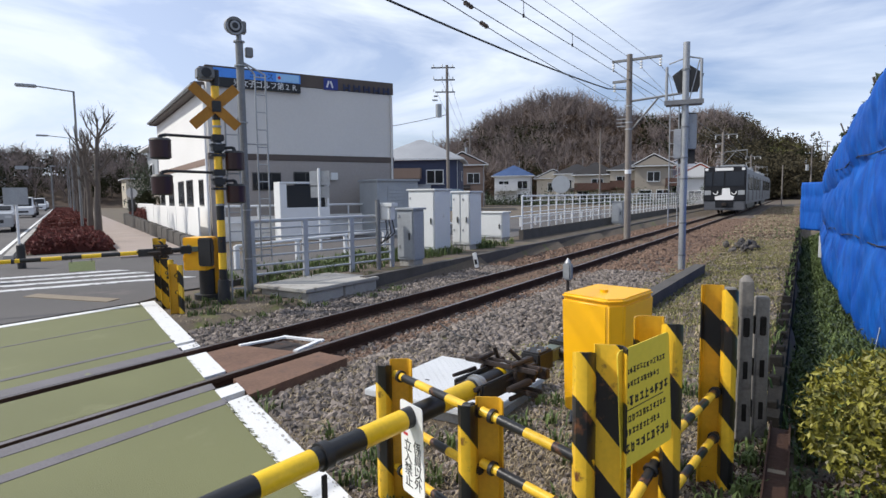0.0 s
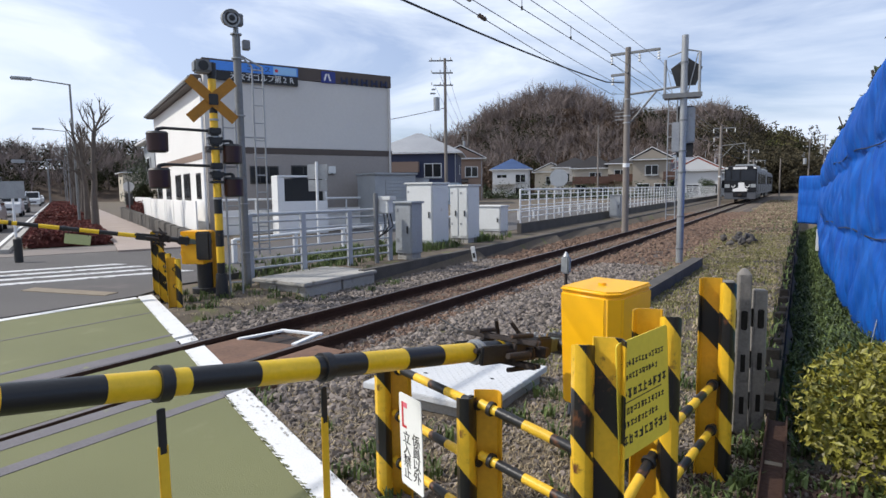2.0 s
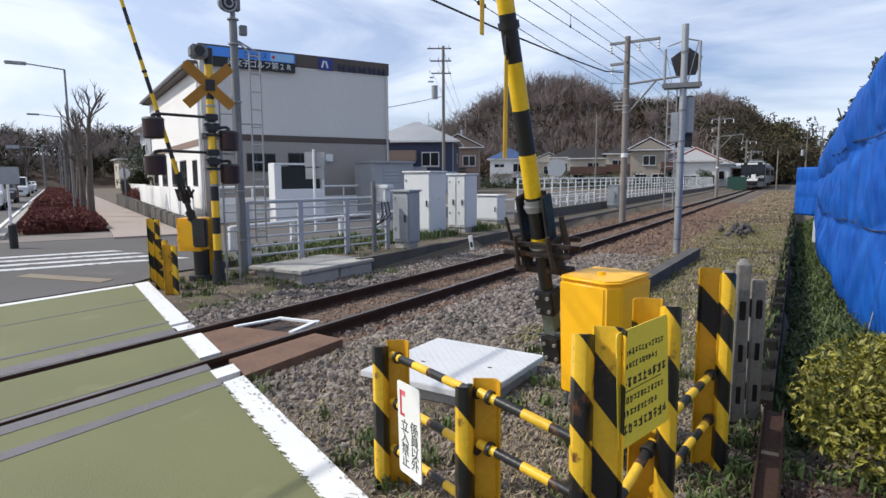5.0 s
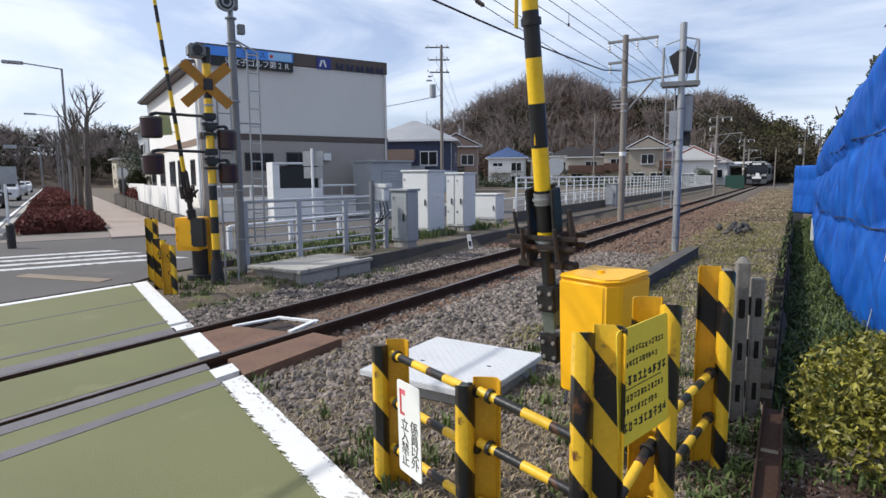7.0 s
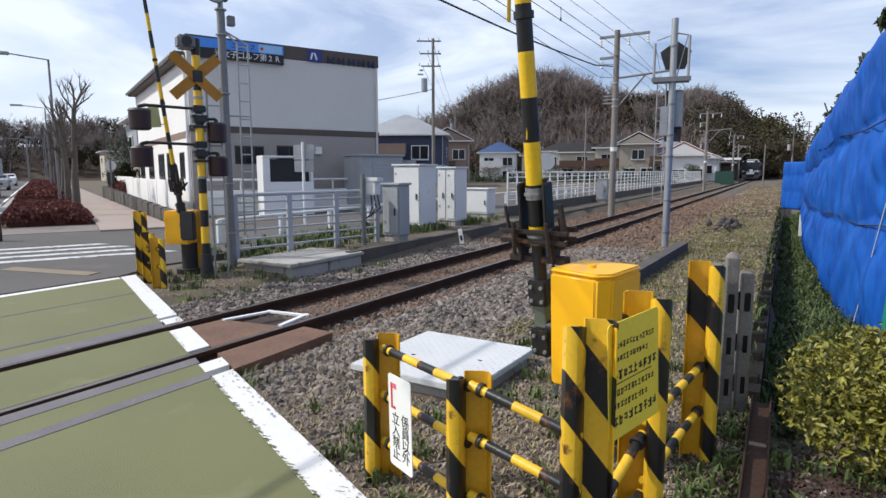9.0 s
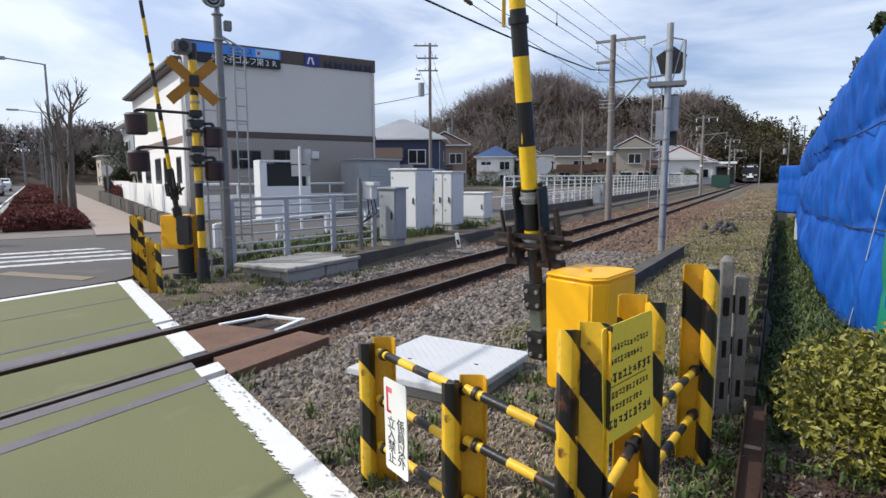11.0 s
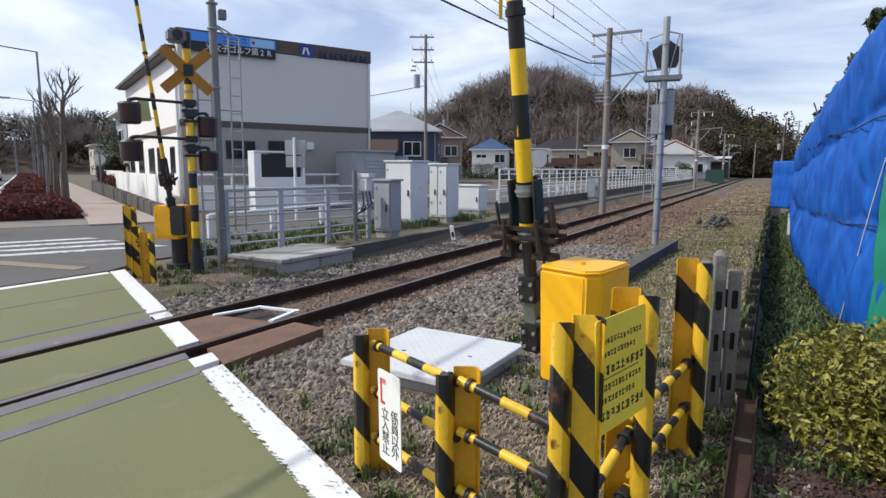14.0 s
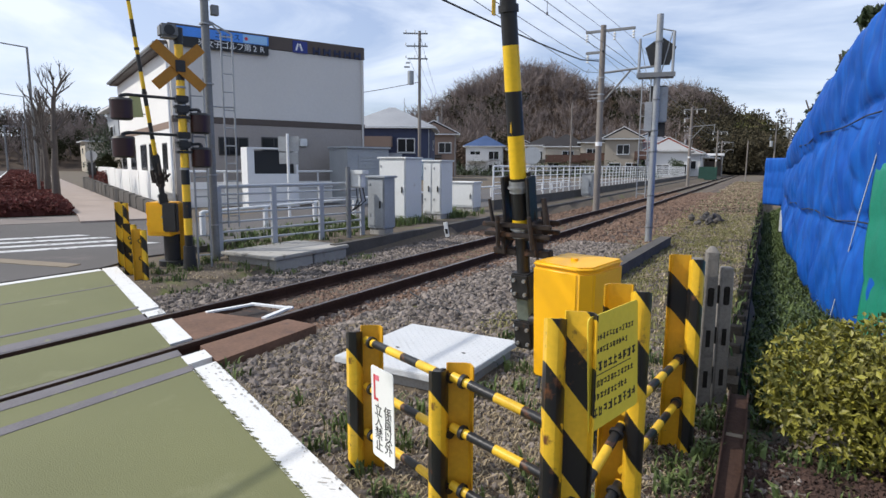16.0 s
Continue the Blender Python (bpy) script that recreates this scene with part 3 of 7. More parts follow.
def sleepers():
    track = thing("sleepers", "weathered brown sleepers half buried in ballast", "sleepers", kind="structure")
    bm = B()
    box(bm, -1.05, 1.05, -0.11, 0.11, -0.25, -0.125)
    bmesh.ops.bevel(bm, geom=list(bm.edges), offset=0.008, segments=1, affect="EDGES")
    me = finish("sleeper", bm, M_sleeper)
    for i in range(110):
        y = 5.1 + i * 0.62
        ob = new("sleeper", me)
        ob.parent = track
        ob.matrix_basis = pose(track_x(y), y, random.uniform(-0.05, -0.03), 0, 0, 2 + random.uniform(-1, 1))


sleepers()

ICO = bmesh.new()
bmesh.ops.create_icosphere(ICO, subdivisions=1, radius=1.0)
ICO_V = np.array([v.co[:] for v in ICO.verts])
ICO_F = [tuple(v.index for v in f.verts) for f in ICO.faces]
ICO.free()


def stones(name, places, lo, hi, material, label, seed):
    rng = np.random.default_rng(seed)
    shapes = []
    for x, y, z in places:
        r = rng.uniform(lo, hi) * rng.uniform(0.75, 1.15, 3) * (1, 1, 0.75)
        q = Euler(rng.uniform(0, 6.28, 3)).to_matrix()
        v = (ICO_V * rng.uniform(0.62, 1.35, (len(ICO_V), 1)) * r) @ np.array(q).T + (x, y, z + r[2] * rng.uniform(-0.2, 0.5))
        shapes.append((v, ICO_F))
    vs, fs = joined(shapes)
    raw(name, vs, fs, material, label, "ballast", "stuff")


def region_box(x0, x1, y0, y1):
    def wrap(fn):
        fn.box = (x0, x1, y0, y1)
        return fn
    return wrap


@region_box(-7.1, -1.7, 2.2, 13.0)
def bed_near(x, y):
    d = x - track_x(y)
    if y < line_y(x) + 0.30 or (x < -3.9 and x > -4.45 and y < 4.45) or (-5.5 < x < -4.58 and y < 4.9):
        return None
    if -3.1 < x < -1.95 and 3.55 < y < 4.7:
        return None
    if d > 2.6 and random.random() > 0.25 + 0.5 * (x < -2.0 and y < 3.4):
        return None
    if d < -1.9 and (y < 5.2 or y > 8.0) and random.random() > 0.3:
        return None
    if 0.47 < abs(d) < 0.6:
        return None
    return -0.172 if abs(d) < 0.55 else -0.155 + 0.065 * min(1.0, max(0.0, (d - 0.9) / 0.35))


@region_box(-7.6, -1.8, 13.0, 42.0)
def bed_far(x, y):
    d = x - track_x(y)
    if not -1.85 < d < 3.0 or 0.46 < abs(d) < 0.61:
        return None
    return -0.172 if abs(d) < 0.55 else -0.15 + 0.065 * min(1.0, max(0.0, (d - 0.9) / 0.35))


def ballast_bed():
    ys = list(np.arange(3.6, 60, 0.6)) + list(np.arange(60, 186, 5))
    v, f = [], []
    for y in ys:
        c = track_x(y)
        for k, (o, z) in enumerate(((-2.05, -0.2), (-1.9, -0.147), (0.0, -0.158), (0.95, -0.150), (1.25, -0.085), (1.9, -0.076), (2.5, -0.09), (2.8, -0.25))):
            lo = line_y(c + o) + 0.26
            v.append((c + o, max(y, lo), z))
    n = 8
    f = [(j * n + i, j * n + i + 1, (j + 1) * n + i + 1, (j + 1) * n + i) for j in range(len(ys) - 1) for i in range(n - 1)]
    raw("ballast_bed", v, f, M_ballast, "dark ballast bed under the crushed stones", "ground", "structure", smooth=True)


ballast_bed()
srng = random.Random(3)
places = scatter(srng, 27500, bed_near)
rusty = [p for p in places if 0.55 < abs(p[0] - track_x(p[1])) < 1.0 and srng.random() < 0.75 or abs(p[0] - track_x(p[1])) < 0.5]
clean = [p for p in places if p not in set(rusty)]
stones("ballast_stones", clean, 0.024, 0.050, M_stone, "grey crushed ballast stones beside the track", 5)
stones("ballast_stones", rusty, 0.022, 0.044, M_stone_rust, "rust-stained ballast stones beside the rails", 6)
stones("ballast_stones", scatter(srng, 14000, bed_far), 0.03, 0.06, M_stone_rust, "rust-stained ballast further along the track", 7)


# ---- low walls, slab and plates beside the track ----
def strip_wall(name, xf, y0, y1, th, z0, z1, material, label, step=1.0, category="wall"):
    ys = list(np.arange(y0, min(y1, 40), step)) + list(np.arange(40, y1 + 0.1, 4)) if y1 > 40 else list(np.arange(y0, y1 + 0.01, step))
    v, f = [], []
    for y in ys:
        x = xf(y)
        v += [(x, y, z0), (x + th, y, z0), (x + th, y, z1), (x, y, z1)]
    for j in range(len(ys) - 1):
        f += [(j * 4 + i, j * 4 + (i + 1) % 4, j * 4 + 4 + (i + 1) % 4, j * 4 + 4 + i) for i in range(4)]
    f += [(0, 3, 2, 1), tuple(len(v) - 4 + i for i in range(4))]
    return raw(name, v, f, material, label, category, "structure")


strip_wall("wall_trackside", lambda y: track_x(y) - 2.10 - 0.010 * (y - 8), 8.35, 90, 0.14, -0.3, 0.14, M_conc_dark, "low dark concrete retaining wall along the track")
strip_wall("wall_upper", lambda y: track_x(y) - 3.5 - 0.012 * (y - 18), 18.5, 90, 0.16, -0.1, 0.42, M_conc_dark, "dark concrete base wall below the white fence")
# near-black colour stands for the shade on this wall
bw = strip_wall("wall_boundary", wall_x, 4.75, 70, 0.10, -0.75, 0.0, M_conc_shaded, "low concrete boundary wall with shade in its dark colour")
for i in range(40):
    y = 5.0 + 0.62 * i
    part("wall_post", rbox(-0.035, 0.085, -0.05, 0.05, -0.4, 0.05 + 0.02 * (i % 3), 0.01, seg=1), M_conc_shaded, bw, "", pose(wall_x(y), y, 0))
strip_wall("cable_trough", lambda y: -2.28, 8.2, 13.2, 0.2, -0.2, 0.13, M_conc_dark, "grey concrete cable trough with lids", 1.0)

trough = thing("concrete_slab", "raised pale concrete cover slab beside the track", "slab", kind="structure")
part("top", rbox(-8.3, -7.02, 6.75, 8.62, 0.06, 0.12, 0.012), M_concrete, trough)
for y0 in (6.82, 7.72):
    part("side_block", rbox(-7.22, -7.06, y0, y0 + 0.86, -0.25, 0.058, 0.012), M_concrete, trough)
part("end_block", rbox(-8.2, -7.24, 6.83, 6.98, -0.25, 0.058, 0.012), M_concrete, trough)

hatch = thing("cable_hatch", "concrete chamber with white chequer-plate lid among ballast", "hatch")
part("curb", rbox(-2.98, -1.98, 3.62, 4.62, -0.3, 0.02, 0.012), M_concrete, hatch)
lid = part("lid", rbox(-3.06, -1.95, 3.55, 4.70, 0.024, 0.075, 0.006), M_plate_top, hatch, "white chequer-plate lid")
bm = B()
for i in range(28):
    for j in range(28):
        x, y = -3.03 + i * 0.039, 3.58 + j * 0.040
        a = 1 if (i + j) % 2 else -1
        m = Matrix.Translation((x, y, 0.0755)) @ Matrix.Rotation(a * 0.78, 4, "Z")
        vs = [m @ Vector(p) for p in ((-0.013, 0, 0), (0, -0.004, 0), (0.013, 0, 0), (0, 0.004, 0), (0, 0, 0.0035))]
        w = [bm.verts.new(p) for p in vs]
        for k in range(4):
            bm.faces.new((w[k], w[(k + 1) % 4], w[4]))
tagged(part("chequer_ribs", bm, M_plate_top, lid), kind="stuff")
for x, y in ((-2.75, 4.0), (-2.2, 4.15), (-2.1, 3.85)):
    part("lifting_hole", rbox(x - 0.02, x + 0.02, y - 0.012, y + 0.012, 0.07, 0.078, 0.003), M_black, lid)


# ---- striped posts and their rails ----
def folded(pts, t, h, z0=-0.25, round_top=0.0):
    """A steel strip folded along an outline, of thickness t, standing from z0 to h, with rounded shoulders."""
    P = [Vector((*p, 0)) for p in pts]
    nrm = []
    for i in range(len(P)):
        d = (P[min(i + 1, len(P) - 1)] - P[max(i - 1, 0)]).normalized()
        nrm.append(Vector((-d.y, d.x, 0)))
    bm = B()
    levels = [z0, h - 0.05, h - 0.02, h]
    grid = []
    xs = [p[0] for p in pts]
    for lev, z in enumerate(levels):
        row = []
        for side in (0.0, t):
            for i, p in enumerate(P):
                q = p + nrm[i] * side
                u = abs((p.x - (xs[0] + xs[-1]) / 2) / ((xs[-1] - xs[0]) / 2))
                drop = round_top * max(0.0, u - 0.55) ** 2 * 5 if lev else 0
                row.append(bm.verts.new((q.x, q.y, z - drop)))
        grid.append(row)
    n = len(P)
    for a, b in zip(grid[:-1], grid[1:]):
        for i in range(n - 1):
            bm.faces.new((a[i], a[i + 1], b[i + 1], b[i]))
            bm.faces.new((a[n + i + 1], a[n + i], b[n + i], b[n + i + 1]))
        bm.faces.new((a[0], b[0], b[n], a[n]))
        bm.faces.new((a[n - 1], a[2 * n - 1], b[2 * n - 1], b[n - 1]))
    for i in range(n - 1):
        bm.faces.new((grid[-1][i], grid[-1][i + 1], grid[-1][n + i + 1], grid[-1][n + i]))
    bmesh.ops.recalc_face_normals(bm, faces=bm.faces)
    return bm


RIDGE_FOLD = [(-0.042, 0.035), (-0.036, 0.0), (-0.026, -0.03), (-0.008, -0.038), (0.012, -0.036), (0.026, -0.02), (0.036, 0.015), (0.040, 0.045)]
FLAT_FOLD = [(-0.052, 0.045), (-0.046, 0.050), (0.034, 0.050), (0.048, 0.040), (0.056, 0.012), (0.060, -0.004)]


def striped_post(x, y, h, turn, label, ridge=-1, plain=True, z=-0.06, k=1.0, paints=None):
    """A post of corrugated guard-rail steel: a ridge that bears the stripes and a plain valley beside it, its shade put
    into a darker yellow.
    """
    p = thing("guard_post", label, "post", pose(x, y, z, 0, 0, turn), "striped guard posts")
    m = Matrix.Diagonal((k, k, 1, 1))
    a = folded([(q[0] * 1.05 + 0.048 * ridge, q[1]) for q in RIDGE_FOLD], 0.006, h - z, round_top=0.02)
    v = folded([((q[0] if ridge < 0 else -q[0]) - 0.040 * ridge, q[1]) for q in (FLAT_FOLD if ridge < 0 else FLAT_FOLD[::-1])], 0.006, h - z + 0.012)
    a.transform(m)
    v.transform(m)
    paints = paints or (M_post_stripe if ridge < 0 else M_post_stripe_b, (M_valley if h > 1 else M_yellow_shaded) if plain else M_post_stripe)
    part("ridge", a, paints[0], p)
    part("valley", v, paints[1], p)
    return p


LAB = "yellow and black striped steel guard post with chipped paint"
G1, G2, G3, G4, G5 = (-1.88, 2.42), (-1.19, 2.13), (-0.655, 2.07), (-0.535, 2.50), (-0.45, 3.55)
striped_post(*G1, 0.735, 36, "short " + LAB)
striped_post(*G2, 0.735, 28, "short " + LAB)
striped_post(*G3, 1.05, 17, "tall " + LAB, -1, False, paints=(M_post_near_a, M_post_near_b))
striped_post(*G4, 1.09, 12, "tall " + LAB, 1, True)
striped_post(*G5, 1.09, 8, "tall " + LAB, 1, True, k=0.98)


def guard_rail(a, b, z, z2=None, r=0.021, out=0.03):
    a, b = Vector((*a, z)), Vector((*b, z if z2 is None else z2))
    d = (b - a).normalized()
    rail = thing("guard_rail", "yellow and black striped steel tube between guard posts", "rail", group="striped guard rails")
    tube("tube", a - d * out, b + d * out, r, M_rail_stripe, rail)
    for p, s in ((a, 1), (b, -1)):
        m, n = along(p + d * s * 0.02, p + d * s * 0.035)
        part("collar", cyl(B(), (0, 0, 0), (0, 0, 0.018), r * 1.5, None, 12), M_black, rail, "", m)
    return rail


for za, zb in ((0.675, 0.685), (0.42, 0.43), (0.16, 0.17)):
    guard_rail((-1.85, 2.43), (-1.22, 2.16), za, zb)
for za, zb in ((0.69, 0.62), (0.46, 0.40), (0.19, 0.14)):
    guard_rail((-1.16, 2.15), (-0.70, 2.07), za, zb)
for za, zb in ((0.30, 0.36),):
    guard_rail((-0.63, 2.10), (-0.55, 2.50), za - 0.02, zb + 0.11)
    guard_rail((-0.63, 2.10), (-0.55, 2.50), za - 0.28, zb - 0.16)
guard_rail((-0.53, 2.55), (-0.46, 3.53), 0.54, 0.51)
guard_rail((-0.53, 2.55), (-0.46, 3.53), 0.27, 0.25)


def text_part(name, body, size, material, parent, m, stretch=1.0):
    cu = bpy.data.curves.new(name, "FONT")
    cu.body, cu.size, cu.extrude, cu.align_x, cu.align_y, cu.resolution_u = body, size, 0.0008, "CENTER", "CENTER", 2
    tmp = bpy.data.objects.new(name, cu)
    scene.collection.objects.link(tmp)
    me = bpy.data.meshes.new_from_object(tmp.evaluated_get(bpy.context.evaluated_depsgraph_get()))
    bpy.data.objects.remove(tmp)
    me.materials.clear()
    me.materials.append(material)
    ob = new(name, me)
    ob.parent = parent
    ob.matrix_basis = m @ Matrix.Diagonal((stretch, 1, 1, 1))
    return ob


def plate_sign(w, h, t, r):
    bm = B()
    pts = []
    for cx, cy, a0 in ((w / 2 - r, h / 2 - r, 0), (-w / 2 + r, h / 2 - r, 90), (-w / 2 + r, -h / 2 + r, 180), (w / 2 - r, -h / 2 + r, 270)):
        pts += [(cx + r * math.cos(radians(a0 + k * 30)), cy + r * math.sin(radians(a0 + k * 30))) for k in range(4)]
    return prism(bm, pts, -t, 0)


def face_pose(bl, br, top_z):
    """A sign's pose: its centre, with x along its width and y up; normal to the side from which it reads left to right."""
    a, b = Vector(bl), Vector(br)
    x = (b - a).normalized()
    c = (a + b) / 2
    c.z = (a.z + top_z) / 2
    zdir = Vector((x.y, -x.x, 0))
    return Matrix((( x.x, 0, zdir.x, c.x), (x.y, 0, zdir.y, c.y), (x.z, 1, 0, c.z), (0, 0, 0, 1)))


# white notice on the short rail
n1 = thing("notice_sign", "white notice plate with black characters hung on the striped rail", "sign", face_pose((-1.655, 2.190, 0.205), (-1.466, 2.110, 0.215), 0.66))
part("plate", plate_sign(0.205, 0.45, 0.004, 0.016), M_sign_white, n1)
part("red_mark", rbox(-0.078, -0.062, 0.06, 0.185, 0.0005, 0.0015, 0.0003), M_red, n1)
part("red_mark", rbox(-0.062, -0.035, 0.06, 0.074, 0.0005, 0.0015, 0.0003), M_red, n1)
part("red_mark", rbox(-0.062, -0.025, 0.160, 0.185, 0.0005, 0.0015, 0.0003), M_pink, n1)
part("rim", rbox(-0.1025, 0.1025, -0.002, 0.002, -0.0045, -0.0042, 0.0001), M_sign_yellow, n1)
for body, x, y0 in (("立入禁止", -0.038, 0.012), ("係員以外", 0.050, 0.020)):
    for i, ch in enumerate(body):
        text_part("character", ch, 0.064, M_ink, n1, pose(x, y0 - i * 0.058, 0.001), 1.15)

# yellow notice between the tall posts
n2 = thing("notice_sign", "faded yellow warning plate with black writing on guard posts", "sign", face_pose((-0.575, 2.10, 0.60), (-0.492, 2.47, 0.63), 1.06))
part("plate", plate_sign(0.38, 0.45, 0.004, 0.02), M_sign_yellow, n2)
rng = random.Random(8)
for i, (y, h) in enumerate(((0.135, 0.026), (0.085, 0.026), (0.022, 0.040), (-0.045, 0.028), (-0.095, 0.028), (-0.155, 0.040))):
    x, row = -0.16, B()
    while x < 0.15 - 0.05 * (i in (1, 4)):
        w = h * 0.80
        for k in range(2):
            yy = y + h * (rng.uniform(0.1, 0.42) if k else rng.uniform(-0.42, -0.05))
            box(row, x + w * rng.uniform(0, 0.25), x + w * rng.uniform(0.75, 1), yy - h * 0.085, yy + h * 0.085, 0.0005, 0.0014)
        for k in range(rng.randint(1, 2)):
            xx = x + w * rng.uniform(0.2, 0.8)
            box(row, xx - w * 0.09, xx + w * 0.09, y - h * rng.uniform(0.2, 0.5), y + h * rng.uniform(0.2, 0.5), 0.0005, 0.0016 + 0.0003 * k)
        x += h * 0.93
    part("ink_bar", row, M_ink, n2, "row of black bars")
part("ink_line", rbox(-0.15, 0.13, -0.012, -0.008, 0.0005, 0.0015, 0.0003), M_ink, n2)


# ---- barrier machines ----
def machine_box(name, corners, z0, z1, material, taper):
    bm = prism(B(), corners, z0, z1)
    c = sum((Vector((*p, 0)) for p in corners), Vector()) / len(corners)
    for v in bm.verts:
        if v.co.z < (z0 + z1) / 2:
            v.co.x = c.x + (v.co.x - c.x) * taper
            v.co.y = c.y + (v.co.y - c.y) * taper
    bmesh.ops.bevel(bm, geom=list(bm.edges), offset=0.012, segments=3, affect="EDGES")
    return bm


bx = thing("barrier_machine", "orange-yellow enamelled barrier machine box on a black stand", "barrier machine")
BC = [(-1.233, 3.168), (-0.934, 3.061), (-0.858, 3.124), (-0.808, 3.529), (-1.17, 3.60)]
part("housing", machine_box("housing", BC, 0.38, 1.03, M_yellow_box, 0.93), M_yellow_box, bx)
cap = [((x + 1.0) * 1.005 - 1.0, (y - 3.3) * 1.005 + 3.3) for x, y in BC]
part("cover", machine_box("cover", cap, 1.031, 1.06, M_yellow_box, 1.0), M_yellow_box, bx)
part("bolt", cyl(B(), (-1.03, 3.3, 1.058), (-1.03, 3.3, 1.075), 0.022, None, 10), M_yellow_box, bx)
part("stand", rbox(-1.12, -0.94, 3.2, 3.42, -0.25, 0.39, 0.01), M_black, bx, "black steel stand")
part("foot_plate", rbox(-1.2, -0.86, 3.12, 3.5, -0.14, -0.09, 0.008), M_black, bx)
part("axle", cyl(B(), (-1.36, 3.5, 0.62), (-1.0, 3.42, 0.62), 0.045, None, 14), M_black, bx)
part("foundation", rbox(-1.75, -0.8, 3.05, 3.95, -0.35, -0.085, 0.02), M_concrete, bx, "concrete foundation")


def boom(name, s, reach, rad, label):
    """A boom in its own space: x along it, the pivot at the origin."""
    b = thing(name, label, "barrier arm")
    part("bracket", rbox(-0.19, -0.002, -0.065, 0.065, -0.062, 0.062, 0.010), M_black, b, "black bolted counterweight bracket")
    part("bracket", rbox(0.152, 0.32, -0.065, 0.065, -0.062, 0.062, 0.010), M_black, b)
    part("link_plate", rbox(0.0, 0.15, -0.045, 0.045, -0.04, 0.04, 0.006), M_link, b, "grey link plate")
    for x in (-0.15, -0.05, 0.19, 0.28):
        for z in (-0.03, 0.03):
            part("bolt", cyl(B(), (x, -0.078, z * 1.2), (x, -0.064, z * 1.2), 0.012, None, 8), M_galv, b)
            part("bolt", cyl(B(), (x, z * 1.2, -0.076), (x, z * 1.2, -0.061), 0.012, None, 8), M_galv, b)
            part("bolt", cyl(B(), (x, z * 1.2, 0.061), (x, z * 1.2, 0.076), 0.012, None, 8), M_galv, b)
    part("stem", cyl(B(), (0.29, 0, 0), (0.56, 0, 0), 0.042, None, 14), M_black, b)
    for y in (-0.11, 0.11):
        part("yoke_bar", rbox(0.44, 0.66, y - 0.014, y + 0.014, -0.05, 0.05, 0.006), M_black_rust, b, "rusty yoke bar")
        part("yoke_strut", cyl(B(), (0.47, y, 0.0), (0.62, y * 0.45, 0.16), 0.012, None, 8), M_black_rust, b)
        part("yoke_strut", cyl(B(), (0.47, y, 0.0), (0.95, y * 0.55, 0.02), 0.014, None, 8), M_black_rust, b)
    part("yoke_cross", rbox(0.43, 0.475, -0.2, 0.2, -0.03, 0.03, 0.006), M_black_rust, b)
    part("yoke_cross", rbox(0.53, 0.555, -0.17, 0.17, -0.03, 0.03, 0.006), M_black_rust, b)
    for y in (-0.085, 0.085):
        part("side_plate", rbox(0.64, 0.93, y - 0.012, y + 0.012, -0.055, 0.045, 0.006), M_black, b, "tall black side plate")
    for x, y in ((0.575, 0.23), (0.635, 0.24)):
        part("yoke_rail", rbox(x - 0.014, x + 0.014, -y, y, -0.075, -0.05, 0.005), M_black_rust, b, "rusty yoke rail")
        part("yoke_rail", rbox(x - 0.014, x + 0.014, -y, y, 0.05, 0.075, 0.005), M_black_rust, b, "rusty yoke rail")
    for y in (-0.12, 0.12):
        part("frame_leg", cyl(B(), (0.50, y, -0.09), (0.70, y * 0.92, -0.09), 0.014, None, 8), M_black_rust, b)
        part("frame_leg", cyl(B(), (0.50, y, 0.09), (0.70, y * 0.92, 0.09), 0.014, None, 8), M_black_rust, b)
    part("weight_rod", cyl(B(), (0.62, 0.18, 0.0), (0.80, 0.165, 0.0), 0.022, 0.016, 10), M_black_rust, b)
    part("weight_rod", cyl(B(), (0.60, -0.20, 0.0), (0.78, -0.22, 0.0), 0.014, 0.010, 10), M_black_rust, b)
    part("reflector", rbox(0.425, 0.432, -0.04, 0.03, -0.02, 0.02, 0.002), M_pink, b)
    part("clamp", cyl(B(), (0.55, 0, 0), (0.63, 0, 0), rad * 1.12, None, 18), M_galv, b, "grey steel clamp")
    part("clamp", cyl(B(), (0.60, 0, 0), (0.612, 0, 0), rad * 1.35, None, 18), M_galv, b)
    part("clamp", cyl(B(), (0.83, 0, 0), (0.90, 0, 0), rad * 1.12, None, 18), M_galv, b)
    part("clamp", cyl(B(), (0.855, 0, 0), (0.87, 0, 0), rad * 1.3, None, 18), M_galv, b)
    part("pole", cyl(B(), (0.56, 0, 0), (reach, 0, 0), rad, rad * 0.62, 20), M_arm_stripe, b, "yellow and black banded pole")
    for x in (1.88, 2.53):
        part("strap_clip", cyl(B(), (x - 0.02, 0, 0), (x + 0.02, 0, 0), rad * 1.12, None, 16), M_black, b)
    return b


arm_near = boom("barrier_boom", 1, 5.6, 0.052, "yellow and black banded barrier boom with black counterweight")
arm_far = boom("barrier_boom", 1, 6.2, 0.034, "slender yellow and black barrier boom on the far side")


def strap(arm, x):
    s = part("hanging_strap", rbox(-0.017, 0.017, -0.004, 0.004, -0.70, -0.15, 0.003), M_yellow, arm, "yellow hanging strap")
    part("strap_hook", rbox(-0.013, 0.013, -0.006, 0.006, -0.18, -0.03, 0.003), M_black, s)
    s.matrix_basis = pose(x, 0, 0)
    return s


STRAPS = [(strap(arm_near, x), x) for x in (1.88, 2.53)]
part("hanging_plate", rbox(1.52, 1.86, -0.004, 0.004, -0.22, -0.07, 0.003), mat("faded_lime_plate", (0.42, 0.45, 0.22), 0.6, var=0.1), arm_far, "faded lime plate hung below the boom")
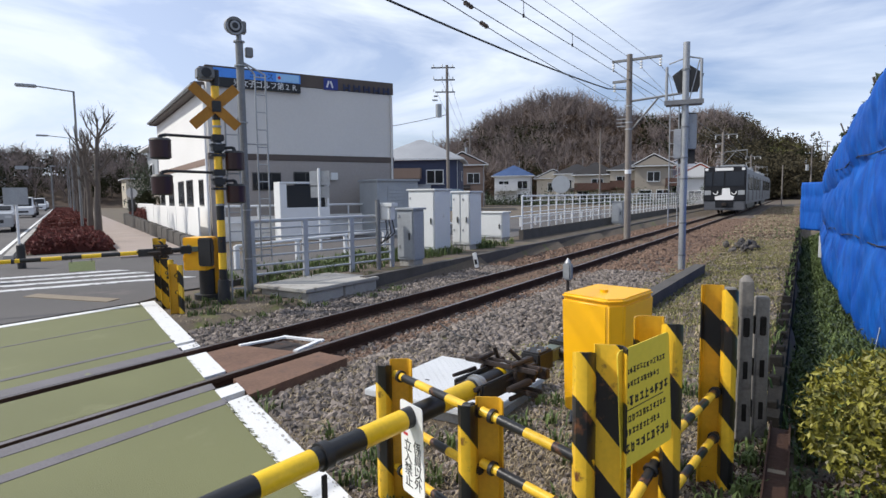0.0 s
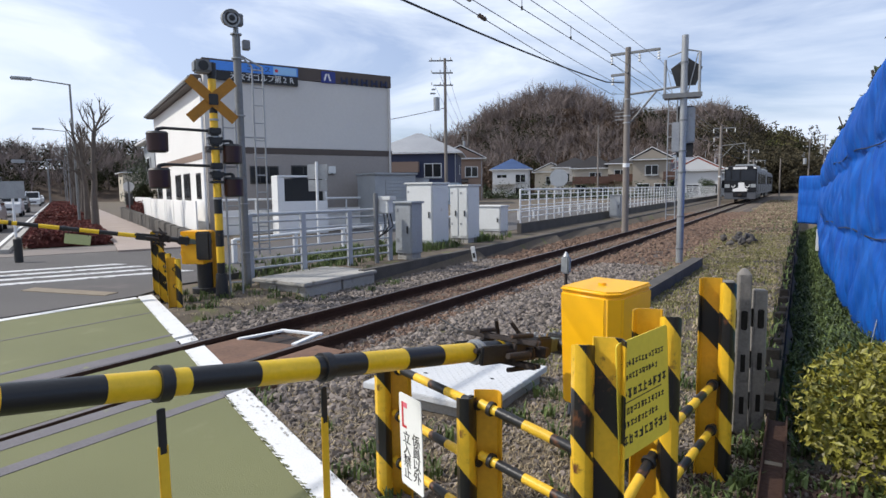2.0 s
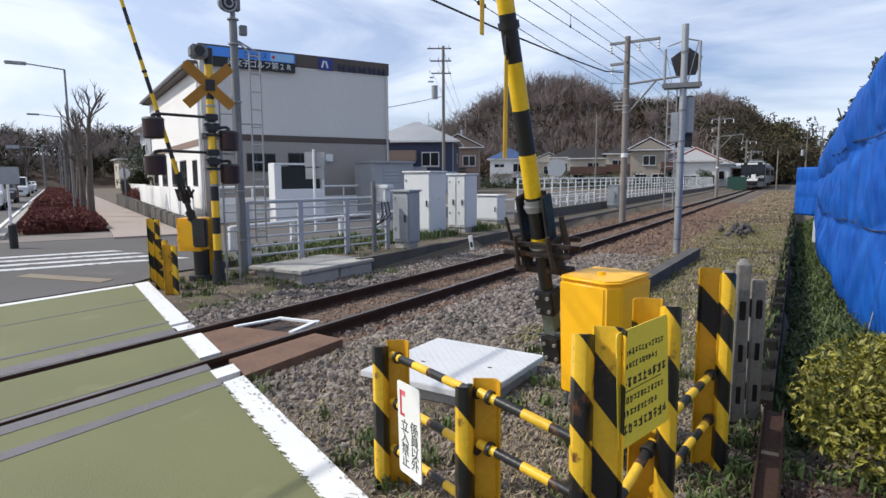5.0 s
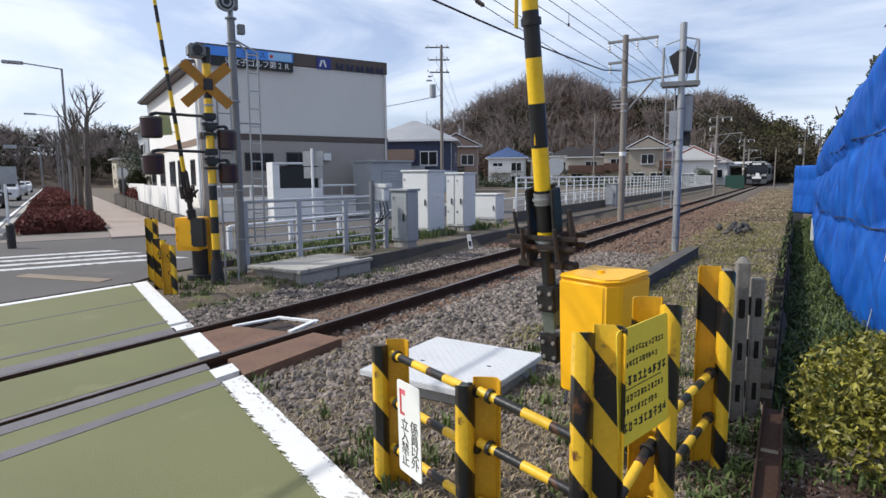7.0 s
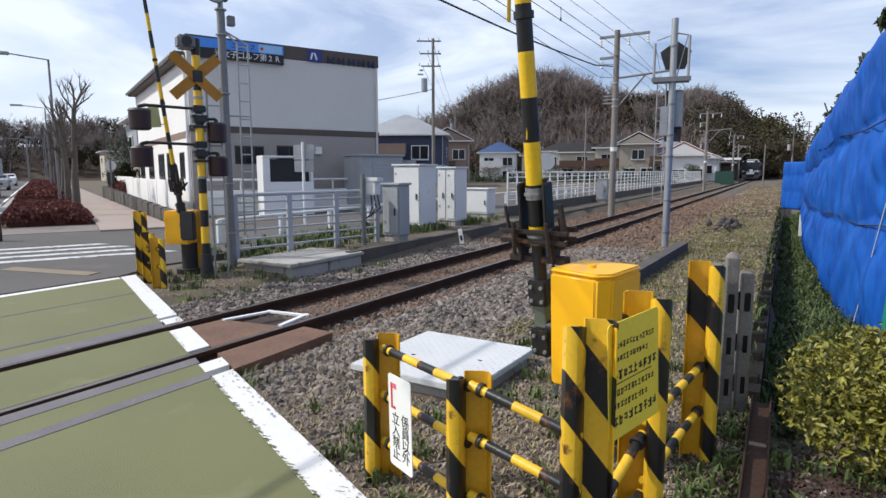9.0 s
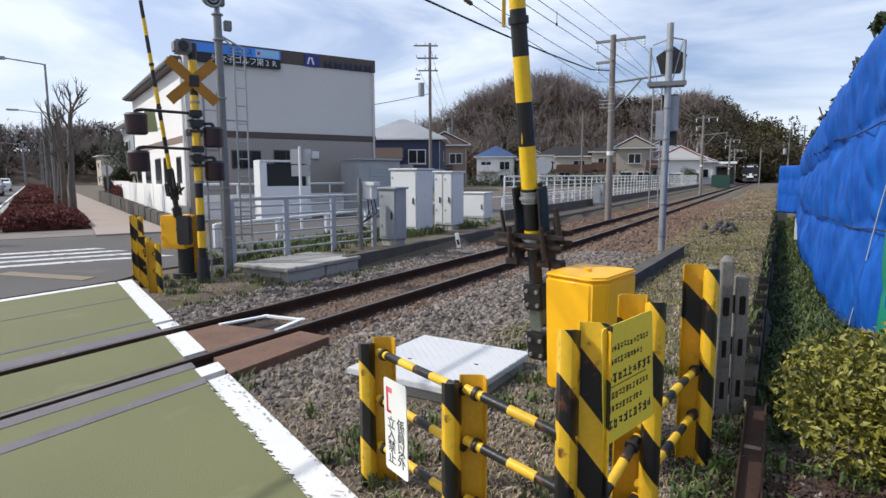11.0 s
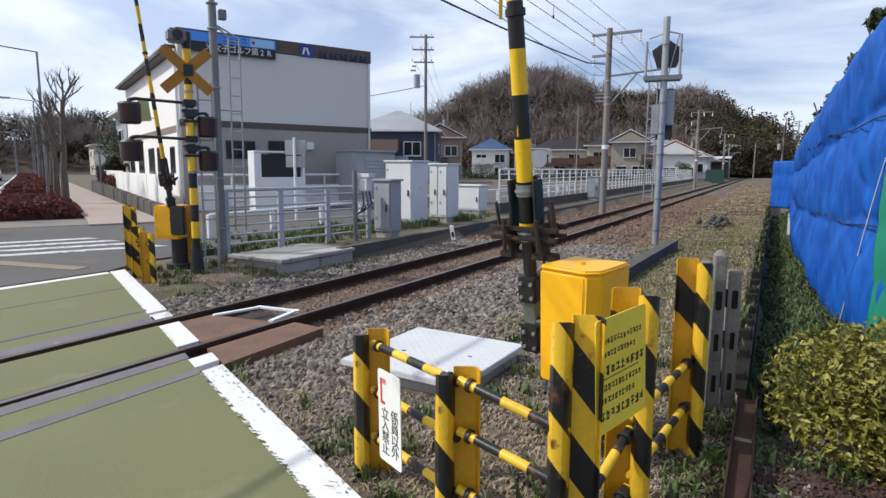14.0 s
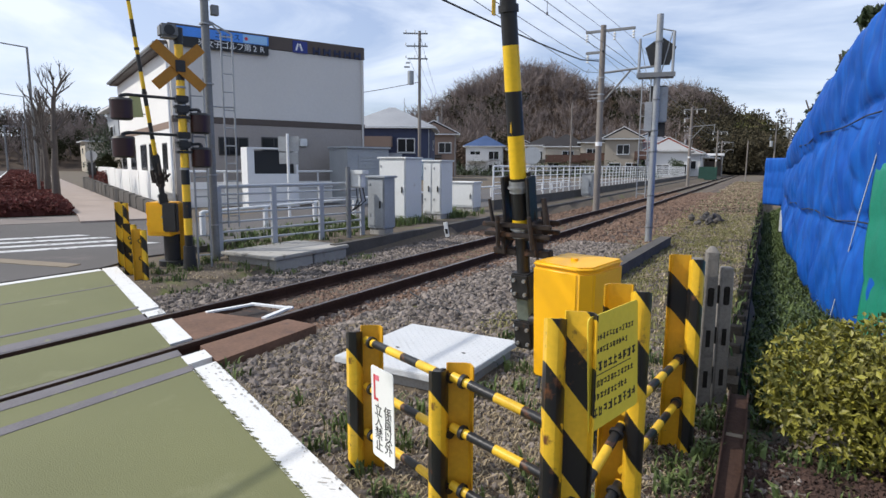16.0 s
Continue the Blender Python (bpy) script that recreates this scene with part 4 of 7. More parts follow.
for x in (1.56, 1.82):
    part("plate_hook", cyl(B(), (x, 0, -0.09), (x, 0, 0.0), 0.006, None, 6), M_black, arm_far)

fm = thing("barrier_machine", "orange barrier machine on a black stand beyond the track", "barrier machine", pose(-8.67, 6.11, 0, 0, 0, 25))
part("housing", rbox(-0.30, 0.10, -0.20, 0.18, 0.44, 0.98, 0.012), M_yellow_box, fm)
part("door", rbox(-0.27, 0.02, -0.215, -0.202, 0.50, 0.93, 0.004), M_yellow_box, fm)
part("stand", cyl(B(), (0.0, 0, -0.1), (0.0, 0, 0.45), 0.13, None, 16), M_black, fm, "black round stand")
part("foot_plate", cyl(B(), (0.0, 0, -0.08), (0.0, 0, 0.03), 0.22, None, 16), M_black, fm)
part("crank_cover", rbox(0.02, 0.26, -0.30, -0.205, 0.52, 0.98, 0.02), M_black, fm)
part("hinge", rbox(-0.29, -0.25, -0.225, -0.205, 0.6, 0.66, 0.004), M_yellow_box, fm)
part("hinge", rbox(-0.29, -0.25, -0.225, -0.205, 0.8, 0.86, 0.004), M_yellow_box, fm)
for x, y, h, tn in ((-9.0, 5.5, 0.98, 40), (-8.38, 5.22, 0.70, 40), (-7.9, 5.06, 0.66, 10), (-8.48, 6.25, 0.95, 20)):
    striped_post(x, y, h, 58, "yellow and black striped guard post beyond the track", 1, tn < 30, z=-0.03)
for a, b, z in (((-9.0, 5.5), (-8.4, 5.25), 0.42), ((-8.4, 5.22), (-7.92, 5.08), 0.5), ((-8.4, 5.22), (-7.92, 5.08), 0.25)):
    guard_rail(a, b, z)


# ---- crossing mast, poles and lamps ----
def mast():
    m = thing("crossing_mast", "yellow and black crossing mast with shade-darkened yellow crossed boards and signal lamps", "crossing signal", pose(-8.06, 5.97, 0, 0, 0, -24.5))
    # own space: x towards the track along the road, y across the road
    part("post", cyl(B(), (0, 0, 0.3), (0, 0, 3.45), 0.062, None, 18), M_mast_stripe, m, "yellow and black banded post")
    part("base", cyl(B(), (0, 0, -0.1), (0, 0, 0.32), 0.11, 0.085, 16), M_black, m, "black base")
    part("cap", cyl(B(), (0, 0, 3.4), (0, 0, 3.6), 0.07, None, 16), M_black, m)
    for k, a in enumerate((42, -42)):
        t = Matrix.Translation((0.08 + 0.018 * k, -0.03, 3.03)) @ Matrix.Rotation(radians(a), 4, "X")
        part("cross_board", rbox(-0.008, 0.008, -0.45, 0.45, -0.078, 0.078, 0.004, t), M_cross_shaded, m, "yellow crossed board with shade in its colour")
    part("cross_clamp", rbox(0.04, 0.12, -0.08, 0.06, 2.95, 3.12, 0.01), M_black, m)
    for z, side in ((2.56, -1), (2.02, -1), (2.40, 1), (1.88, 1)):
        y = side * (0.82 if side < 0 else 0.25)
        arm = part("signal_arm", cyl(B(), (0, 0, z), (0, y * 0.9, z + 0.02), 0.022, None, 10), M_black, m, "black bracket arm")
        part("arm_clamp", rbox(-0.09, 0.09, -0.09, 0.09, z - 0.05, z + 0.05, 0.012), M_black, m)
        part("arm_clamp", rbox(-0.075, 0.075, -0.11, 0.11, z - 0.13, z - 0.09, 0.008), M_black, m)
        part("hook", cyl(cyl(B(), (0, y * 0.89, z + 0.02), (0, y, z + 0.0), 0.026, None, 10), (0, y, z + 0.012), (0, y, z - 0.07), 0.026, 0.04, 12), M_black, m)
        head = part("signal_head", cyl(B(), (0, y, z - 0.325), (0, y, z - 0.065), 0.148, 0.152, 28), M_lens, m, "dark maroon drum-shaped signal lamp")
        part("lamp_cap", cyl(B(), (0, y, z - 0.068), (0, y, z - 0.035), 0.162, 0.13, 28), M_black, head)
        part("lamp_base", cyl(B(), (0, y, z - 0.345), (0, y, z - 0.322), 0.12, 0.150, 28), M_black, head)
    for z in (2.72, 2.45, 1.95, 1.5):
        part("band", cyl(B(), (0, 0, z), (0, 0, z + 0.03), 0.075, None, 16), M_galv, m)
    part("speaker", rbox(-0.05, 0.2, -0.28, -0.03, 3.42, 3.61, 0.03), M_pole_grey, m, "grey crossing loudspeaker")
    part("speaker_mouth", cyl(B(), (0.19, -0.155, 3.515), (0.215, -0.155, 3.515), 0.05, 0.075, 14), M_black, m)
    # climbing rails behind the post
    for y in (0.14, 0.34):
        part("side_rail", cyl(B(), (-0.05, y, -0.05), (-0.05, y, 2.9), 0.016, None, 8), M_galv, m)
    for i in range(9):
        part("rung", cyl(B(), (-0.05, 0.14, 0.15 + i * 0.31), (-0.05, 0.34, 0.15 + i * 0.31), 0.011, None, 6), M_galv, m)
    return m


mast()


def tall_pole():
    p = thing("camera_pole", "tall grey steel pole with floodlight on top and side ladder", "pole", pose(-8.48, 6.80, 0, 0, 0, -24.5))
    part("shaft", cyl(B(), (0, 0, -0.1), (0, 0, 4.28), 0.072, 0.064, 20), M_pole_grey, p)
    part("neck", cyl(B(), (0, 0, 4.28), (0, 0, 4.56), 0.045, None, 14), M_galv, p)
    part("lamp", cyl(B(), (-0.05, -0.10, 4.52), (0.16, -0.10, 4.47), 0.13, 0.15, 20), M_pole_grey, p, "round grey floodlight")
    for k in range(4):
        part("lamp_ring", cyl(B(), (0.165 + k * 0.012, -0.10, 4.47), (0.17 + k * 0.012, -0.10, 4.47), 0.14 - k * 0.03, None, 16), M_black if k % 2 else M_galv, p)
    part("lamp_bracket", rbox(-0.06, 0.06, -0.02, 0.12, 4.40, 4.60, 0.015), M_pole_grey, p)
    part("junction_box", rbox(-0.06, 0.05, 0.10, 0.22, 4.02, 4.18, 0.01), M_pole_grey, p)
    for z in (4.25, 3.85, 2.9, 1.4, 0.55):
        part("band", cyl(B(), (0, 0, z), (0, 0, z + 0.02), 0.095, None, 18), M_galv, p)
    for y in (0.24, 0.42):
        part("ladder_rail", cyl(B(), (0, y, 0.5), (0, y, 3.75), 0.015, None, 8), M_galv, p)
        part("ladder_hook", cyl(B(), (0, y, 3.75), (0, 0.04, 3.93), 0.015, None, 8), M_galv, p)
    for i in range(11):
        part("rung", cyl(B(), (0, 0.24, 0.7 + i * 0.3), (0, 0.42, 0.7 + i * 0.3), 0.011, None, 6), M_galv, p)
    for z in (0.6, 2.55):
        part("stay", cyl(B(), (0, 0.05, z), (0, 0.42, z), 0.014, None, 8), M_galv, p)


tall_pole()


def catenary_pole(x, y, h, turn, reach=2.0, full=True):
    p = thing("catenary_pole", "weathered concrete catenary pole with crossarms beside the track", "utility pole", pose(x, y, 0, 0, 0, turn), "catenary poles")
    # own space: x across the track, y along it
    part("shaft", cyl(B(), (0, 0, -0.2), (0, 0, h), 0.125, 0.10, 20), M_pole_conc, p)
    for z, a, b, pins in ((h - 0.2, -0.65, 1.15, (-0.6, 0.42, 1.1)), (h - 0.95, -0.62, 0.1, (-0.55,))):
        e = part("crossarm", rbox(a, b, -0.045, 0.045, z - 0.045, z + 0.045, 0.008), M_pole_grey, p, "grey steel crossarm")
        for s in pins:
            part("pin", cyl(B(), (s, 0, z - 0.36), (s, 0, z), 0.014, None, 6), M_galv, e)
            for k in range(3):
                part("insulator", cyl(B(), (s, 0, z - 0.14 - k * 0.1), (s, 0, z - 0.08 - k * 0.1), 0.06, 0.03, 10), M_cab_white, e, "white insulator")
    z = h - 1.7
    part("bracket_tube", cyl(B(), (0.1, 0, z), (reach, 0, z + 0.12), 0.04, None, 10), M_pole_grey, p, "grey bracket tube")
    part("bracket_strut", cyl(B(), (0.1, 0, z - 1.05), (reach * 0.52, 0, z + 0.02), 0.035, None, 10), M_pole_grey, p)
    part("dropper", cyl(B(), (reach - 0.1, 0, z - 0.5), (reach - 0.1, 0, z + 0.1), 0.02, None, 8), M_galv, p)
    for zz in (h - 1.9, h - 2.5, h - 2.75):
        part("band", cyl(B(), (0, 0, zz), (0, 0, zz + 0.05), 0.128, None, 16), M_galv, p)
    for k in range(3):
        part("step_bracket", rbox(-0.45, -0.1, -0.02, 0.02, h - 2.35 - k * 0.13, h - 2.32 - k * 0.13, 0.004), M_galv, p)
    part("marker_band", cyl(B(), (0, 0, 2.35), (0, 0, 2.5), 0.123, None, 16), M_white_paint, p, "white marker band")
    return p


catenary_pole(-6.35, 22.6, 6.72, 0)
catenary_pole(-7.95, 57.3, 6.8, 2)
catenary_pole(-8.8, 88.0, 6.4, 2)
catenary_pole(-12.3, 150.0, 6.5, -2)
catenary_pole(-11.2, 120.0, 6.3, 0)


def signal_pole():
    p = thing("railway_signal_pole", "grey steel signal pole with service cage and pentagonal board", "signal pole", pose(-2.62, 13.6, 0, 0, 0, 11))
    part("shaft", cyl(B(), (0, 0, -0.2), (0, 0, 4.78), 0.075, 0.07, 18), M_galv, p)
    part("platform", rbox(-0.40, 0.34, -0.1, 0.5, 3.52, 3.56, 0.006), M_pole_grey, p, "grey grated platform")
    part("platform_edge", rbox(-0.42, 0.36, -0.12, -0.09, 3.48, 3.58, 0.004), M_pole_grey, p)
    for x in (-0.38, 0.30):
        part("cage_post", cyl(B(), (x, 0.0, 3.5), (x, 0.0, 4.42 if x > 0 else 4.3), 0.03, None, 10), M_galv, p)
    part("cage_hoop", cyl(B(), (-0.34, 0.02, 4.36), (0.05, 0.0, 4.48), 0.014, None, 8), M_galv, p)
    part("cage_hoop", cyl(B(), (0.05, 0.0, 4.48), (0.30, 0.0, 4.42), 0.016, None, 8), M_galv, p)
    part("brace", cyl(B(), (0.08, 0.02, 3.6), (0.26, 0.02, 4.4), 0.012, None, 8), M_galv, p)
    part("brace", cyl(B(), (-0.36, 0.02, 4.2), (-0.22, 0.02, 3.56), 0.006, None, 6), M_galv, p)
    bm = B()
    pts = [(0.02 + 0.33 * math.sin(radians(72 * k)), 0.33 * math.cos(radians(72 * k))) for k in range(5)]
    prism(bm, pts, 0, 0.03)
    bm.transform(Matrix.Translation((0.02, 0.12, 4.02)) @ Matrix.Rotation(radians(90), 4, "X"))
    part("pentagon_board", bm, M_frame_dark, p, "dark pentagonal board, seen from behind")
    part("signal_case", rbox(-0.05, 0.24, 0.10, 0.32, 2.55, 3.30, 0.02), M_cab_grey, p, "grey signal case")
    part("signal_backboard", rbox(-0.13, 0.22, 0.33, 0.35, 2.25, 3.35, 0.01), M_frame_dark, p)
    part("side_case", rbox(-0.22, -0.05, -0.05, 0.14, 2.35, 2.98, 0.015), M_galv, p)
    for x in (-0.30, -0.12):
        part("ladder_rail", cyl(B(), (x, 0.05, 0.9), (x, 0.05, 3.5), 0.012, None, 8), M_galv, p)
    for i in range(9):
        part("rung", cyl(B(), (-0.30, 0.05, 1.0 + i * 0.28), (-0.12, 0.05, 1.0 + i * 0.28), 0.010, None, 6), M_galv, p)
    for z in (0.25, 0.95, 1.9, 2.35, 3.0, 3.5, 4.2):
        part("band", cyl(B(), (0, 0, z), (0, 0, z + 0.035), 0.085, None, 16), M_pole_grey, p)


signal_pole()


def service_pole(x, y, h, arms, r=0.11, label="grey concrete utility pole with crossarms and transformer"):
    p = thing("utility_pole", label, "utility pole", pose(x, y, 0, 0, 0, 33), "utility poles")
    part("shaft", cyl(B(), (0, 0, -0.2), (0, 0, h), r, r * 0.75, 16), M_pole_conc, p)
    for k in range(arms):
        z = h - 0.15 - k * 0.75
        part("crossarm", rbox(-1.0 + 0.2 * k, 0.5, -0.04, 0.04, z - 0.04, z + 0.04, 0.008), M_pole_grey, p)
        for s in (-0.85, -0.3, 0.35):
            part("insulator", cyl(B(), (s, 0, z + 0.03), (s, 0, z + 0.2), 0.05, 0.03, 8), M_cab_white, p)
    if arms:
        part("transformer", cyl(B(), (-0.55, 0, h - 3.2), (-0.55, 0, h - 2.4), 0.2, None, 14), M_cab_grey, p, "grey transformer can")
        for k in range(3):
            part("cutout", rbox(-0.75 - 0.1 * k, -0.6, -0.03, 0.03, h - 1.7 - 0.25 * k, h - 1.6 - 0.25 * k, 0.01), M_galv, p)
    return p


service_pole(-20.4, 32.1, 9.75, 3)
service_pole(-12.5, 38.0, 5.6, 0, 0.06, "slim grey steel pole behind the white fence")
service_pole(-44.5, 76.0, 11.0, 2, 0.14)
service_pole(-17.0, 120.0, 9.0, 2)
service_pole(-2.2, 95.0, 7.6, 2)
service_pole(-0.6, 120.0, 10.0, 2)
service_pole(-4.2, 72.0, 4.4, 0, 0.07, "slim grey pole beside the line")


def street_lamp(x, y, h, reach):
    p = thing("street_lamp", "tall grey street lamp over the road", "street lamp", pose(x, y, 0, 0, 0, math.degrees(math.atan2(FD.y, FD.x))), "street lamps")
    part("post", cyl(B(), (0, 0, 0), (0, 0, h), 0.06, 0.04, 14), M_pole_grey, p)
    part("arm", cyl(B(), (0, 0, h - 0.02), (-reach, 0, h + 0.1), 0.026, None, 10), M_pole_grey, p)
    part("lantern", rbox(-reach - 0.75, -reach, -0.13, 0.13, h + 0.04, h + 0.16, 0.03), M_cab_grey, p, "flat grey lantern")


for s, h in ((20.0, 6.25), (42.0, 6.2), (64.0, 6.2), (90.0, 6.3)):
    street_lamp(*rd_pt(s, -0.3), h, 1.3)


# ---- cabinets beside the track ----
def cabinet(name, label, x0, x1, y0, y1, z0, z1, material, roof=0.05, doors=1):
    c = thing(name, label, "cabinet")
    part("plinth", rbox(x0 + 0.03, x1 - 0.03, y0 + 0.03, y1 - 0.03, z0 - 0.25, z0 + 0.06, 0.01), M_concrete, c)
    part("body", rbox(x0, x1, y0, y1, z0 + 0.062, z1 - roof, 0.012), material, c)
    part("roof", rbox(x0 - 0.04, x1 + 0.04, y0 - 0.05, y1 + 0.04, z1 - roof + 0.002, z1, 0.012), material, c)
    w = (x1 - x0) / doors
    for k in range(doors):
        d = part("door", rbox(x0 + k * w + 0.03, x0 + (k + 1) * w - 0.03, y0 - 0.018, y0 - 0.003, z0 + 0.12, z1 - roof - 0.04, 0.005), material, c)
        part("handle", rbox(x0 + (k + 1) * w - 0.12, x0 + (k + 1) * w - 0.09, y0 - 0.05, y0 - 0.02, (z0 + z1) / 2 - 0.1, (z0 + z1) / 2 + 0.06, 0.006), M_frame_dark, d, "dark handle")
        for zz in (0.3, 0.85):
            part("hinge", rbox(x0 + k * w + 0.05, x0 + k * w + 0.10, y0 - 0.03, y0 - 0.018, z0 + (z1 - z0) * zz - 0.03, z0 + (z1 - z0) * zz + 0.03, 0.004), M_galv, d)
    return c


cabinet("signal_cabinet", "narrow grey steel signal cabinet beside the track", -8.02, -7.56, 10.5, 10.9, 0.15, 1.36, M_cab_grey)
cabinet("signal_cabinet", "large off-white steel signal cabinet beside the track", -9.42, -8.58, 12.85, 13.62, 0.15, 1.80, M_cab_white)
cabinet("signal_cabinet", "off-white steel signal cabinet with dark door edge", -9.08, -8.48, 14.5, 15.15, 0.15, 1.74, M_cab_white, doors=2)
cabinet("signal_cabinet", "low pale grey equipment box beside the track", -9.85, -8.95, 17.4, 17.95, 0.15, 1.06, M_cab_white)
cabinet("signal_cabinet", "small grey equipment box by the white fence", -9.05, -8.5, 29.4, 29.9, 0.10, 1.25, M_cab_grey)
mb = thing("meter_post", "grey post with pale meter boxes beside the cabinets", "meter box", pose(-7.95, 9.75, 0, 0, 0, 5))
part("post", cyl(B(), (0, 0, 0), (0, 0, 1.55), 0.05, None, 12), M_pole_grey, mb)
part("meter_box", rbox(-0.02, 0.28, 0.05, 0.25, 1.12, 1.42, 0.02), M_cab_white, mb, "pale meter box")
part("meter_hood", rbox(-0.06, 0.34, 0.03, 0.27, 1.40, 1.48, 0.01), M_cab_white, mb)
for k in range(3):
    wire("meter_cable", [(0.1 + 0.08 * k, 0.15, 1.12), (0.12 + 0.1 * k, 0.16, 0.85), (0.08 + 0.03 * k, 0.12, 0.7), (0.02, 0.06, 0.62)], 0.014, M_cable, "", "", mb)
mk = thing("distance_marker", "small white and black marker post at the wall", "marker", pose(-6.95, 12.2, -0.1, 0, -10, 20))
part("plate", rbox(-0.05, 0.05, -0.02, 0.02, 0, 0.36, 0.01), M_sign_white, mk)
part("mark", rbox(-0.03, 0.03, -0.026, -0.021, 0.08, 0.2, 0.003), M_ink, mk)
ts = thing("track_lamp", "small grey trackside lamp on a rusty stake", "marker", pose(-2.75, 7.2, -0.1))
part("stake", cyl(B(), (0, 0, -0.1), (0, 0, 0.62), 0.02, None, 10), M_black_rust, ts, "rusty stake")
part("case", rbox(-0.055, 0.055, -0.05, 0.05, 0.62, 0.84, 0.02), M_galv, ts)
part("cap", cyl(B(), (0, 0, 0.84), (0, 0, 0.9), 0.045, 0.01, 12), M_galv, ts)


# ---- fences ----
def rail_fence(name, label, pts, z0, h, rails, every, post_w, material, rail_r, heavy_top=False):
    f = thing(name, label, "fence", kind="")
    for (a, b) in zip(pts[:-1], pts[1:]):
        a, b = Vector((*a, 0)), Vector((*b, 0))
        n = max(1, round((b - a).length / every))
        ang = math.degrees(math.atan2((b - a).y, (b - a).x))
        for i in range(n + (b == Vector((*pts[-1], 0)))):
            p = a.lerp(b, i / n)
            part("post", rbox(-post_w, post_w, -post_w * 0.6, post_w * 0.6, z0 - 0.1, z0 + h - 0.02, 0.008, seg=1), material, f, "", pose(p.x, p.y, 0, 0, 0, ang))
        for k in range(rails):
            z = z0 + h * (k + 1) / rails - (0.03 if k == rails - 1 else 0)
            r = rail_r * (1.7 if heavy_top and k == rails - 1 else 1)
            m, L = along((a.x, a.y, z), (b.x, b.y, z))
            part("rail", cyl(B(), (0, 0, 0), (0, 0, L), r, None, 8), material, f, "", m)
    return f


rail_fence("white_fence", "pale grey steel railing beside the concrete slab", [(-8.55, 6.95), (-8.02, 10.3)], 0.08, 1.15, 7, 1.05, 0.055, M_fence, 0.02, True)
rail_fence("white_fence", "white steel lattice railing along the embankment wall", [(track_x(y) - 3.42 - 0.012 * (y - 18), y) for y in (18.6, 22, 26, 30, 35, 40, 46, 53, 60, 70, 82)], 0.42, 1.18, 6, 0.95, 0.035, M_white_paint, 0.018, True)
rail_fence("white_fence", "white car park railing before the pale building", [(-17.9, 13.4), (-15.0, 19.9)], 0.1, 1.25, 2, 1.25, 0.03, M_white_paint, 0.025, True)
rail_fence("white_fence", "low white roadside guard rail with stout posts", [(-10.6, 8.2), (-11.2, 14.0), (-12.3, 24.0), (-13.2, 40)], 0.0, 0.62, 1, 1.9, 0.06, M_white_paint, 0.035)
slab("side_street", [(-9.3, 6.5), (-9.6, 18.0), (-11.2, 70), (-17.0, 70), (-16.5, 20), (-13.0, 9.2)], -0.05, 0.085, M_asphalt, "grey asphalt side street behind the railing", "road")
sp = thing("traffic_sign", "square traffic sign on a white post, seen from behind", "sign", pose(-12.4, 12.55, 0, 0, 0, 20))
part("post", cyl(B(), (0, 0, 0), (0, 0, 2.45), 0.04, None, 12), M_white_paint, sp)
part("plate", rbox(-0.32, 0.32, 0.05, 0.065, 1.95, 2.38, 0.01), M_galv, sp, "grey back of the plate")
part("plate", rbox(-0.30, 0.30, 0.05, 0.065, 1.60, 1.93, 0.01), M_galv, sp)


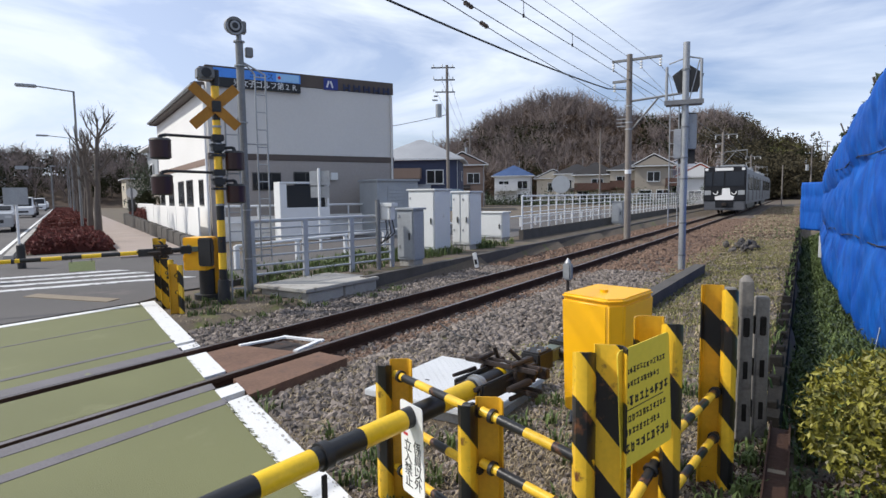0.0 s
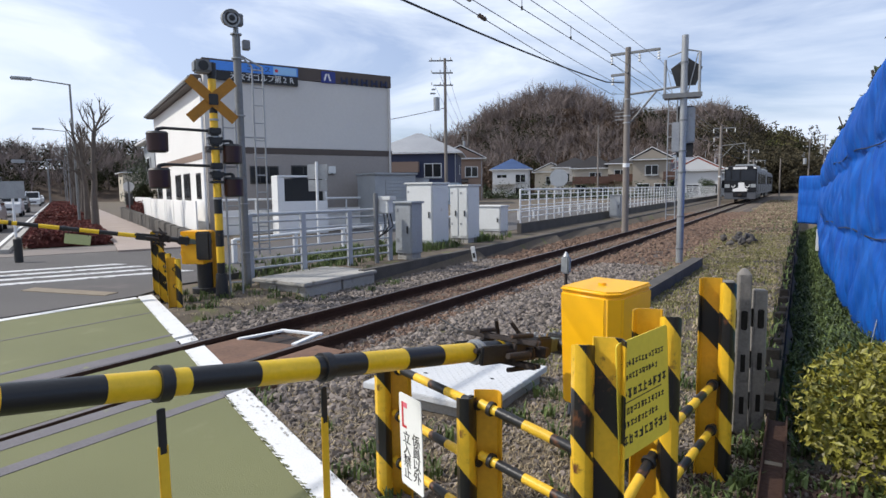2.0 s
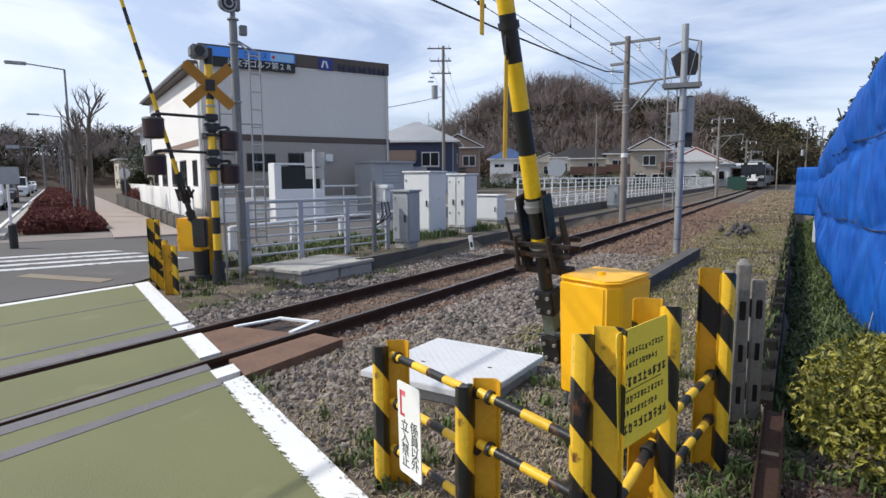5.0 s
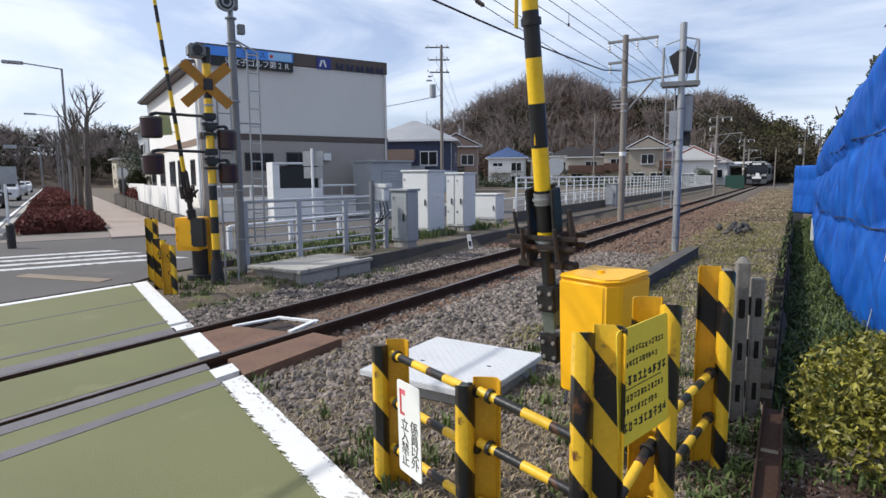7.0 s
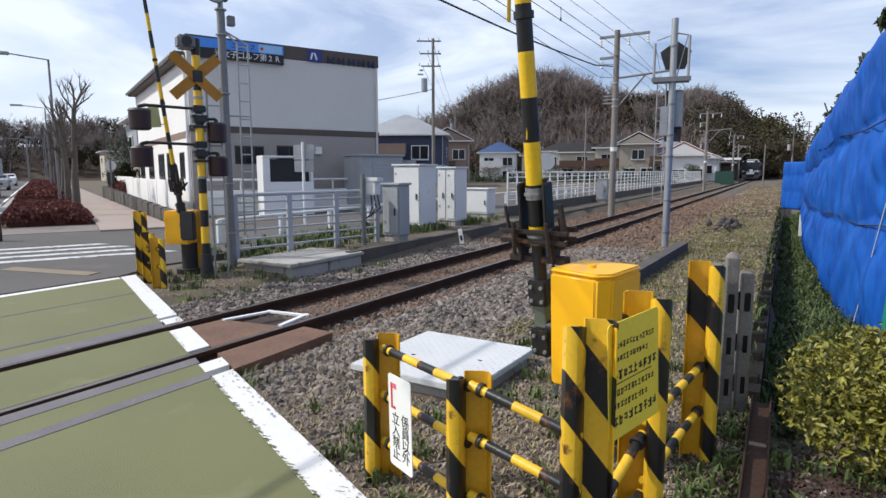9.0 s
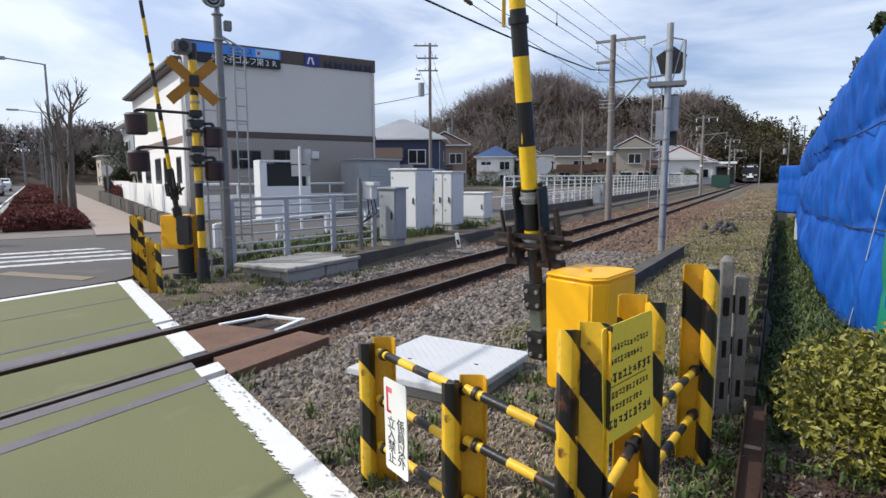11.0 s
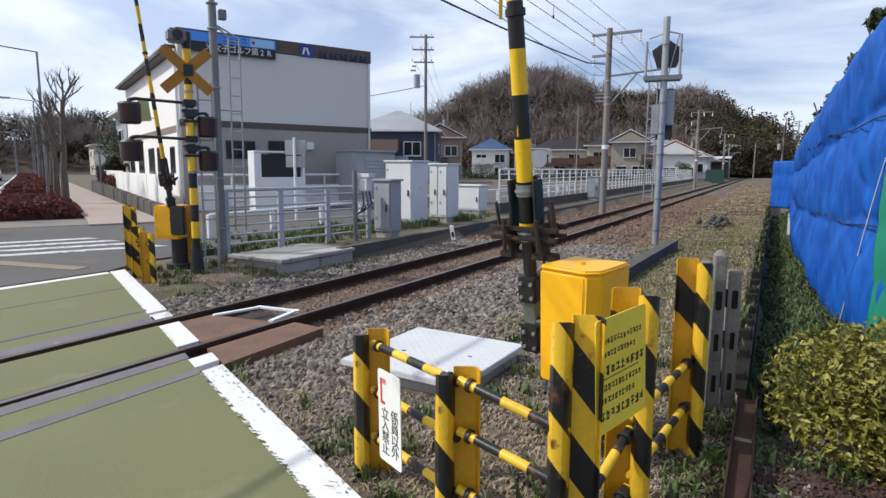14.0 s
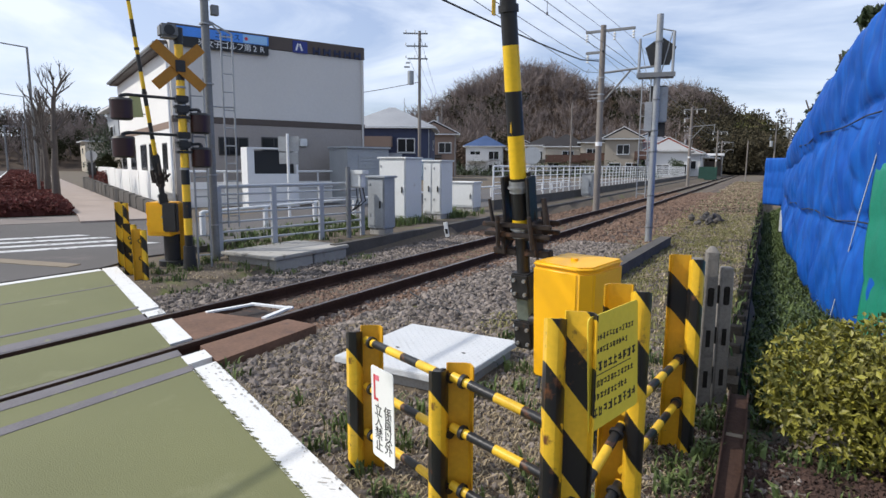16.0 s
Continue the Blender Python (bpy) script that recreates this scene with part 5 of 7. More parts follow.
# ---- the pale two-storey building ----
def building():
    b = thing("commercial_building", "two-storey pale commercial building with brown parapet band and sign panels", "building", Matrix(((FD.x, RD.x, 0, -18.98), (FD.y, RD.y, 0, 13.69), (0, 0, 1, 0), (0, 0, 0, 1))))
    # own space: x along the wall that faces the track, y along the road side
    W, D = 7.55, 13.4
    part("upper_wall", rbox(0, W, 0, D, 3.28, 5.92, 0.01), M_tile_wall, b, "pale grey rendered upper wall")
    part("lower_wall", rbox(0.003, W, 0.003, D, -0.2, 3.05, 0.01), M_low_wall, b, "taupe rendered lower wall")
    part("middle_band", rbox(-0.02, W + 0.02, -0.02, D + 0.02, 3.052, 3.278, 0.01), M_brown_band, b, "brown band")
    part("road_wall", rbox(-0.03, -0.005, 0.25, D, -0.2, 5.6, 0.004), M_white_wall, b, "white rendered road front")
    part("road_band", rbox(-0.045, -0.031, 0.25, D, 2.85, 3.1, 0.003), M_h_brown, b)
    part("parapet", rbox(-0.03, W + 0.03, -0.03, 0.3, 5.93, 6.42, 0.01), M_brown_band, b, "dark brown parapet band")
    part("roof", prism(B(), [(0, 0.3), (W, 0.3), (W, D), (0, D)], 5.93, 6.0), M_roof_grey, b)
    eave = part("eave", rbox(-0.38, 0.0, 0.3, D + 0.2, 5.62, 5.86, 0.02), M_brown_band, b, "dark overhanging eave")
    part("gutter", cyl(B(), (-0.43, 0.3, 5.74), (-0.43, D + 0.2, 5.74), 0.07, None, 10), M_cab_grey, eave)
    for y, z0, z1, w in ((1.2, 1.35, 2.35, 0.9), (3.4, 0.3, 2.4, 1.5), (5.6, 0.3, 2.4, 1.5), (8.5, 0.3, 2.4, 1.6), (11.5, 0.9, 2.3, 1.6)):
        win = part("window", rbox(-0.05, -0.032, y, y + w, z0, z1, 0.004), M_frame_dark, b)
        part("pane", rbox(-0.058, -0.051, y + 0.05, y + w / 2 - 0.02, z0 + 0.05, z1 - 0.05, 0.002), M_glass, win)
        part("pane", rbox(-0.058, -0.051, y + w / 2 + 0.02, y + w - 0.05, z0 + 0.05, z1 - 0.05, 0.002), M_glass, win)
    for x0, x1, z0, z1 in ((1.5, 2.6, 1.9, 2.58), (3.1, 4.55, 1.75, 2.62)):
        win = part("window", rbox(x0, x1, -0.025, 0.0, z0, z1, 0.005), M_frame_dark, b)
        n = 3
        for k in range(n):
            a = x0 + 0.04 + k * (x1 - x0 - 0.04) / n
            part("pane", rbox(a, a + (x1 - x0 - 0.16) / n, -0.032, -0.026, z0 + 0.05, z1 - 0.05, 0.002), M_glass, win)
    part("vent", rbox(4.62, 4.92, -0.14, -0.005, 2.3, 2.6, 0.02), M_cab_white, b, "white vent cover")
    # sign panels on the parapet
    sgn = part("news_panel", rbox(0.22, 3.46, -0.14, -0.035, 5.66, 6.32, 0.01), M_led_black, b, "black message panel under a blue header")
    part("panel_header", rbox(0.22, 3.46, -0.16, -0.141, 6.0, 6.33, 0.005), M_led_blue, sgn, "blue header panel")
    part("header_patch", rbox(2.5, 3.4, -0.166, -0.161, 6.02, 6.31, 0.002), mat("pale_blue_sign", (0.30, 0.55, 0.85), 0.4, var=0.2, scale=0.8), sgn)
    part("header_star", cyl(B(), (2.62, -0.172, 6.16), (2.62, -0.167, 6.16), 0.07, None, 5), M_red, sgn)
    up = Matrix.Rotation(radians(90), 4, "X")
    for i, ch in enumerate("ニュース"):
        text_part("character", ch, 0.25, M_ink, sgn, Matrix.Translation((1.62 + 0.22 * i, -0.168, 6.15)) @ up)
    for i, ch in enumerate("米女子ゴルフ第2R"):
        text_part("character", ch, 0.29, M_white_paint, sgn, Matrix.Translation((1.05 + 0.27 * i, -0.146, 5.83)) @ up)
    part("logo_square", rbox(4.45, 5.05, -0.06, -0.031, 5.9, 6.35, 0.008), mat("deep_blue_panel", (0.02, 0.035, 0.22), 0.4), b, "deep blue square panel")
    for x in (4.62, 4.78):
        t = Matrix.Translation((x, -0.064, 6.12)) @ Matrix.Rotation(radians(18 if x < 4.7 else -18), 4, "Y")
        part("logo_stroke", rbox(-0.035, 0.035, -0.004, 0.004, -0.14, 0.14, 0.002, t), M_white_paint, b)
    for k in range(5):
        x = 5.28 + k * 0.45
        part("sign_bar", rbox(x, x + 0.07, -0.09, -0.031, 5.90, 6.18, 0.012), M_navy, b, "navy raised sign shape")
        part("sign_bar", rbox(x + 0.22, x + 0.30, -0.09, -0.031, 5.90, 6.18, 0.012), M_navy, b, "navy raised sign shape")
        part("sign_bar", rbox(x + 0.071, x + 0.219, -0.088, -0.031, 6.0, 6.08, 0.012), M_navy, b, "navy raised sign shape")
    part("downpipe", cyl(B(), (W - 0.1, -0.05, 0), (W - 0.1, -0.05, 5.9), 0.04, None, 8), M_tile_wall, b)
    part("downpipe", cyl(B(), (-0.10, 0.12, 0), (-0.10, 0.12, 5.7), 0.04, None, 8), M_white_paint, b)
    return b


building()
bs = Matrix(((FD.x, RD.x, 0, -18.98), (FD.y, RD.y, 0, 13.69), (0, 0, 1, 0), (0, 0, 0, 1)))
k = thing("notice_shelter", "white framed shelter with a dark opening before the building", "shelter", bs)
part("back", rbox(1.85, 3.7, -2.2, -1.5, 0, 1.25, 0.01), M_white_paint, k)
# black sheet added for the shade inside the open front
part("dark_panel", rbox(2.1, 3.6, -1.98, -1.92, 1.252, 2.05, 0.006), M_led_black, k, "dark sheet for the shade in the opening")
part("side", rbox(1.85, 2.1, -2.2, -1.5, 1.252, 2.1, 0.01), M_white_paint, k)
part("side", rbox(3.61, 3.69, -2.2, -1.5, 1.252, 2.1, 0.01), M_white_paint, k)
part("top", rbox(1.85, 3.7, -2.22, -1.5, 2.102, 2.17, 0.01), M_white_paint, k)
k = thing("storage_shed", "grey steel storage shed with a ribbed shutter", "shed", bs)
part("body", rbox(5.55, 7.35, -2.4, -0.8, 0, 2.2, 0.01), M_cab_grey, k)
part("roof", rbox(5.5, 7.4, -2.5, -0.75, 2.202, 2.28, 0.01), M_cab_grey, k)
for i in range(14):
    part("shutter_slat", rbox(6.0, 7.25, -2.425, -2.402, 0.1 + i * 0.135, 0.22 + i * 0.135, 0.004, seg=1), M_cab_grey, k)
# retaining wall of the car park, with a white panel fence
rw = thing("wall_carpark", "grey stone-faced retaining wall with white panel fence", "wall", kind="structure")
for i in range(16):
    s = 9.8 + i * 1.5
    h = 0.42 + 0.02 * i
    p, q = Vector((*rd_pt(s, 2.3), 0)), Vector((*rd_pt(s + 1.42, 2.3), 0))
    m = Matrix(((RD.x, FD.x, 0, p.x), (RD.y, FD.y, 0, p.y), (0, 0, 1, 0), (0, 0, 0, 1)))
    part("wall_panel", rbox(0, 1.42, 0, 0.25, -0.1, h, 0.03), M_conc_dark, rw, "", m)
for i in range(9):
    p = Vector((*rd_pt(11.2 + i * 2.4, 2.9), 0))
    m = Matrix(((RD.x, FD.x, 0, p.x), (RD.y, FD.y, 0, p.y), (0, 0, 1, 0), (0, 0, 0, 1)))
    part("fence_panel", rbox(0, 2.3, 0, 0.05, 0.3, 1.32 + 0.05 * (i > 4), 0.01), M_white_wall, rw, "white fence panel", m)
for i in range(3):
    m = bs @ pose(0.1 + i * 2.45, -1.0, 0)
    part("fence_panel", rbox(0, 2.4, 0, 0.05, 0.0, 0.95, 0.01), M_white_wall, rw, "white fence panel", m)


# ---- right side: old concrete fence posts, beam, sheets, bush ----
def concrete_post(x, y, h, turn, pointed):
    p = thing("concrete_fence_post", "weathered grey concrete fence post with rail slots", "post", pose(x, y, -0.1, 0, 0, turn), "concrete fence posts")
    bm = B()
    box(bm, -0.046, 0.046, -0.046, 0.046, -0.3, h)
    for v in bm.verts:
        if v.co.z > 0:
            v.co.x *= 0.86
            v.co.y *= 0.86
    top = [f for f in bm.faces if f.normal.z > 0.9]
    if pointed:
        r = bmesh.ops.extrude_face_region(bm, geom=top)
        for v in [g for g in r["geom"] if isinstance(g, bmesh.types.BMVert)]:
            v.co.x *= 0.35
            v.co.y *= 0.35
            v.co.z += 0.04
    soft(bm, 0.008, 1)
    part("shaft", bm, M_conc_post, p)
    for k in range(3):
        z = 0.18 + k * 0.29
        # slots are dark blocks; the shade of the recess is in their colour
        part("slot", rbox(-0.0475, -0.01, -0.02, 0.02, z, z + 0.13, 0.006), M_conc_shaded, p)
        part("slot", rbox(-0.02, 0.02, -0.0475, -0.01, z, z + 0.13, 0.006), M_conc_shaded, p)
    return p


concrete_post(-0.49, 4.22, 1.10, 20, False)
concrete_post(-0.409, 4.36, 1.13, 18, True)
concrete_post(-0.322, 4.46, 1.02, 22, False)
beam = thing("steel_beam", "rusty brown steel channel lying on soil beside the bush", "beam", pose(-0.16, 3.7, 0.035, 0, 0, 2))
part("web", rbox(-0.06, 0.06, -1.0, 0.75, -0.03, 0.0, 0.004), M_rust_beam, beam)
part("flange", rbox(-0.062, -0.05, -1.0, 0.75, -0.06, 0.045, 0.003), M_rust_beam, beam)
part("flange", rbox(0.05, 0.062, -1.0, 0.75, -0.06, 0.045, 0.003), M_rust_beam, beam)
part("paint_mark", rbox(-0.045, 0.045, 0.0, 0.05, 0.001, 0.003, 0.0005), M_tactile, beam, "pale strip across the web")


def sheet(name, label, pts, z0f, z1f, material, seed, cols=160, rows=40, depth=0.05):
    """A hanging tarpaulin along a line, folded and billowed, with a real thickness."""
    P = [Vector((*p, 0)) for p in pts]
    seg = [(b - a).length for a, b in zip(P[:-1], P[1:])]
    tot = sum(seg)

    def place(s):
        d = s * tot
        for a, b, L in zip(P[:-1], P[1:], seg):
            if d <= L + 1e-6:
                return a.lerp(b, d / L), (b - a).normalized()
            d -= L
        return P[-1], (P[-1] - P[-2]).normalized()
    v, f = [], []
    for i in range(cols + 1):
        s = i / cols
        p, t = place(s)
        nrm = Vector((-t.y, t.x, 0))
        for j in range(rows + 1):
            u = j / rows
            z = z0f(s) + (z1f(s) - z0f(s)) * u
            w = s * tot
            k = noise.noise((w * 2.3, z * 0.5, seed)) * 0.5 + noise.noise((w * 7.0 + z * 2.2, z * 1.5, seed + 5)) * 0.35 + noise.noise((w * 15.0 - z * 3.0, z * 3.0, seed + 7)) * 0.14 + noise.noise((w * 1.1 + z, z * 1.7, seed + 9)) * 0.5 + abs(noise.noise((w * 2.1 - z * 1.3, z * 1.2 + w, seed + 3))) * 0.6
            tier = (u / 0.38, (u - 0.38) / 0.34, (u - 0.72) / 0.28)[(u > 0.38) + (u > 0.72)]
            bulge = 0.75 * math.sin(math.pi * tier) ** 0.7 + 0.30 * (1 - tier) * abs(math.sin(w * 3.3 + 0.8 * noise.noise((w * 0.6, u * 2, seed))))
            q = p + nrm * depth * (k + bulge) + t * 0.03 * noise.noise((w, z * 2, seed + 2))
            v.append((q.x, q.y, z))
    n = rows + 1
    f = [(i * n + j, (i + 1) * n + j, (i + 1) * n + j + 1, i * n + j + 1) for i in range(cols) for j in range(rows)]
    ob = raw(name, v, f, material, label, smooth=True)
    m = ob.modifiers.new("thickness", "SOLIDIFY")
    m.thickness = 0.006
    return ob


LINE = [(1.22, 4.9), (0.95, 6.0), (0.62, 7.6), (0.36, 10.0), (0.12, 14.0), (0.0, 19.0), (-0.05, 25.0)]
S_LEN = list(itertools.accumulate([0.0] + [math.dist(a, b) for a, b in zip(LINE[:-1], LINE[1:])]))
S_TOP = [3.75, 3.45, 3.13, 2.78, 2.36, 2.24, 2.2]


def sheet_top(s):
    """Upper rim of the sheeting, higher towards the near end, slack between its ties."""
    w = s * S_LEN[-1]
    return float(np.interp(w, S_LEN, S_TOP)) - 0.05 * abs(math.sin(w * 1.7)) + 0.02 * math.sin(w * 5.1)


tarp = thing("scaffold_sheeting", "bright blue tarpaulin sheets tied along a scaffold fence", "tarpaulin")
blue = sheet("blue_sheet", "wrinkled bright blue tarpaulin sheet", LINE, lambda s: -0.12 + 0.06 * math.sin(s * 21) + 0.04 * math.sin(s * 57), sheet_top, M_sheet, 3.0, 420, 84, 0.10)
blue.parent = tarp
sg = sheet("green_sheet", "smooth dark green tarpaulin sheet", [(1.18, 4.8), (0.86, 6.0), (0.695, 6.80)], lambda s: -0.1, lambda s: 1.62 + 0.25 * (1 - s), M_sheet_green, 8.0, 60, 24, 0.03)
sg.parent = tarp
fb = sheet("blue_sheet", "smooth blue tarpaulin end panel", [(0.02, 25.6), (-0.42, 26.2), (-0.86, 26.8)], lambda s: 0.15, lambda s: 1.95, M_sheet, 12.0, 40, 24, 0.03)
fb.parent = tarp
for zn, zf in ((2.10, 1.80), (1.06, 0.80)):
    pts = [(x - 0.085, y - 0.03, zn + (zf - zn) * min(1.0, max(0.0, (y - 7) / 12)) + 0.03 * math.sin(y * 2.1)) for x, y in [(np.interp(q, [p[1] for p in LINE], [p[0] for p in LINE]), q) for q in np.arange(5.0, 24.5, 0.75)]]
    wire("tie_rope", pts, 0.008, M_cable, "", "", tarp)
wire("tie_rope", [(0.50, 7.75, -0.12), (0.565, 7.42, 0.55), (0.63, 7.05, 1.25), (0.70, 6.7, 1.9)], 0.007, M_rope, "pale cord", "", tarp)
for (x, y) in ((1.3, 4.8), (0.72, 7.6), (0.46, 10.0), (0.22, 14.0), (0.10, 19.0)):
    part("scaffold_tube", cyl(B(), (x + 0.1, y, -0.3), (x + 0.1, y, float(np.interp(y, [p[1] for p in LINE], S_TOP)) - 0.15), 0.024, None, 10), M_galv, tarp)
ws = thing("marker_board", "small white board at the foot of blue sheeting", "board", pose(-0.05, 19.2, -0.2))
part("board", rbox(-0.12, 0.05, -0.02, 0.02, 0.0, 0.60, 0.01), M_cab_white, ws)


def leaf_cloud(name, n, place, lo, hi, material, label, category, seed, parent=None, kind="stuff", flat=0.5):
    """Many small folded leaves, each a creased lens of four facets."""
    rng = np.random.default_rng(seed)
    base = np.array([(-0.5, 0, 0), (0, -0.24, 0.07), (0.5, 0, 0), (0, 0.24, 0.07), (0, 0, -0.02)])
    tri = [(0, 1, 4), (1, 2, 4), (2, 3, 4), (3, 0, 4)]
    shapes = []
    for _ in range(n):
        p = place(rng)
        if p is None:
            continue
        q = np.array(Euler((rng.normal(0, flat), rng.normal(0, flat), rng.uniform(0, 6.28))).to_matrix())
        shapes.append((base * rng.uniform(lo, hi) @ q.T + p, tri))
    vs, fs = joined(shapes)
    return raw(name, vs, fs, material, label, category, kind, parent)


def bush(x, y, z, rx, ry, rz, n, material, label, seed, leaf=(0.035, 0.06)):
    b = thing("bush", label, "bush")
    lump = [(np.array((math.cos(a) * 0.45, math.sin(a) * 0.45, h)), r) for a, h, r in ((0.3, 0.35, 0.6), (1.6, 0.42, 0.55), (2.7, 0.3, 0.62), (4.0, 0.38, 0.6), (5.2, 0.28, 0.6), (0.0, 0.5, 0.5))]

    def place(rng):
        c, r = lump[rng.integers(len(lump))]
        d = rng.normal(size=3)
        d /= np.linalg.norm(d)
        k = c + d * r * (rng.uniform(0.80, 1.04) if rng.random() < 0.72 else rng.uniform(0.1, 0.8))
        if k[2] < -0.15:
            return None
        return np.array((x, y, z)) + k * (rx, ry, rz)
    leaf_cloud("leaves", n, place, *leaf, material, "", "", seed, b, "", 0.75)
    bm = B()
    rng = random.Random(seed)
    for i in range(26):
        a = rng.uniform(0, 6.28)
        r = rng.uniform(0.2, 0.8)
        cyl(bm, (x + rng.uniform(-0.1, 0.1), y + rng.uniform(-0.1, 0.1), z - 0.15), (x + rx * r * math.cos(a), y + ry * r * math.sin(a), z + rz * rng.uniform(0.3, 0.75)), 0.012, 0.004, 5)
    part("stem_mass", bm, M_bark, b)
    return b


bush(0.58, 4.15, 0.04, 0.66, 0.60, 0.68, 14000, M_leaf, "rounded yellow-green azalea bush beside blue sheeting", 4, (0.034, 0.062))
bush(1.55, 4.3, 0.0, 0.6, 0.6, 0.6, 2500, M_leaf, "rounded yellow-green azalea bush", 14)


def blades(name, places, lo, hi, material, label, seed, spread=0.7, width=0.008):
    rng = np.random.default_rng(seed)
    shapes = []
    for x, y, z in places:
        a, h = rng.uniform(0, 6.28), rng.uniform(lo, hi)
        w, b = width * rng.uniform(0.6, 1.4), rng.uniform(0.1, spread) * h
        c, s = math.cos(a), math.sin(a)
        v = np.array([(-w * s, w * c, 0), (w * s, -w * c, 0), (b * 0.35 * c + w * 0.8 * s, b * 0.35 * s - w * 0.8 * c, h * 0.6), (b * 0.35 * c - w * 0.8 * s, b * 0.35 * s + w * 0.8 * c, h * 0.6), (b * c, b * s, h * (1 - 0.35 * spread))]) + (x, y, z)
        shapes.append((v, [(0, 1, 2, 3), (3, 2, 4)]))
    vs, fs = joined(shapes)
    return raw(name, vs, fs, material, label, "grass", "stuff")


grng = random.Random(21)


def tufts(n, per, region, rad):
    out = []
    for x, y, z in scatter(grng, n, region):
        for _ in range(per):
            a, r = grng.uniform(0, 6.28), rad * grng.random()
            px, py = x + r * math.cos(a), y + r * math.sin(a)
            out.append((px, py, ground_z(px, py) - 0.01))
    return out


@region_box(-3.9, 0.2, 2.0, 5.2)
def near_soil(x, y):
    if y < line_y(x) + 0.30 or (-3.1 < x < -1.93 and 3.5 < y < 4.72):
        return None
    return ground_z(x, y)


@region_box(-3.0, -0.4, 5.0, 24)
def berm(x, y):
    return ground_z(x, y) if track_x(y) + 2.5 < x < wall_x(y) - 0.02 else None


@region_box(-0.9, 1.4, 5.3, 30)
def ditch(x, y):
    return ground_z(x, y) if wall_x(y) + 0.14 < x < wall_x(y) + 1.4 else None


@region_box(-8.9, -6.6, 4.6, 9.4)
def far_side(x, y):
    if y < line_y(x) + 0.35 or (-8.35 < x < -6.95 and 6.7 < y < 8.7):
        return None
    return ground_z(x, y)


@region_box(-10.2, -8.2, 7.2, 17)
def behind_rail(x, y):
    return ground_z(x, y)


@region_box(-0.5, 1.6, 1.9, 4.3)
def camera_side(x, y):
    return ground_z(x, y)


blades("grass_tufts", [p for p in tufts(110, 26, near_soil, 0.10) if p[0] < -0.25 and (p[0] > -2.4 or p[1] < line_y(p[0]) + 0.55)], 0.05, 0.17, M_grass, "green grass tufts between the guard posts", 31)
blades("dry_grass_litter", [p for p in tufts(900, 22, near_soil, 0.18) if p[0] < -0.22], 0.02, 0.07, M_straw, "dry straw litter on the soil by the posts", 32, 3.2, 0.004)
blades("dry_grass_litter", tufts(650, 16, berm, 0.25), 0.03, 0.09, M_straw, "dry grass on the berm beside the track", 33, 2.0, 0.008)
blades("grass_tufts", tufts(1300, 20, berm, 0.25), 0.03, 0.09, mat("yellowed_grass", (0.22, 0.205, 0.075), 0.8, var=0.4, scale=0.8, fine=20, bump=0.0, coord="Position", island=True), "yellow-green grass on the berm", 34, 1.0, 0.008)
@region_box(-7.5, 0, 23, 75)
def berm_far(x, y):
    return ground_z(x, y) if track_x(y) + 2.3 < x < wall_x(y) - 0.02 else None


blades("dry_grass_litter", tufts(900, 14, berm_far, 0.4), 0.05, 0.14, M_straw, "dry grass further along the berm", 43, 1.6, 0.02)
blades("grass_tufts", tufts(140, 14, berm_far, 0.5), 0.05, 0.16, M_grass, "sparse green grass further along the berm", 44, 0.9, 0.02)
stones("berm_gravel", scatter(srng, 4500, berm_far), 0.03, 0.07, M_stone_rust, "loose gravel on the berm beside the line", 45)
stones("berm_gravel", scatter(srng, 1500, berm), 0.015, 0.04, M_stone, "loose gravel on the grassy berm", 46)
blades("ditch_weeds", tufts(900, 26, ditch, 0.25), 0.10, 0.34, M_grass, "green weeds filling the ditch below blue sheets", 35, 0.6, 0.012)
blades("grass_tufts", tufts(70, 26, far_side, 0.13), 0.05, 0.16, M_grass, "green weeds around the far posts", 36)
blades("dry_grass_litter", tufts(120, 18, far_side, 0.2), 0.02, 0.06, M_straw, "dry litter around the far posts", 37, 2.5, 0.006)
blades("grass_tufts", tufts(150, 30, behind_rail, 0.16), 0.1, 0.32, M_grass, "green weeds behind the railing", 38, 0.6, 0.012)
blades("grass_tufts", tufts(80, 36, camera_side, 0.14), 0.04, 0.15, M_grass, "grass beside the rusty beam", 39, 0.8)
# fallen leaves; their brown also carries the shadow lying on this corner
blades("dry_grass_litter", tufts(900, 22, camera_side, 0.14), 0.02, 0.06, mat("shade_dark_leaf_litter", (0.052, 0.028, 0.021), 0.9, var=0.5, scale=2, fine=20, coord="Position", island=True), "brown leaf litter below the bush, darkened for shade", 40, 3.0, 0.012)
stones("soil_pebbles", scatter(srng, 7500, near_soil), 0.008, 0.026, M_stone, "small pebbles on soil by the posts", 41)


def ditch_leaf(rng):
    x, y = rng.uniform(-0.6, 1.1), rng.uniform(4.7, 14)
    z = ditch(x, y)
    return None if z is None else np.array((x, y, z + rng.uniform(0.0, 0.3)))


leaf_cloud("ditch_weeds", 9000, ditch_leaf, 0.03, 0.07, M_leaf_dark, "broad-leaved weeds in the ditch", "weeds", 42)
stones("soil_mound", [(-2.0 + srng.gauss(0, 0.2), 19.0 + srng.gauss(0, 0.7), 0.02 + 0.10 * srng.random()) for _ in range(26)], 0.05, 0.13, M_conc_dark, "dark lumps of rubble on the berm", 47)
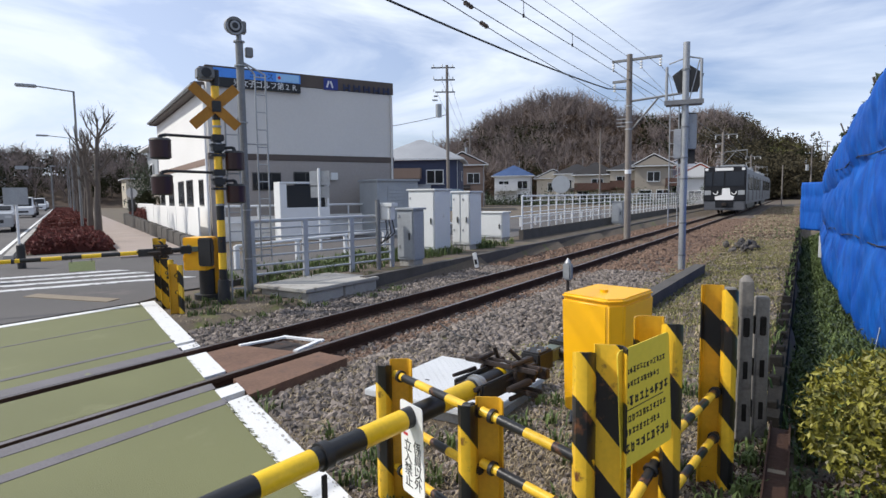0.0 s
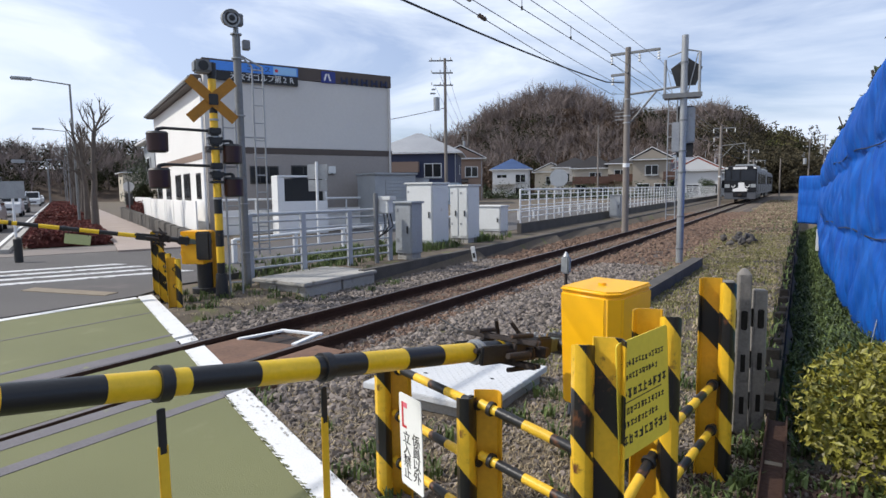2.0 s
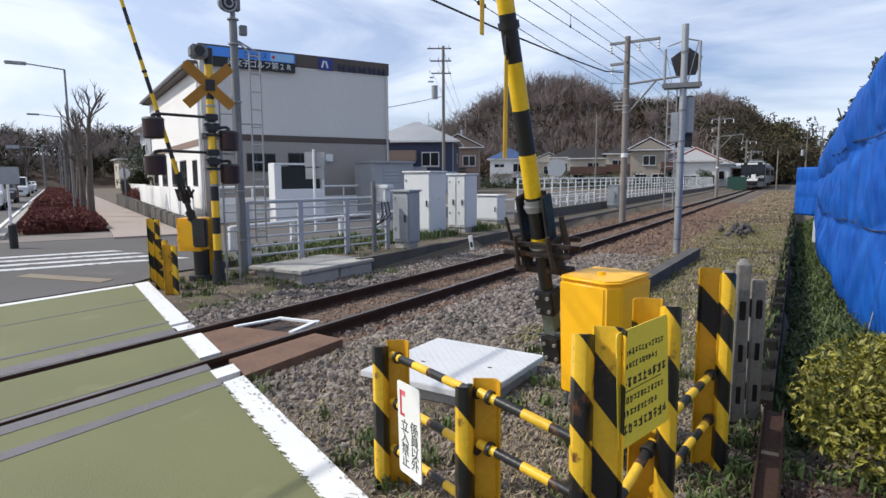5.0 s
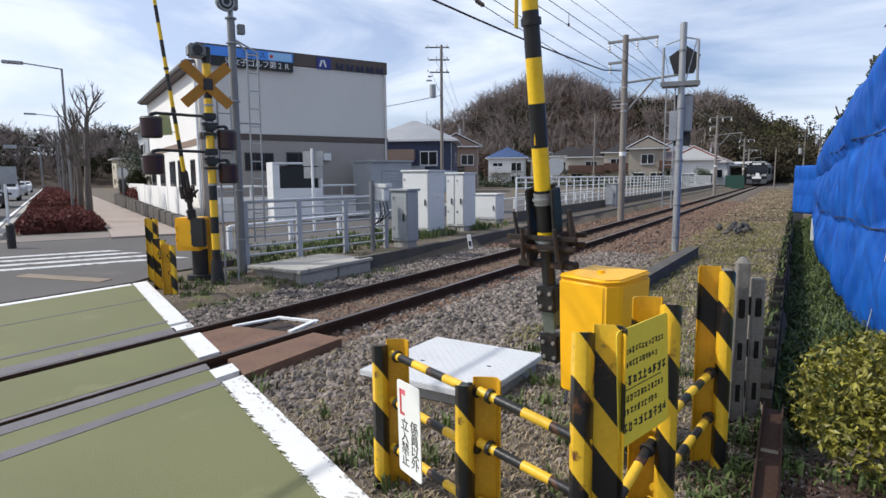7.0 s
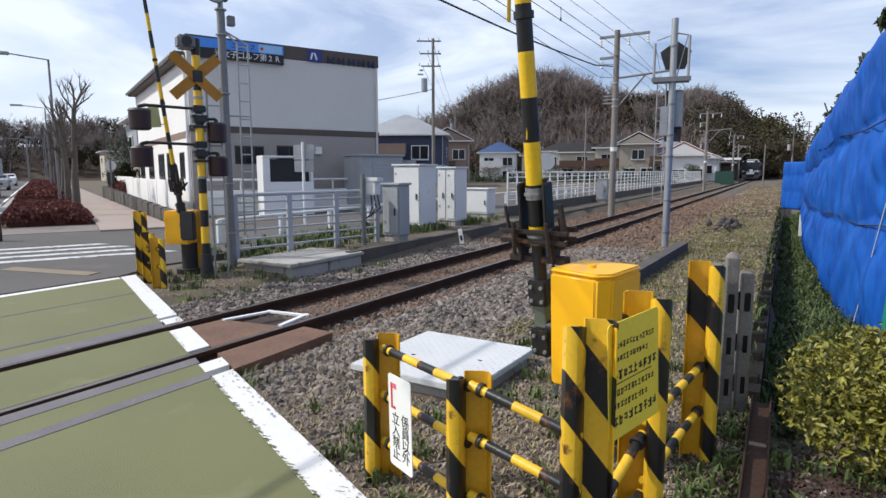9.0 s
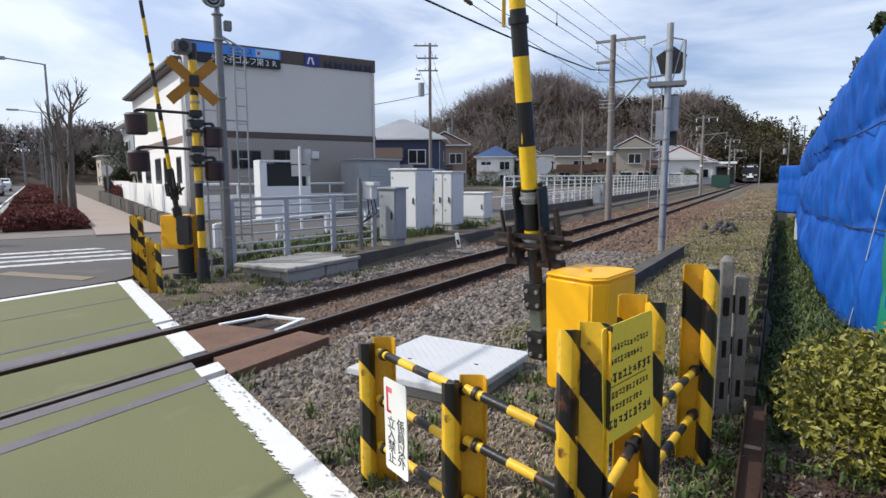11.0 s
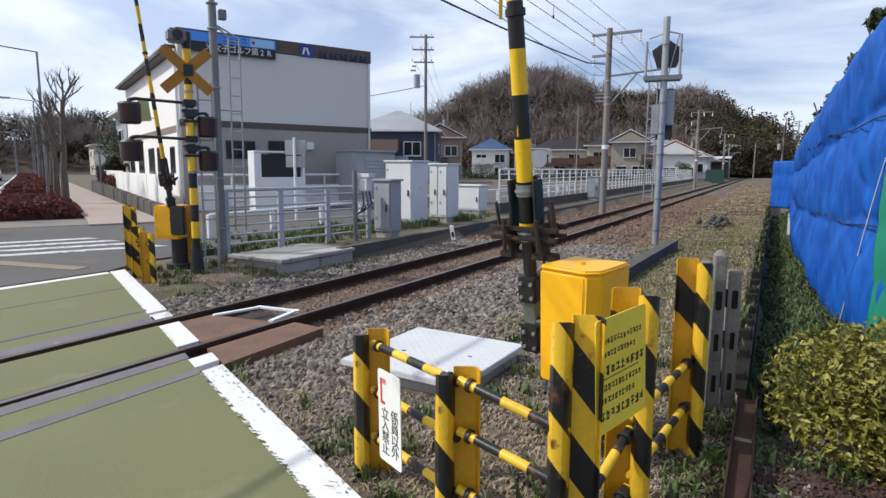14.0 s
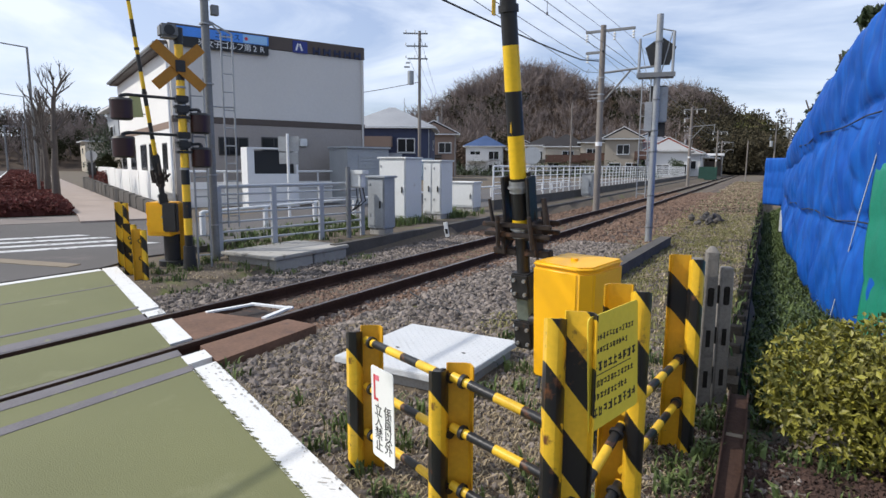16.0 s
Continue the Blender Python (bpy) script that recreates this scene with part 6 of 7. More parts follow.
wire("loose_cable", [(-4.2, 6.4, -0.06), (-3.6, 5.9, -0.05), (-3.2, 5.85, -0.06), (-2.9, 5.6, -0.07), (-2.4, 5.75, -0.04), (-1.9, 5.2, 0.02), (-1.45, 3.9, 0.0)], 0.012, M_cable, "black loose cable lying on the ballast", "cable")
wire("loose_cable", [(-2.6, 7.0, -0.06), (-2.2, 6.2, -0.05), (-1.9, 5.2, 0.0), (-1.3, 3.9, 0.05)], 0.010, M_cable, "black loose cable beside the barrier machine", "cable")


# ---- left side: hedges, street trees, vehicles ----
def hedge(s0, s1, w0, w1, h, n, seed):
    def place(rng):
        s, w = rng.uniform(s0, s1), rng.uniform(w0, w1)
        e = min(1, (s - s0) / 0.4, (s1 - s) / 0.4, (w - w0) / 0.3, (w1 - w) / 0.3)
        z = h * (0.35 + 0.65 * max(0, e) ** 0.5) * (rng.uniform(0.9, 1.06) if rng.random() < 0.6 else rng.uniform(0.1, 1.0))
        p = rd_pt(s, w)
        return np.array((p[0], p[1], z))
    hd = thing("hedge", "clipped red-brown hedge in a planting bed beside the path", "hedge")
    leaf_cloud("leaves", n, place, 0.10, 0.22, M_hedge, "", "", seed, hd, "", 0.8)
    a = [rd_pt(s0 + 0.2, w0 + 0.15), rd_pt(s1 - 0.2, w0 + 0.15), rd_pt(s1 - 0.2, w1 - 0.15), rd_pt(s0 + 0.2, w1 - 0.15)]
    part("inner_mass", prism(B(), a, 0.0, h * 0.82), M_hedge, hd)


hedge(11.2, 19.5, -2.0, 0.35, 0.46, 9000, 51)
hedge(21.5, 34.0, -2.0, 0.2, 0.7, 7000, 52)
hedge(36.0, 70.0, -2.0, 0.2, 0.75, 8000, 53)
hedge(26.0, 34.0, 2.6, 3.6, 1.1, 2500, 54)


def limb_set(rng, base, top, r, levels, spread=0.7, n0=9, single=False, thin=0.42):
    """Branches of one bare tree as tapered three-sided sticks."""
    shapes = []

    def stick(p, q, a, b, seg=5):
        d = (q - p).normalized()
        u = d.orthogonal().normalized()
        w = d.cross(u)
        ring = []
        for c, rr in ((p, a), (q, b)):
            ring += [tuple(c + (u * math.cos(6.283 * k / seg) + w * math.sin(6.283 * k / seg)) * rr) for k in range(seg)]
        shapes.append((np.array(ring), [(k, (k + 1) % seg, seg + (k + 1) % seg, seg + k) for k in range(seg)]))

    def grow(p, q, a, lev):
        if single and lev < levels:
            stick(p, q, a, a * 0.4, 3)
        mid = p.lerp(q, 0.5) + Vector((rng.uniform(-1, 1), rng.uniform(-1, 1), 0)) * (q - p).length * 0.05
        if not single or lev == levels:
            seg = 6 if lev == levels else 4
            stick(p, mid, a, a * 0.85, seg)
            stick(mid, q, a * 0.85, a * 0.6, seg)
        if lev <= 0:
            return
        L = (q - p).length
        for _ in range(n0 if lev == levels else rng.randint(3, 4)):
            f = rng.uniform(0.35, 1.0)
            s = p.lerp(q, f)
            d = ((q - p).normalized() + Vector((rng.uniform(-1, 1), rng.uniform(-1, 1), rng.uniform(-0.1, 0.9))) * spread).normalized()
            grow(s, s + d * L * rng.uniform(0.25, 0.6) * (1.2 - 0.4 * f), a * thin, lev - 1)
    grow(Vector(base), Vector(top), r, levels)
    return joined(shapes)


def street_tree(s, w, h, seed):
    """A pollard: a stout leaning bole, a few crooked limbs with knuckled ends and short thin shoots."""
    rng = random.Random(seed)
    x, y = rd_pt(s, w)
    shapes = []

    def stick(p, q, a, b, seg=8):
        d = (q - p).normalized()
        u = d.orthogonal().normalized()
        t = d.cross(u)
        ring = [tuple(c + (u * math.cos(6.283 * k / seg) + t * math.sin(6.283 * k / seg)) * r) for c, r in ((p, a), (q, b)) for k in range(seg)]
        shapes.append((np.array(ring), [(k, (k + 1) % seg, seg + (k + 1) % seg, seg + k) for k in range(seg)]))

    def limb(p, d, length, r, depth):
        n = 3 if depth else 2
        for i in range(n):
            d = (d + Vector((rng.uniform(-1, 1), rng.uniform(-1, 1), rng.uniform(0.0, 0.7))) * 0.33).normalized()
            q = p + d * length / n
            stick(p, q, r, r * 0.86, 6)
            p, r = q, r * 0.86
            if depth and i < n - 1 and rng.random() < 0.85:
                side = Vector((rng.uniform(-1, 1), rng.uniform(-1, 1), rng.uniform(0.3, 0.9))).normalized()
                limb(p, side, length * rng.uniform(0.3, 0.5), r * 0.6, depth - 1)
        stick(p - d * r, p + d * r * 1.6, r * 1.5, r * 1.1, 6)
        for _ in range(rng.randint(4, 7)):
            e = (d + Vector((rng.uniform(-1, 1), rng.uniform(-1, 1), rng.uniform(-0.1, 0.8))) * 0.8).normalized()
            stick(p, p + e * rng.uniform(0.15, 0.42), 0.010, 0.004, 3)

    p, r = Vector((x, y, -0.1)), 0.15
    d = Vector((rng.uniform(-0.06, 0.06), rng.uniform(-0.06, 0.06), 1)).normalized()
    stick(p, p + d * 0.35, 0.17, r, 10)
    p = p + d * 0.35
    for i in range(6):
        d = (d + Vector((rng.uniform(-1, 1), rng.uniform(-1, 1), 0.6)) * 0.10).normalized()
        q = p + d * h * 0.12
        stick(p, q, r, r * 0.88, 9)
        p, r = q, r * 0.88
        if i > 1:
            for _ in range(2):
                a = rng.uniform(0, 6.28)
                limb(p, Vector((math.cos(a) * 0.75, math.sin(a) * 0.75, 0.9)).normalized(), h * rng.uniform(0.13, 0.22), r * 0.5, 1)
    for k in range(3):
        limb(p, (d + Vector((rng.uniform(-1, 1), rng.uniform(-1, 1), 0)) * 0.5).normalized(), h * rng.uniform(0.14, 0.24), r * 0.6, 1)
    v, f = joined(shapes)
    t = thing("street_tree", "bare pollarded street tree with grey bark in the hedge", "tree", group="street trees")
    raw("trunk", v, f, M_bark, parent=t, smooth=True)


for i, (s, w, h) in enumerate(((15.3, -0.2, 5.0), (19.5, -0.3, 4.5), (23.5, -0.3, 4.9), (28.5, -0.3, 4.7), (34, -0.3, 5.0), (41, -0.3, 5.0), (50, -0.3, 5.2), (62, -0.3, 5.4))):
    street_tree(s, w + 0.3, h, 60 + i)


def vehicle(s, w, heading, material, label, van=True):
    L, Wd, Ht = (4.6, 1.72, 1.95) if van else (4.2, 1.7, 1.45)
    p = rd_pt(s, w)
    v = thing("van" if van else "car", label, "van" if van else "car", pose(p[0], p[1], 0, 0, 0, heading))
    prof = [(-L / 2, 0.35), (-L / 2, 0.95), (-L / 2 + 0.55 if van else -L / 2 + 1.1, 1.05), (-L / 2 + 1.15 if van else -L / 2 + 1.7, Ht), (L / 2 - 0.15 if van else L / 2 - 0.9, Ht), (L / 2, 1.0), (L / 2, 0.35)]
    bm = prism(B(), prof, -Wd / 2, Wd / 2)
    bm.transform(Matrix.Rotation(radians(90), 4, "X"))
    for q in bm.verts:
        if q.co.z > 1.2:
            q.co.y *= 0.86
    soft(bm, 0.06, 2)
    part("body", bm, material, v)
    m = Matrix.Translation((-L / 2 + (0.83 if van else 1.38), 0, (1.05 + Ht) / 2)) @ Matrix.Rotation(math.atan2(0.6, Ht - 1.05), 4, "Y")
    part("windscreen", rbox(-0.012, 0.012, -Wd * 0.40, Wd * 0.40, -(Ht - 1.1) * 0.55, (Ht - 1.1) * 0.50, 0.008, m), M_glass, v)
    for sd in (-1, 1):
        part("side_window", rbox(-L * 0.12, L * 0.38, sd * Wd * 0.475 - 0.02, sd * Wd * 0.475 + 0.02, 1.12, Ht - 0.2, 0.02), M_glass, v)
        part("headlight", rbox(-L / 2 - 0.015, -L / 2 + 0.05, sd * 0.62 - 0.16, sd * 0.62 + 0.16, 0.72, 0.88, 0.02), M_plate_top, v, "clear headlight")
        for x in (-L * 0.31, L * 0.31):
            wh = part("wheel", cyl(B(), (x, sd * (Wd / 2 - 0.2), 0.31), (x, sd * (Wd / 2 + 0.005), 0.31), 0.31, None, 20), M_tyre, v)
            part("rim", cyl(B(), (x, sd * (Wd / 2 - 0.02), 0.31), (x, sd * (Wd / 2 + 0.015), 0.31), 0.2, None, 16), M_galv, wh)
    part("grille", rbox(-L / 2 - 0.012, -L / 2 + 0.02, -0.42, 0.42, 0.48, 0.66, 0.01), M_black, v)
    part("bumper", rbox(-L / 2 - 0.04, -L / 2 + 0.1, -Wd / 2 + 0.03, Wd / 2 - 0.03, 0.28, 0.46, 0.03), material, v)
    part("number_plate", rbox(-L / 2 - 0.05, -L / 2 - 0.04, -0.17, 0.17, 0.36, 0.45, 0.004), M_sign_white, v)
    return v


HEAD = math.degrees(math.atan2(RD.y, RD.x))
# each one: lane, then times and places along the road
TRAFFIC = [(vehicle(stops[0][1], w, HEAD, paint, label, van), w, stops) for paint, label, van, w, stops in (
    (M_car_silver, "silver car rolling towards the crossing", False, -4.0, ((0, 29.5), (1, 26.5), (2, 23), (4, 13.5), (6, 11.5), (16, 11.5))),
    (M_car_white, "white van rolling towards the crossing", True, -4.2, ((0, 60), (1, 52), (2, 44), (3, 40), (4, 37), (6, 25), (8, 19.5), (16, 19.5))),
    (M_car_dark, "dark car following the white van", False, -4.2, ((0, 69), (2, 55), (4, 48), (6.5, 36), (9, 28.5), (11.5, 27), (16, 27))),
    (M_car_white, "tall white van further back in the queue", True, -4.1, ((0, 100), (4, 72), (6.5, 51), (8, 44), (9, 38), (11.5, 35), (16, 35))),
    (M_car_silver, "silver car far down the road", False, -4.2, ((0, 112), (4, 86), (8, 62), (12, 52), (16, 50))),
    (M_car_white, "white car far down the road", False, -4.2, ((0, 124), (8, 82), (16, 66))))]

rs = thing("traffic_sign", "rectangular sign on a white post, seen from behind", "sign", pose(*rd_pt(11.0, -2.1), 0, 0, 0, HEAD + 90))
part("post", cyl(B(), (0, 0, 0), (0, 0, 2.0), 0.035, None, 12), M_white_paint, rs)
part("plate", rbox(-0.3, 0.3, 0.04, 0.055, 1.5, 2.0, 0.02), M_galv, rs, "grey back of the plate")
bl = thing("bollard", "black bollard at the junction corner", "bollard", pose(-16.13, 6.33, 0))
part("post", cyl(B(), (0, 0, -0.05), (0, 0, 0.56), 0.09, None, 14), M_black, bl)
part("cap", cyl(B(), (0, 0, 0.56), (0, 0, 0.60), 0.09, 0.04, 14), M_black, bl)
bl2 = copy_thing(bl, pose(-13.9, 4.75, 0))
ns = thing("path_sign", "narrow sign column with round plate beside the path", "sign", pose(*rd_pt(29.5, 2.5), 0, 0, 0, HEAD + 90))
part("post", cyl(B(), (0, 0, 0), (0, 0, 2.3), 0.05, None, 10), M_pole_grey, ns)
part("round_plate", cyl(B(), (0, -0.06, 2.0), (0, -0.04, 2.0), 0.3, None, 18), M_cab_white, ns, "white round plate")
part("lower_plate", rbox(-0.2, 0.2, -0.06, -0.04, 0.9, 1.6, 0.01), M_frame_dark, ns)
tl = thing("traffic_light", "horizontal traffic light over the road", "traffic light", pose(*rd_pt(75, -2.0), 0, 0, 0, HEAD + 90))
part("post", cyl(B(), (0, 0, 0), (0, 0, 5.6), 0.1, None, 10), M_pole_grey, tl)
part("arm", cyl(B(), (0, 0, 5.4), (2.6, 0, 5.5), 0.05, None, 8), M_pole_grey, tl)
part("head", rbox(2.2, 3.5, -0.15, 0.1, 5.25, 5.65, 0.05), M_cab_grey, tl)


# ---- houses ----
def house(x, y, turn, w, d, h, wall, roof, kind="hip", label="two-storey house", windows=((-0.28, 0.68), (0.22, 0.68), (-0.28, 0.22), (0.22, 0.22)), balcony=None, lower=None, rise=1.7):
    """Own space: x along the front, front at y = -d/2, which looks towards the railway."""
    p = thing("house", label, "house", pose(x, y, 0, 0, 0, turn), "houses by the hill")
    hw, hd = w / 2, d / 2
    part("wall", rbox(-hw, hw, -hd, hd, -0.3, h, 0.02), wall, p)
    if lower:
        part("lower_wall", rbox(-hw - 0.03, hw + 0.03, -hd - 0.03, hd + 0.03, -0.3, h * 0.42, 0.02), lower, p)
    e = 0.55
    bm = B()
    a = [bm.verts.new(v) for v in ((-hw - e, -hd - e, h), (hw + e, -hd - e, h), (hw + e, hd + e, h), (-hw - e, hd + e, h))]
    if kind == "hip":
        k = max(0.3, hw - hd) if hw > hd else 0.2
        r = [bm.verts.new((-k, 0, h + rise)), bm.verts.new((k, 0, h + rise))]
        fs = [(a[0], a[1], r[1], r[0]), (a[1], a[2], r[1]), (a[2], a[3], r[0], r[1]), (a[3], a[0], r[0])]
    else:
        r = [bm.verts.new((0, -hd - e, h + rise)), bm.verts.new((0, hd + e, h + rise))]
        fs = [(a[1], a[2], r[1], r[0]), (a[3], a[0], r[0], r[1]), (a[0], a[1], r[0]), (a[2], a[3], r[1])]
    for q in fs:
        bm.faces.new(q)
    bm.faces.new(a[::-1])
    bmesh.ops.recalc_face_normals(bm, faces=bm.faces)
    rf = part("roof", bm, roof, p)
    if kind == "gable":
        g = B()
        t = [g.verts.new(v) for v in ((-hw, -hd - 0.01 - e * 0.9, h + 0.02), (hw, -hd - 0.01 - e * 0.9, h + 0.02), (0, -hd - 0.01 - e * 0.9, h + rise * hw / (hw + e) - 0.05))]
        g.faces.new(t)
        r2 = bmesh.ops.extrude_face_region(g, geom=list(g.faces))
        for v in [q for q in r2["geom"] if isinstance(q, bmesh.types.BMVert)]:
            v.co.y -= e * 0.12
        bmesh.ops.recalc_face_normals(g, faces=g.faces)
        part("gable_wall", g, wall, p)
        for sd in (-1, 1):
            m, L = along((sd * (hw + e), -hd - e * 1.06, h - 0.02), (0, -hd - e * 1.06, h + rise - 0.02))
            part("barge_board", rbox(-0.06, 0.06, -0.05, 0.05, 0, L, 0.01), M_white_paint, rf, "white barge board", m)
    part("fascia", rbox(-hw - e, hw + e, -hd - e, hd + e, h - 0.16, h - 0.005, 0.02), M_white_paint, rf)
    for fx, fz in windows:
        cx, cz = fx * w, fz * h
        win = part("window", rbox(cx - 0.9, cx + 0.9, -hd - 0.09, -hd - 0.031, cz - 0.75, cz + 0.7, 0.02), M_white_paint, p)
        for k in (-1, 1):
            part("pane", rbox(cx + 0.43 * k - 0.39, cx + 0.43 * k + 0.39, -hd - 0.1, -hd - 0.091, cz - 0.67, cz + 0.62, 0.005), M_glass, win)
        part("sill", rbox(cx - 0.98, cx + 0.98, -hd - 0.17, -hd - 0.032, cz - 0.84, cz - 0.76, 0.01), M_cab_grey, win)
    for fz in (0.68, 0.22):
        win = part("window", rbox(hw + 0.031, hw + 0.09, -0.7, 0.7, fz * h - 0.5, fz * h + 0.55, 0.02), M_white_paint, p)
        part("pane", rbox(hw + 0.091, hw + 0.1, -0.6, 0.6, fz * h - 0.42, fz * h + 0.47, 0.005), M_glass, win)
    if balcony:
        b0, b1, bmat = balcony
        bl = part("balcony", rbox(b0 * w, b1 * w, -hd - 1.3, -hd - 0.04, h * 0.46, h * 0.46 + 0.14, 0.02), bmat, p)
        part("parapet", rbox(b0 * w, b1 * w, -hd - 1.3, -hd - 1.2, h * 0.46 + 0.14, h * 0.46 + 1.15, 0.02), bmat, bl)
        for k in (b0, b1):
            part("balcony_post", rbox(k * w - 0.06, k * w + 0.06, -hd - 1.28, -hd - 1.16, -0.3, h * 0.46, 0.01), bmat, bl)
    if h > 4.5:
        lean = B()
        q = [lean.verts.new(c) for c in ((-hw * 0.98, -hd - 1.0, h * 0.44), (hw * 0.35, -hd - 1.0, h * 0.44), (hw * 0.35, -hd - 0.032, h * 0.44 + 0.42), (-hw * 0.98, -hd - 0.032, h * 0.44 + 0.42), (-hw * 0.98, -hd - 1.0, h * 0.44 - 0.1), (hw * 0.35, -hd - 1.0, h * 0.44 - 0.1), (hw * 0.35, -hd - 0.032, h * 0.44 - 0.1), (-hw * 0.98, -hd - 0.032, h * 0.44 - 0.1))]
        for c in ((0, 1, 2, 3), (7, 6, 5, 4), (0, 4, 5, 1), (1, 5, 6, 2), (2, 6, 7, 3), (3, 7, 4, 0)):
            lean.faces.new([q[i] for i in c])
        if not balcony:
            part("porch_roof", lean, roof, p, "tiled lean-to roof over the ground floor")
    part("downpipe", cyl(B(), (hw - 0.15, -hd - 0.07, -0.2), (hw - 0.15, -hd - 0.07, h - 0.1), 0.045, None, 8), M_cab_grey, p)
    part("antenna", cyl(B(), (0.3 * hw, 0.2, h + rise * 0.5), (0.3 * hw, 0.2, h + rise + 1.0), 0.03, None, 6), M_galv, p)
    part("meter", rbox(-hw + 0.4, -hw + 0.75, -hd - 0.15, -hd - 0.03, 1.2, 1.7, 0.02), M_cab_grey, p)
    return p


house(-37.7, 53.8, 28, 8.8, 8.5, 5.4, M_navy, M_roof_grey, "hip", "navy blue two-storey house with pale grey hipped roof", ((0.22, 0.66), (-0.1, 0.22), (0.3, 0.22)), None, M_h_sky, 2.3)
part("brown_canopy", rbox(-4.9, 0.6, -5.6, -4.6, 3.35, 4.4, 0.03), M_h_brown, [o for o in scene.objects if o.name.startswith("house")][0], "brown boarded balcony front")
house(-45.3, 75.3, 30, 6.2, 8, 5.9, M_h_brown, M_roof_dark, "gable", "brown two-storey house with dark gabled roof", ((-0.2, 0.68), (0.25, 0.68), (0.2, 0.22)), None, None, 1.8)
house(-47.4, 96.4, 24, 6.4, 7, 4.9, M_h_white, M_roof_blue, "hip", "white house with blue hipped roof and balcony", ((-0.25, 0.68), (0.25, 0.68), (0.22, 0.22)), (-0.48, 0.12, M_h_white), None, 1.9)
house(-41.0, 99.0, 22, 5.5, 6, 4.4, M_h_cream, M_roof_dark, "gable", "small cream house with dark roof and white barge boards", ((0.0, 0.66),), None, None, 1.5)
house(-36.5, 98.5, 20, 6.6, 7, 5.0, M_h_white, M_roof_dark, "hip", "white house with dark tiled roof", ((-0.25, 0.66), (0.2, 0.66), (0.2, 0.22)), None, None, 1.7)
house(-31.5, 93.5, 18, 6.2, 7, 4.6, M_h_cream, M_roof_dark, "hip", "cream house with dark roof and brown timber balcony", ((0.05, 0.70), (-0.3, 0.3), (0.3, 0.25)), (-0.5, 0.5, M_wood_dark), None, 2.0)
house(-26.3, 94.5, 17, 6.0, 7, 5.2, M_h_cream, M_roof_dark, "hip", "cream house with dark roof and timber balcony", ((-0.2, 0.68), (0.25, 0.68)), (-0.5, 0.5, M_wood_dark), None, 1.5)
house(-22.4, 93.0, 14, 5.2, 8, 5.6, M_h_beige, M_roof_dark, "gable", "beige gabled two-storey house", ((0.0, 0.72), (-0.22, 0.25), (0.25, 0.25)), (0.3, 0.62, M_wood_dark), None, 1.7)
house(-20.4, 103.0, 12, 6.0, 8, 5.6, M_h_sky, M_roof_dark, "gable", "pale blue two-storey house with dark roof", ((0.1, 0.66), (0.25, 0.22)), None, None, 1.5)
house(-16.3, 96.0, 9, 6.2, 10, 3.9, M_h_white, M_roof_red, "gable", "plain white gabled house with red roof edge", ((-0.1, 0.3), (0.28, 0.32)), None, None, 1.9)
house(-16.2, 113.0, 5, 5.6, 14, 3.8, M_h_white, M_roof_red, "gable", "low white building with reddish roof", ((-0.2, 0.5), (0.2, 0.5)), None, None, 1.4)
house(-38.9, 27.0, -114, 6.0, 5, 5.2, M_cab_grey, M_roof_dark, "hip", "grey house with dark roof and balcony by the path", ((-0.2, 0.68), (0.25, 0.68)), (-0.4, 0.3, M_h_white), M_h_beige, 1.5)
house(*rd_pt(120, 14), -114, 10, 9, 5.5, M_h_cream, M_roof_dark, "hip", "cream house by the road", ((-0.2, 0.68), (0.25, 0.68)), None, None, 1.8)
house(-110, 30, 60, 12, 10, 6, M_h_beige, M_roof_dark, "hip", "beige house across the road", ((-0.2, 0.68), (0.25, 0.68)), None, None, 2.2)
house(-95, 22, 62, 10, 9, 5.5, M_h_brown, M_roof_dark, "hip", "brown house across the road", ((-0.2, 0.68), (0.25, 0.68)), None, None, 2.0)
house(-140, 45, 62, 14, 10, 6, M_h_white, M_roof_blue, "hip", "white house with blue roof across the road", ((-0.2, 0.68), (0.25, 0.68)), None, None, 2.2)
st = thing("station_canopy", "white platform canopy beside the far track", "canopy", pose(-13.6, 120, 0))
part("roof", rbox(-3.2, 1.6, -10, 10, 3.1, 3.35, 0.05), M_white_paint, st)
for yy in (-9, -3, 3, 9):
    part("post", cyl(B(), (-0.8, yy, 0), (-0.8, yy, 3.1), 0.1, None, 10), M_pole_grey, st)
gf = thing("green_shed", "dark green trackside panel fence", "fence", pose(-9.9, 84, 0, 0, 0, 4))
part("panel", rbox(-0.5, 1.7, -0.05, 0.05, -0.1, 1.6, 0.02), mat("dark_green_panel", (0.012, 0.055, 0.04), 0.6), gf)
pf = thing("platform", "pale concrete platform end with railing beside the far track", "platform", pose(1.0, 118, 0, 0, 0, 3))
part("deck", rbox(-4.0, 1.5, -8, 30, -0.2, 0.75, 0.04), M_concrete, pf)
for k in range(6):
    part("rail_post", cyl(B(), (-3.8 + k, -7.9, 0.75), (-3.8 + k, -7.9, 1.75), 0.04, None, 8), M_white_paint, pf)
part("rail", cyl(B(), (-3.8, -7.9, 1.7), (1.2, -7.9, 1.7), 0.04, None, 8), M_white_paint, pf)
dish = thing("satellite_dish", "grey satellite dish on a pole beside houses", "dish", pose(-29.7, 74.3, 0, 0, 0, 25))
part("mast", cyl(B(), (0, 0, 0), (0, 0, 2.2), 0.06, None, 10), M_pole_grey, dish)
bm = B()
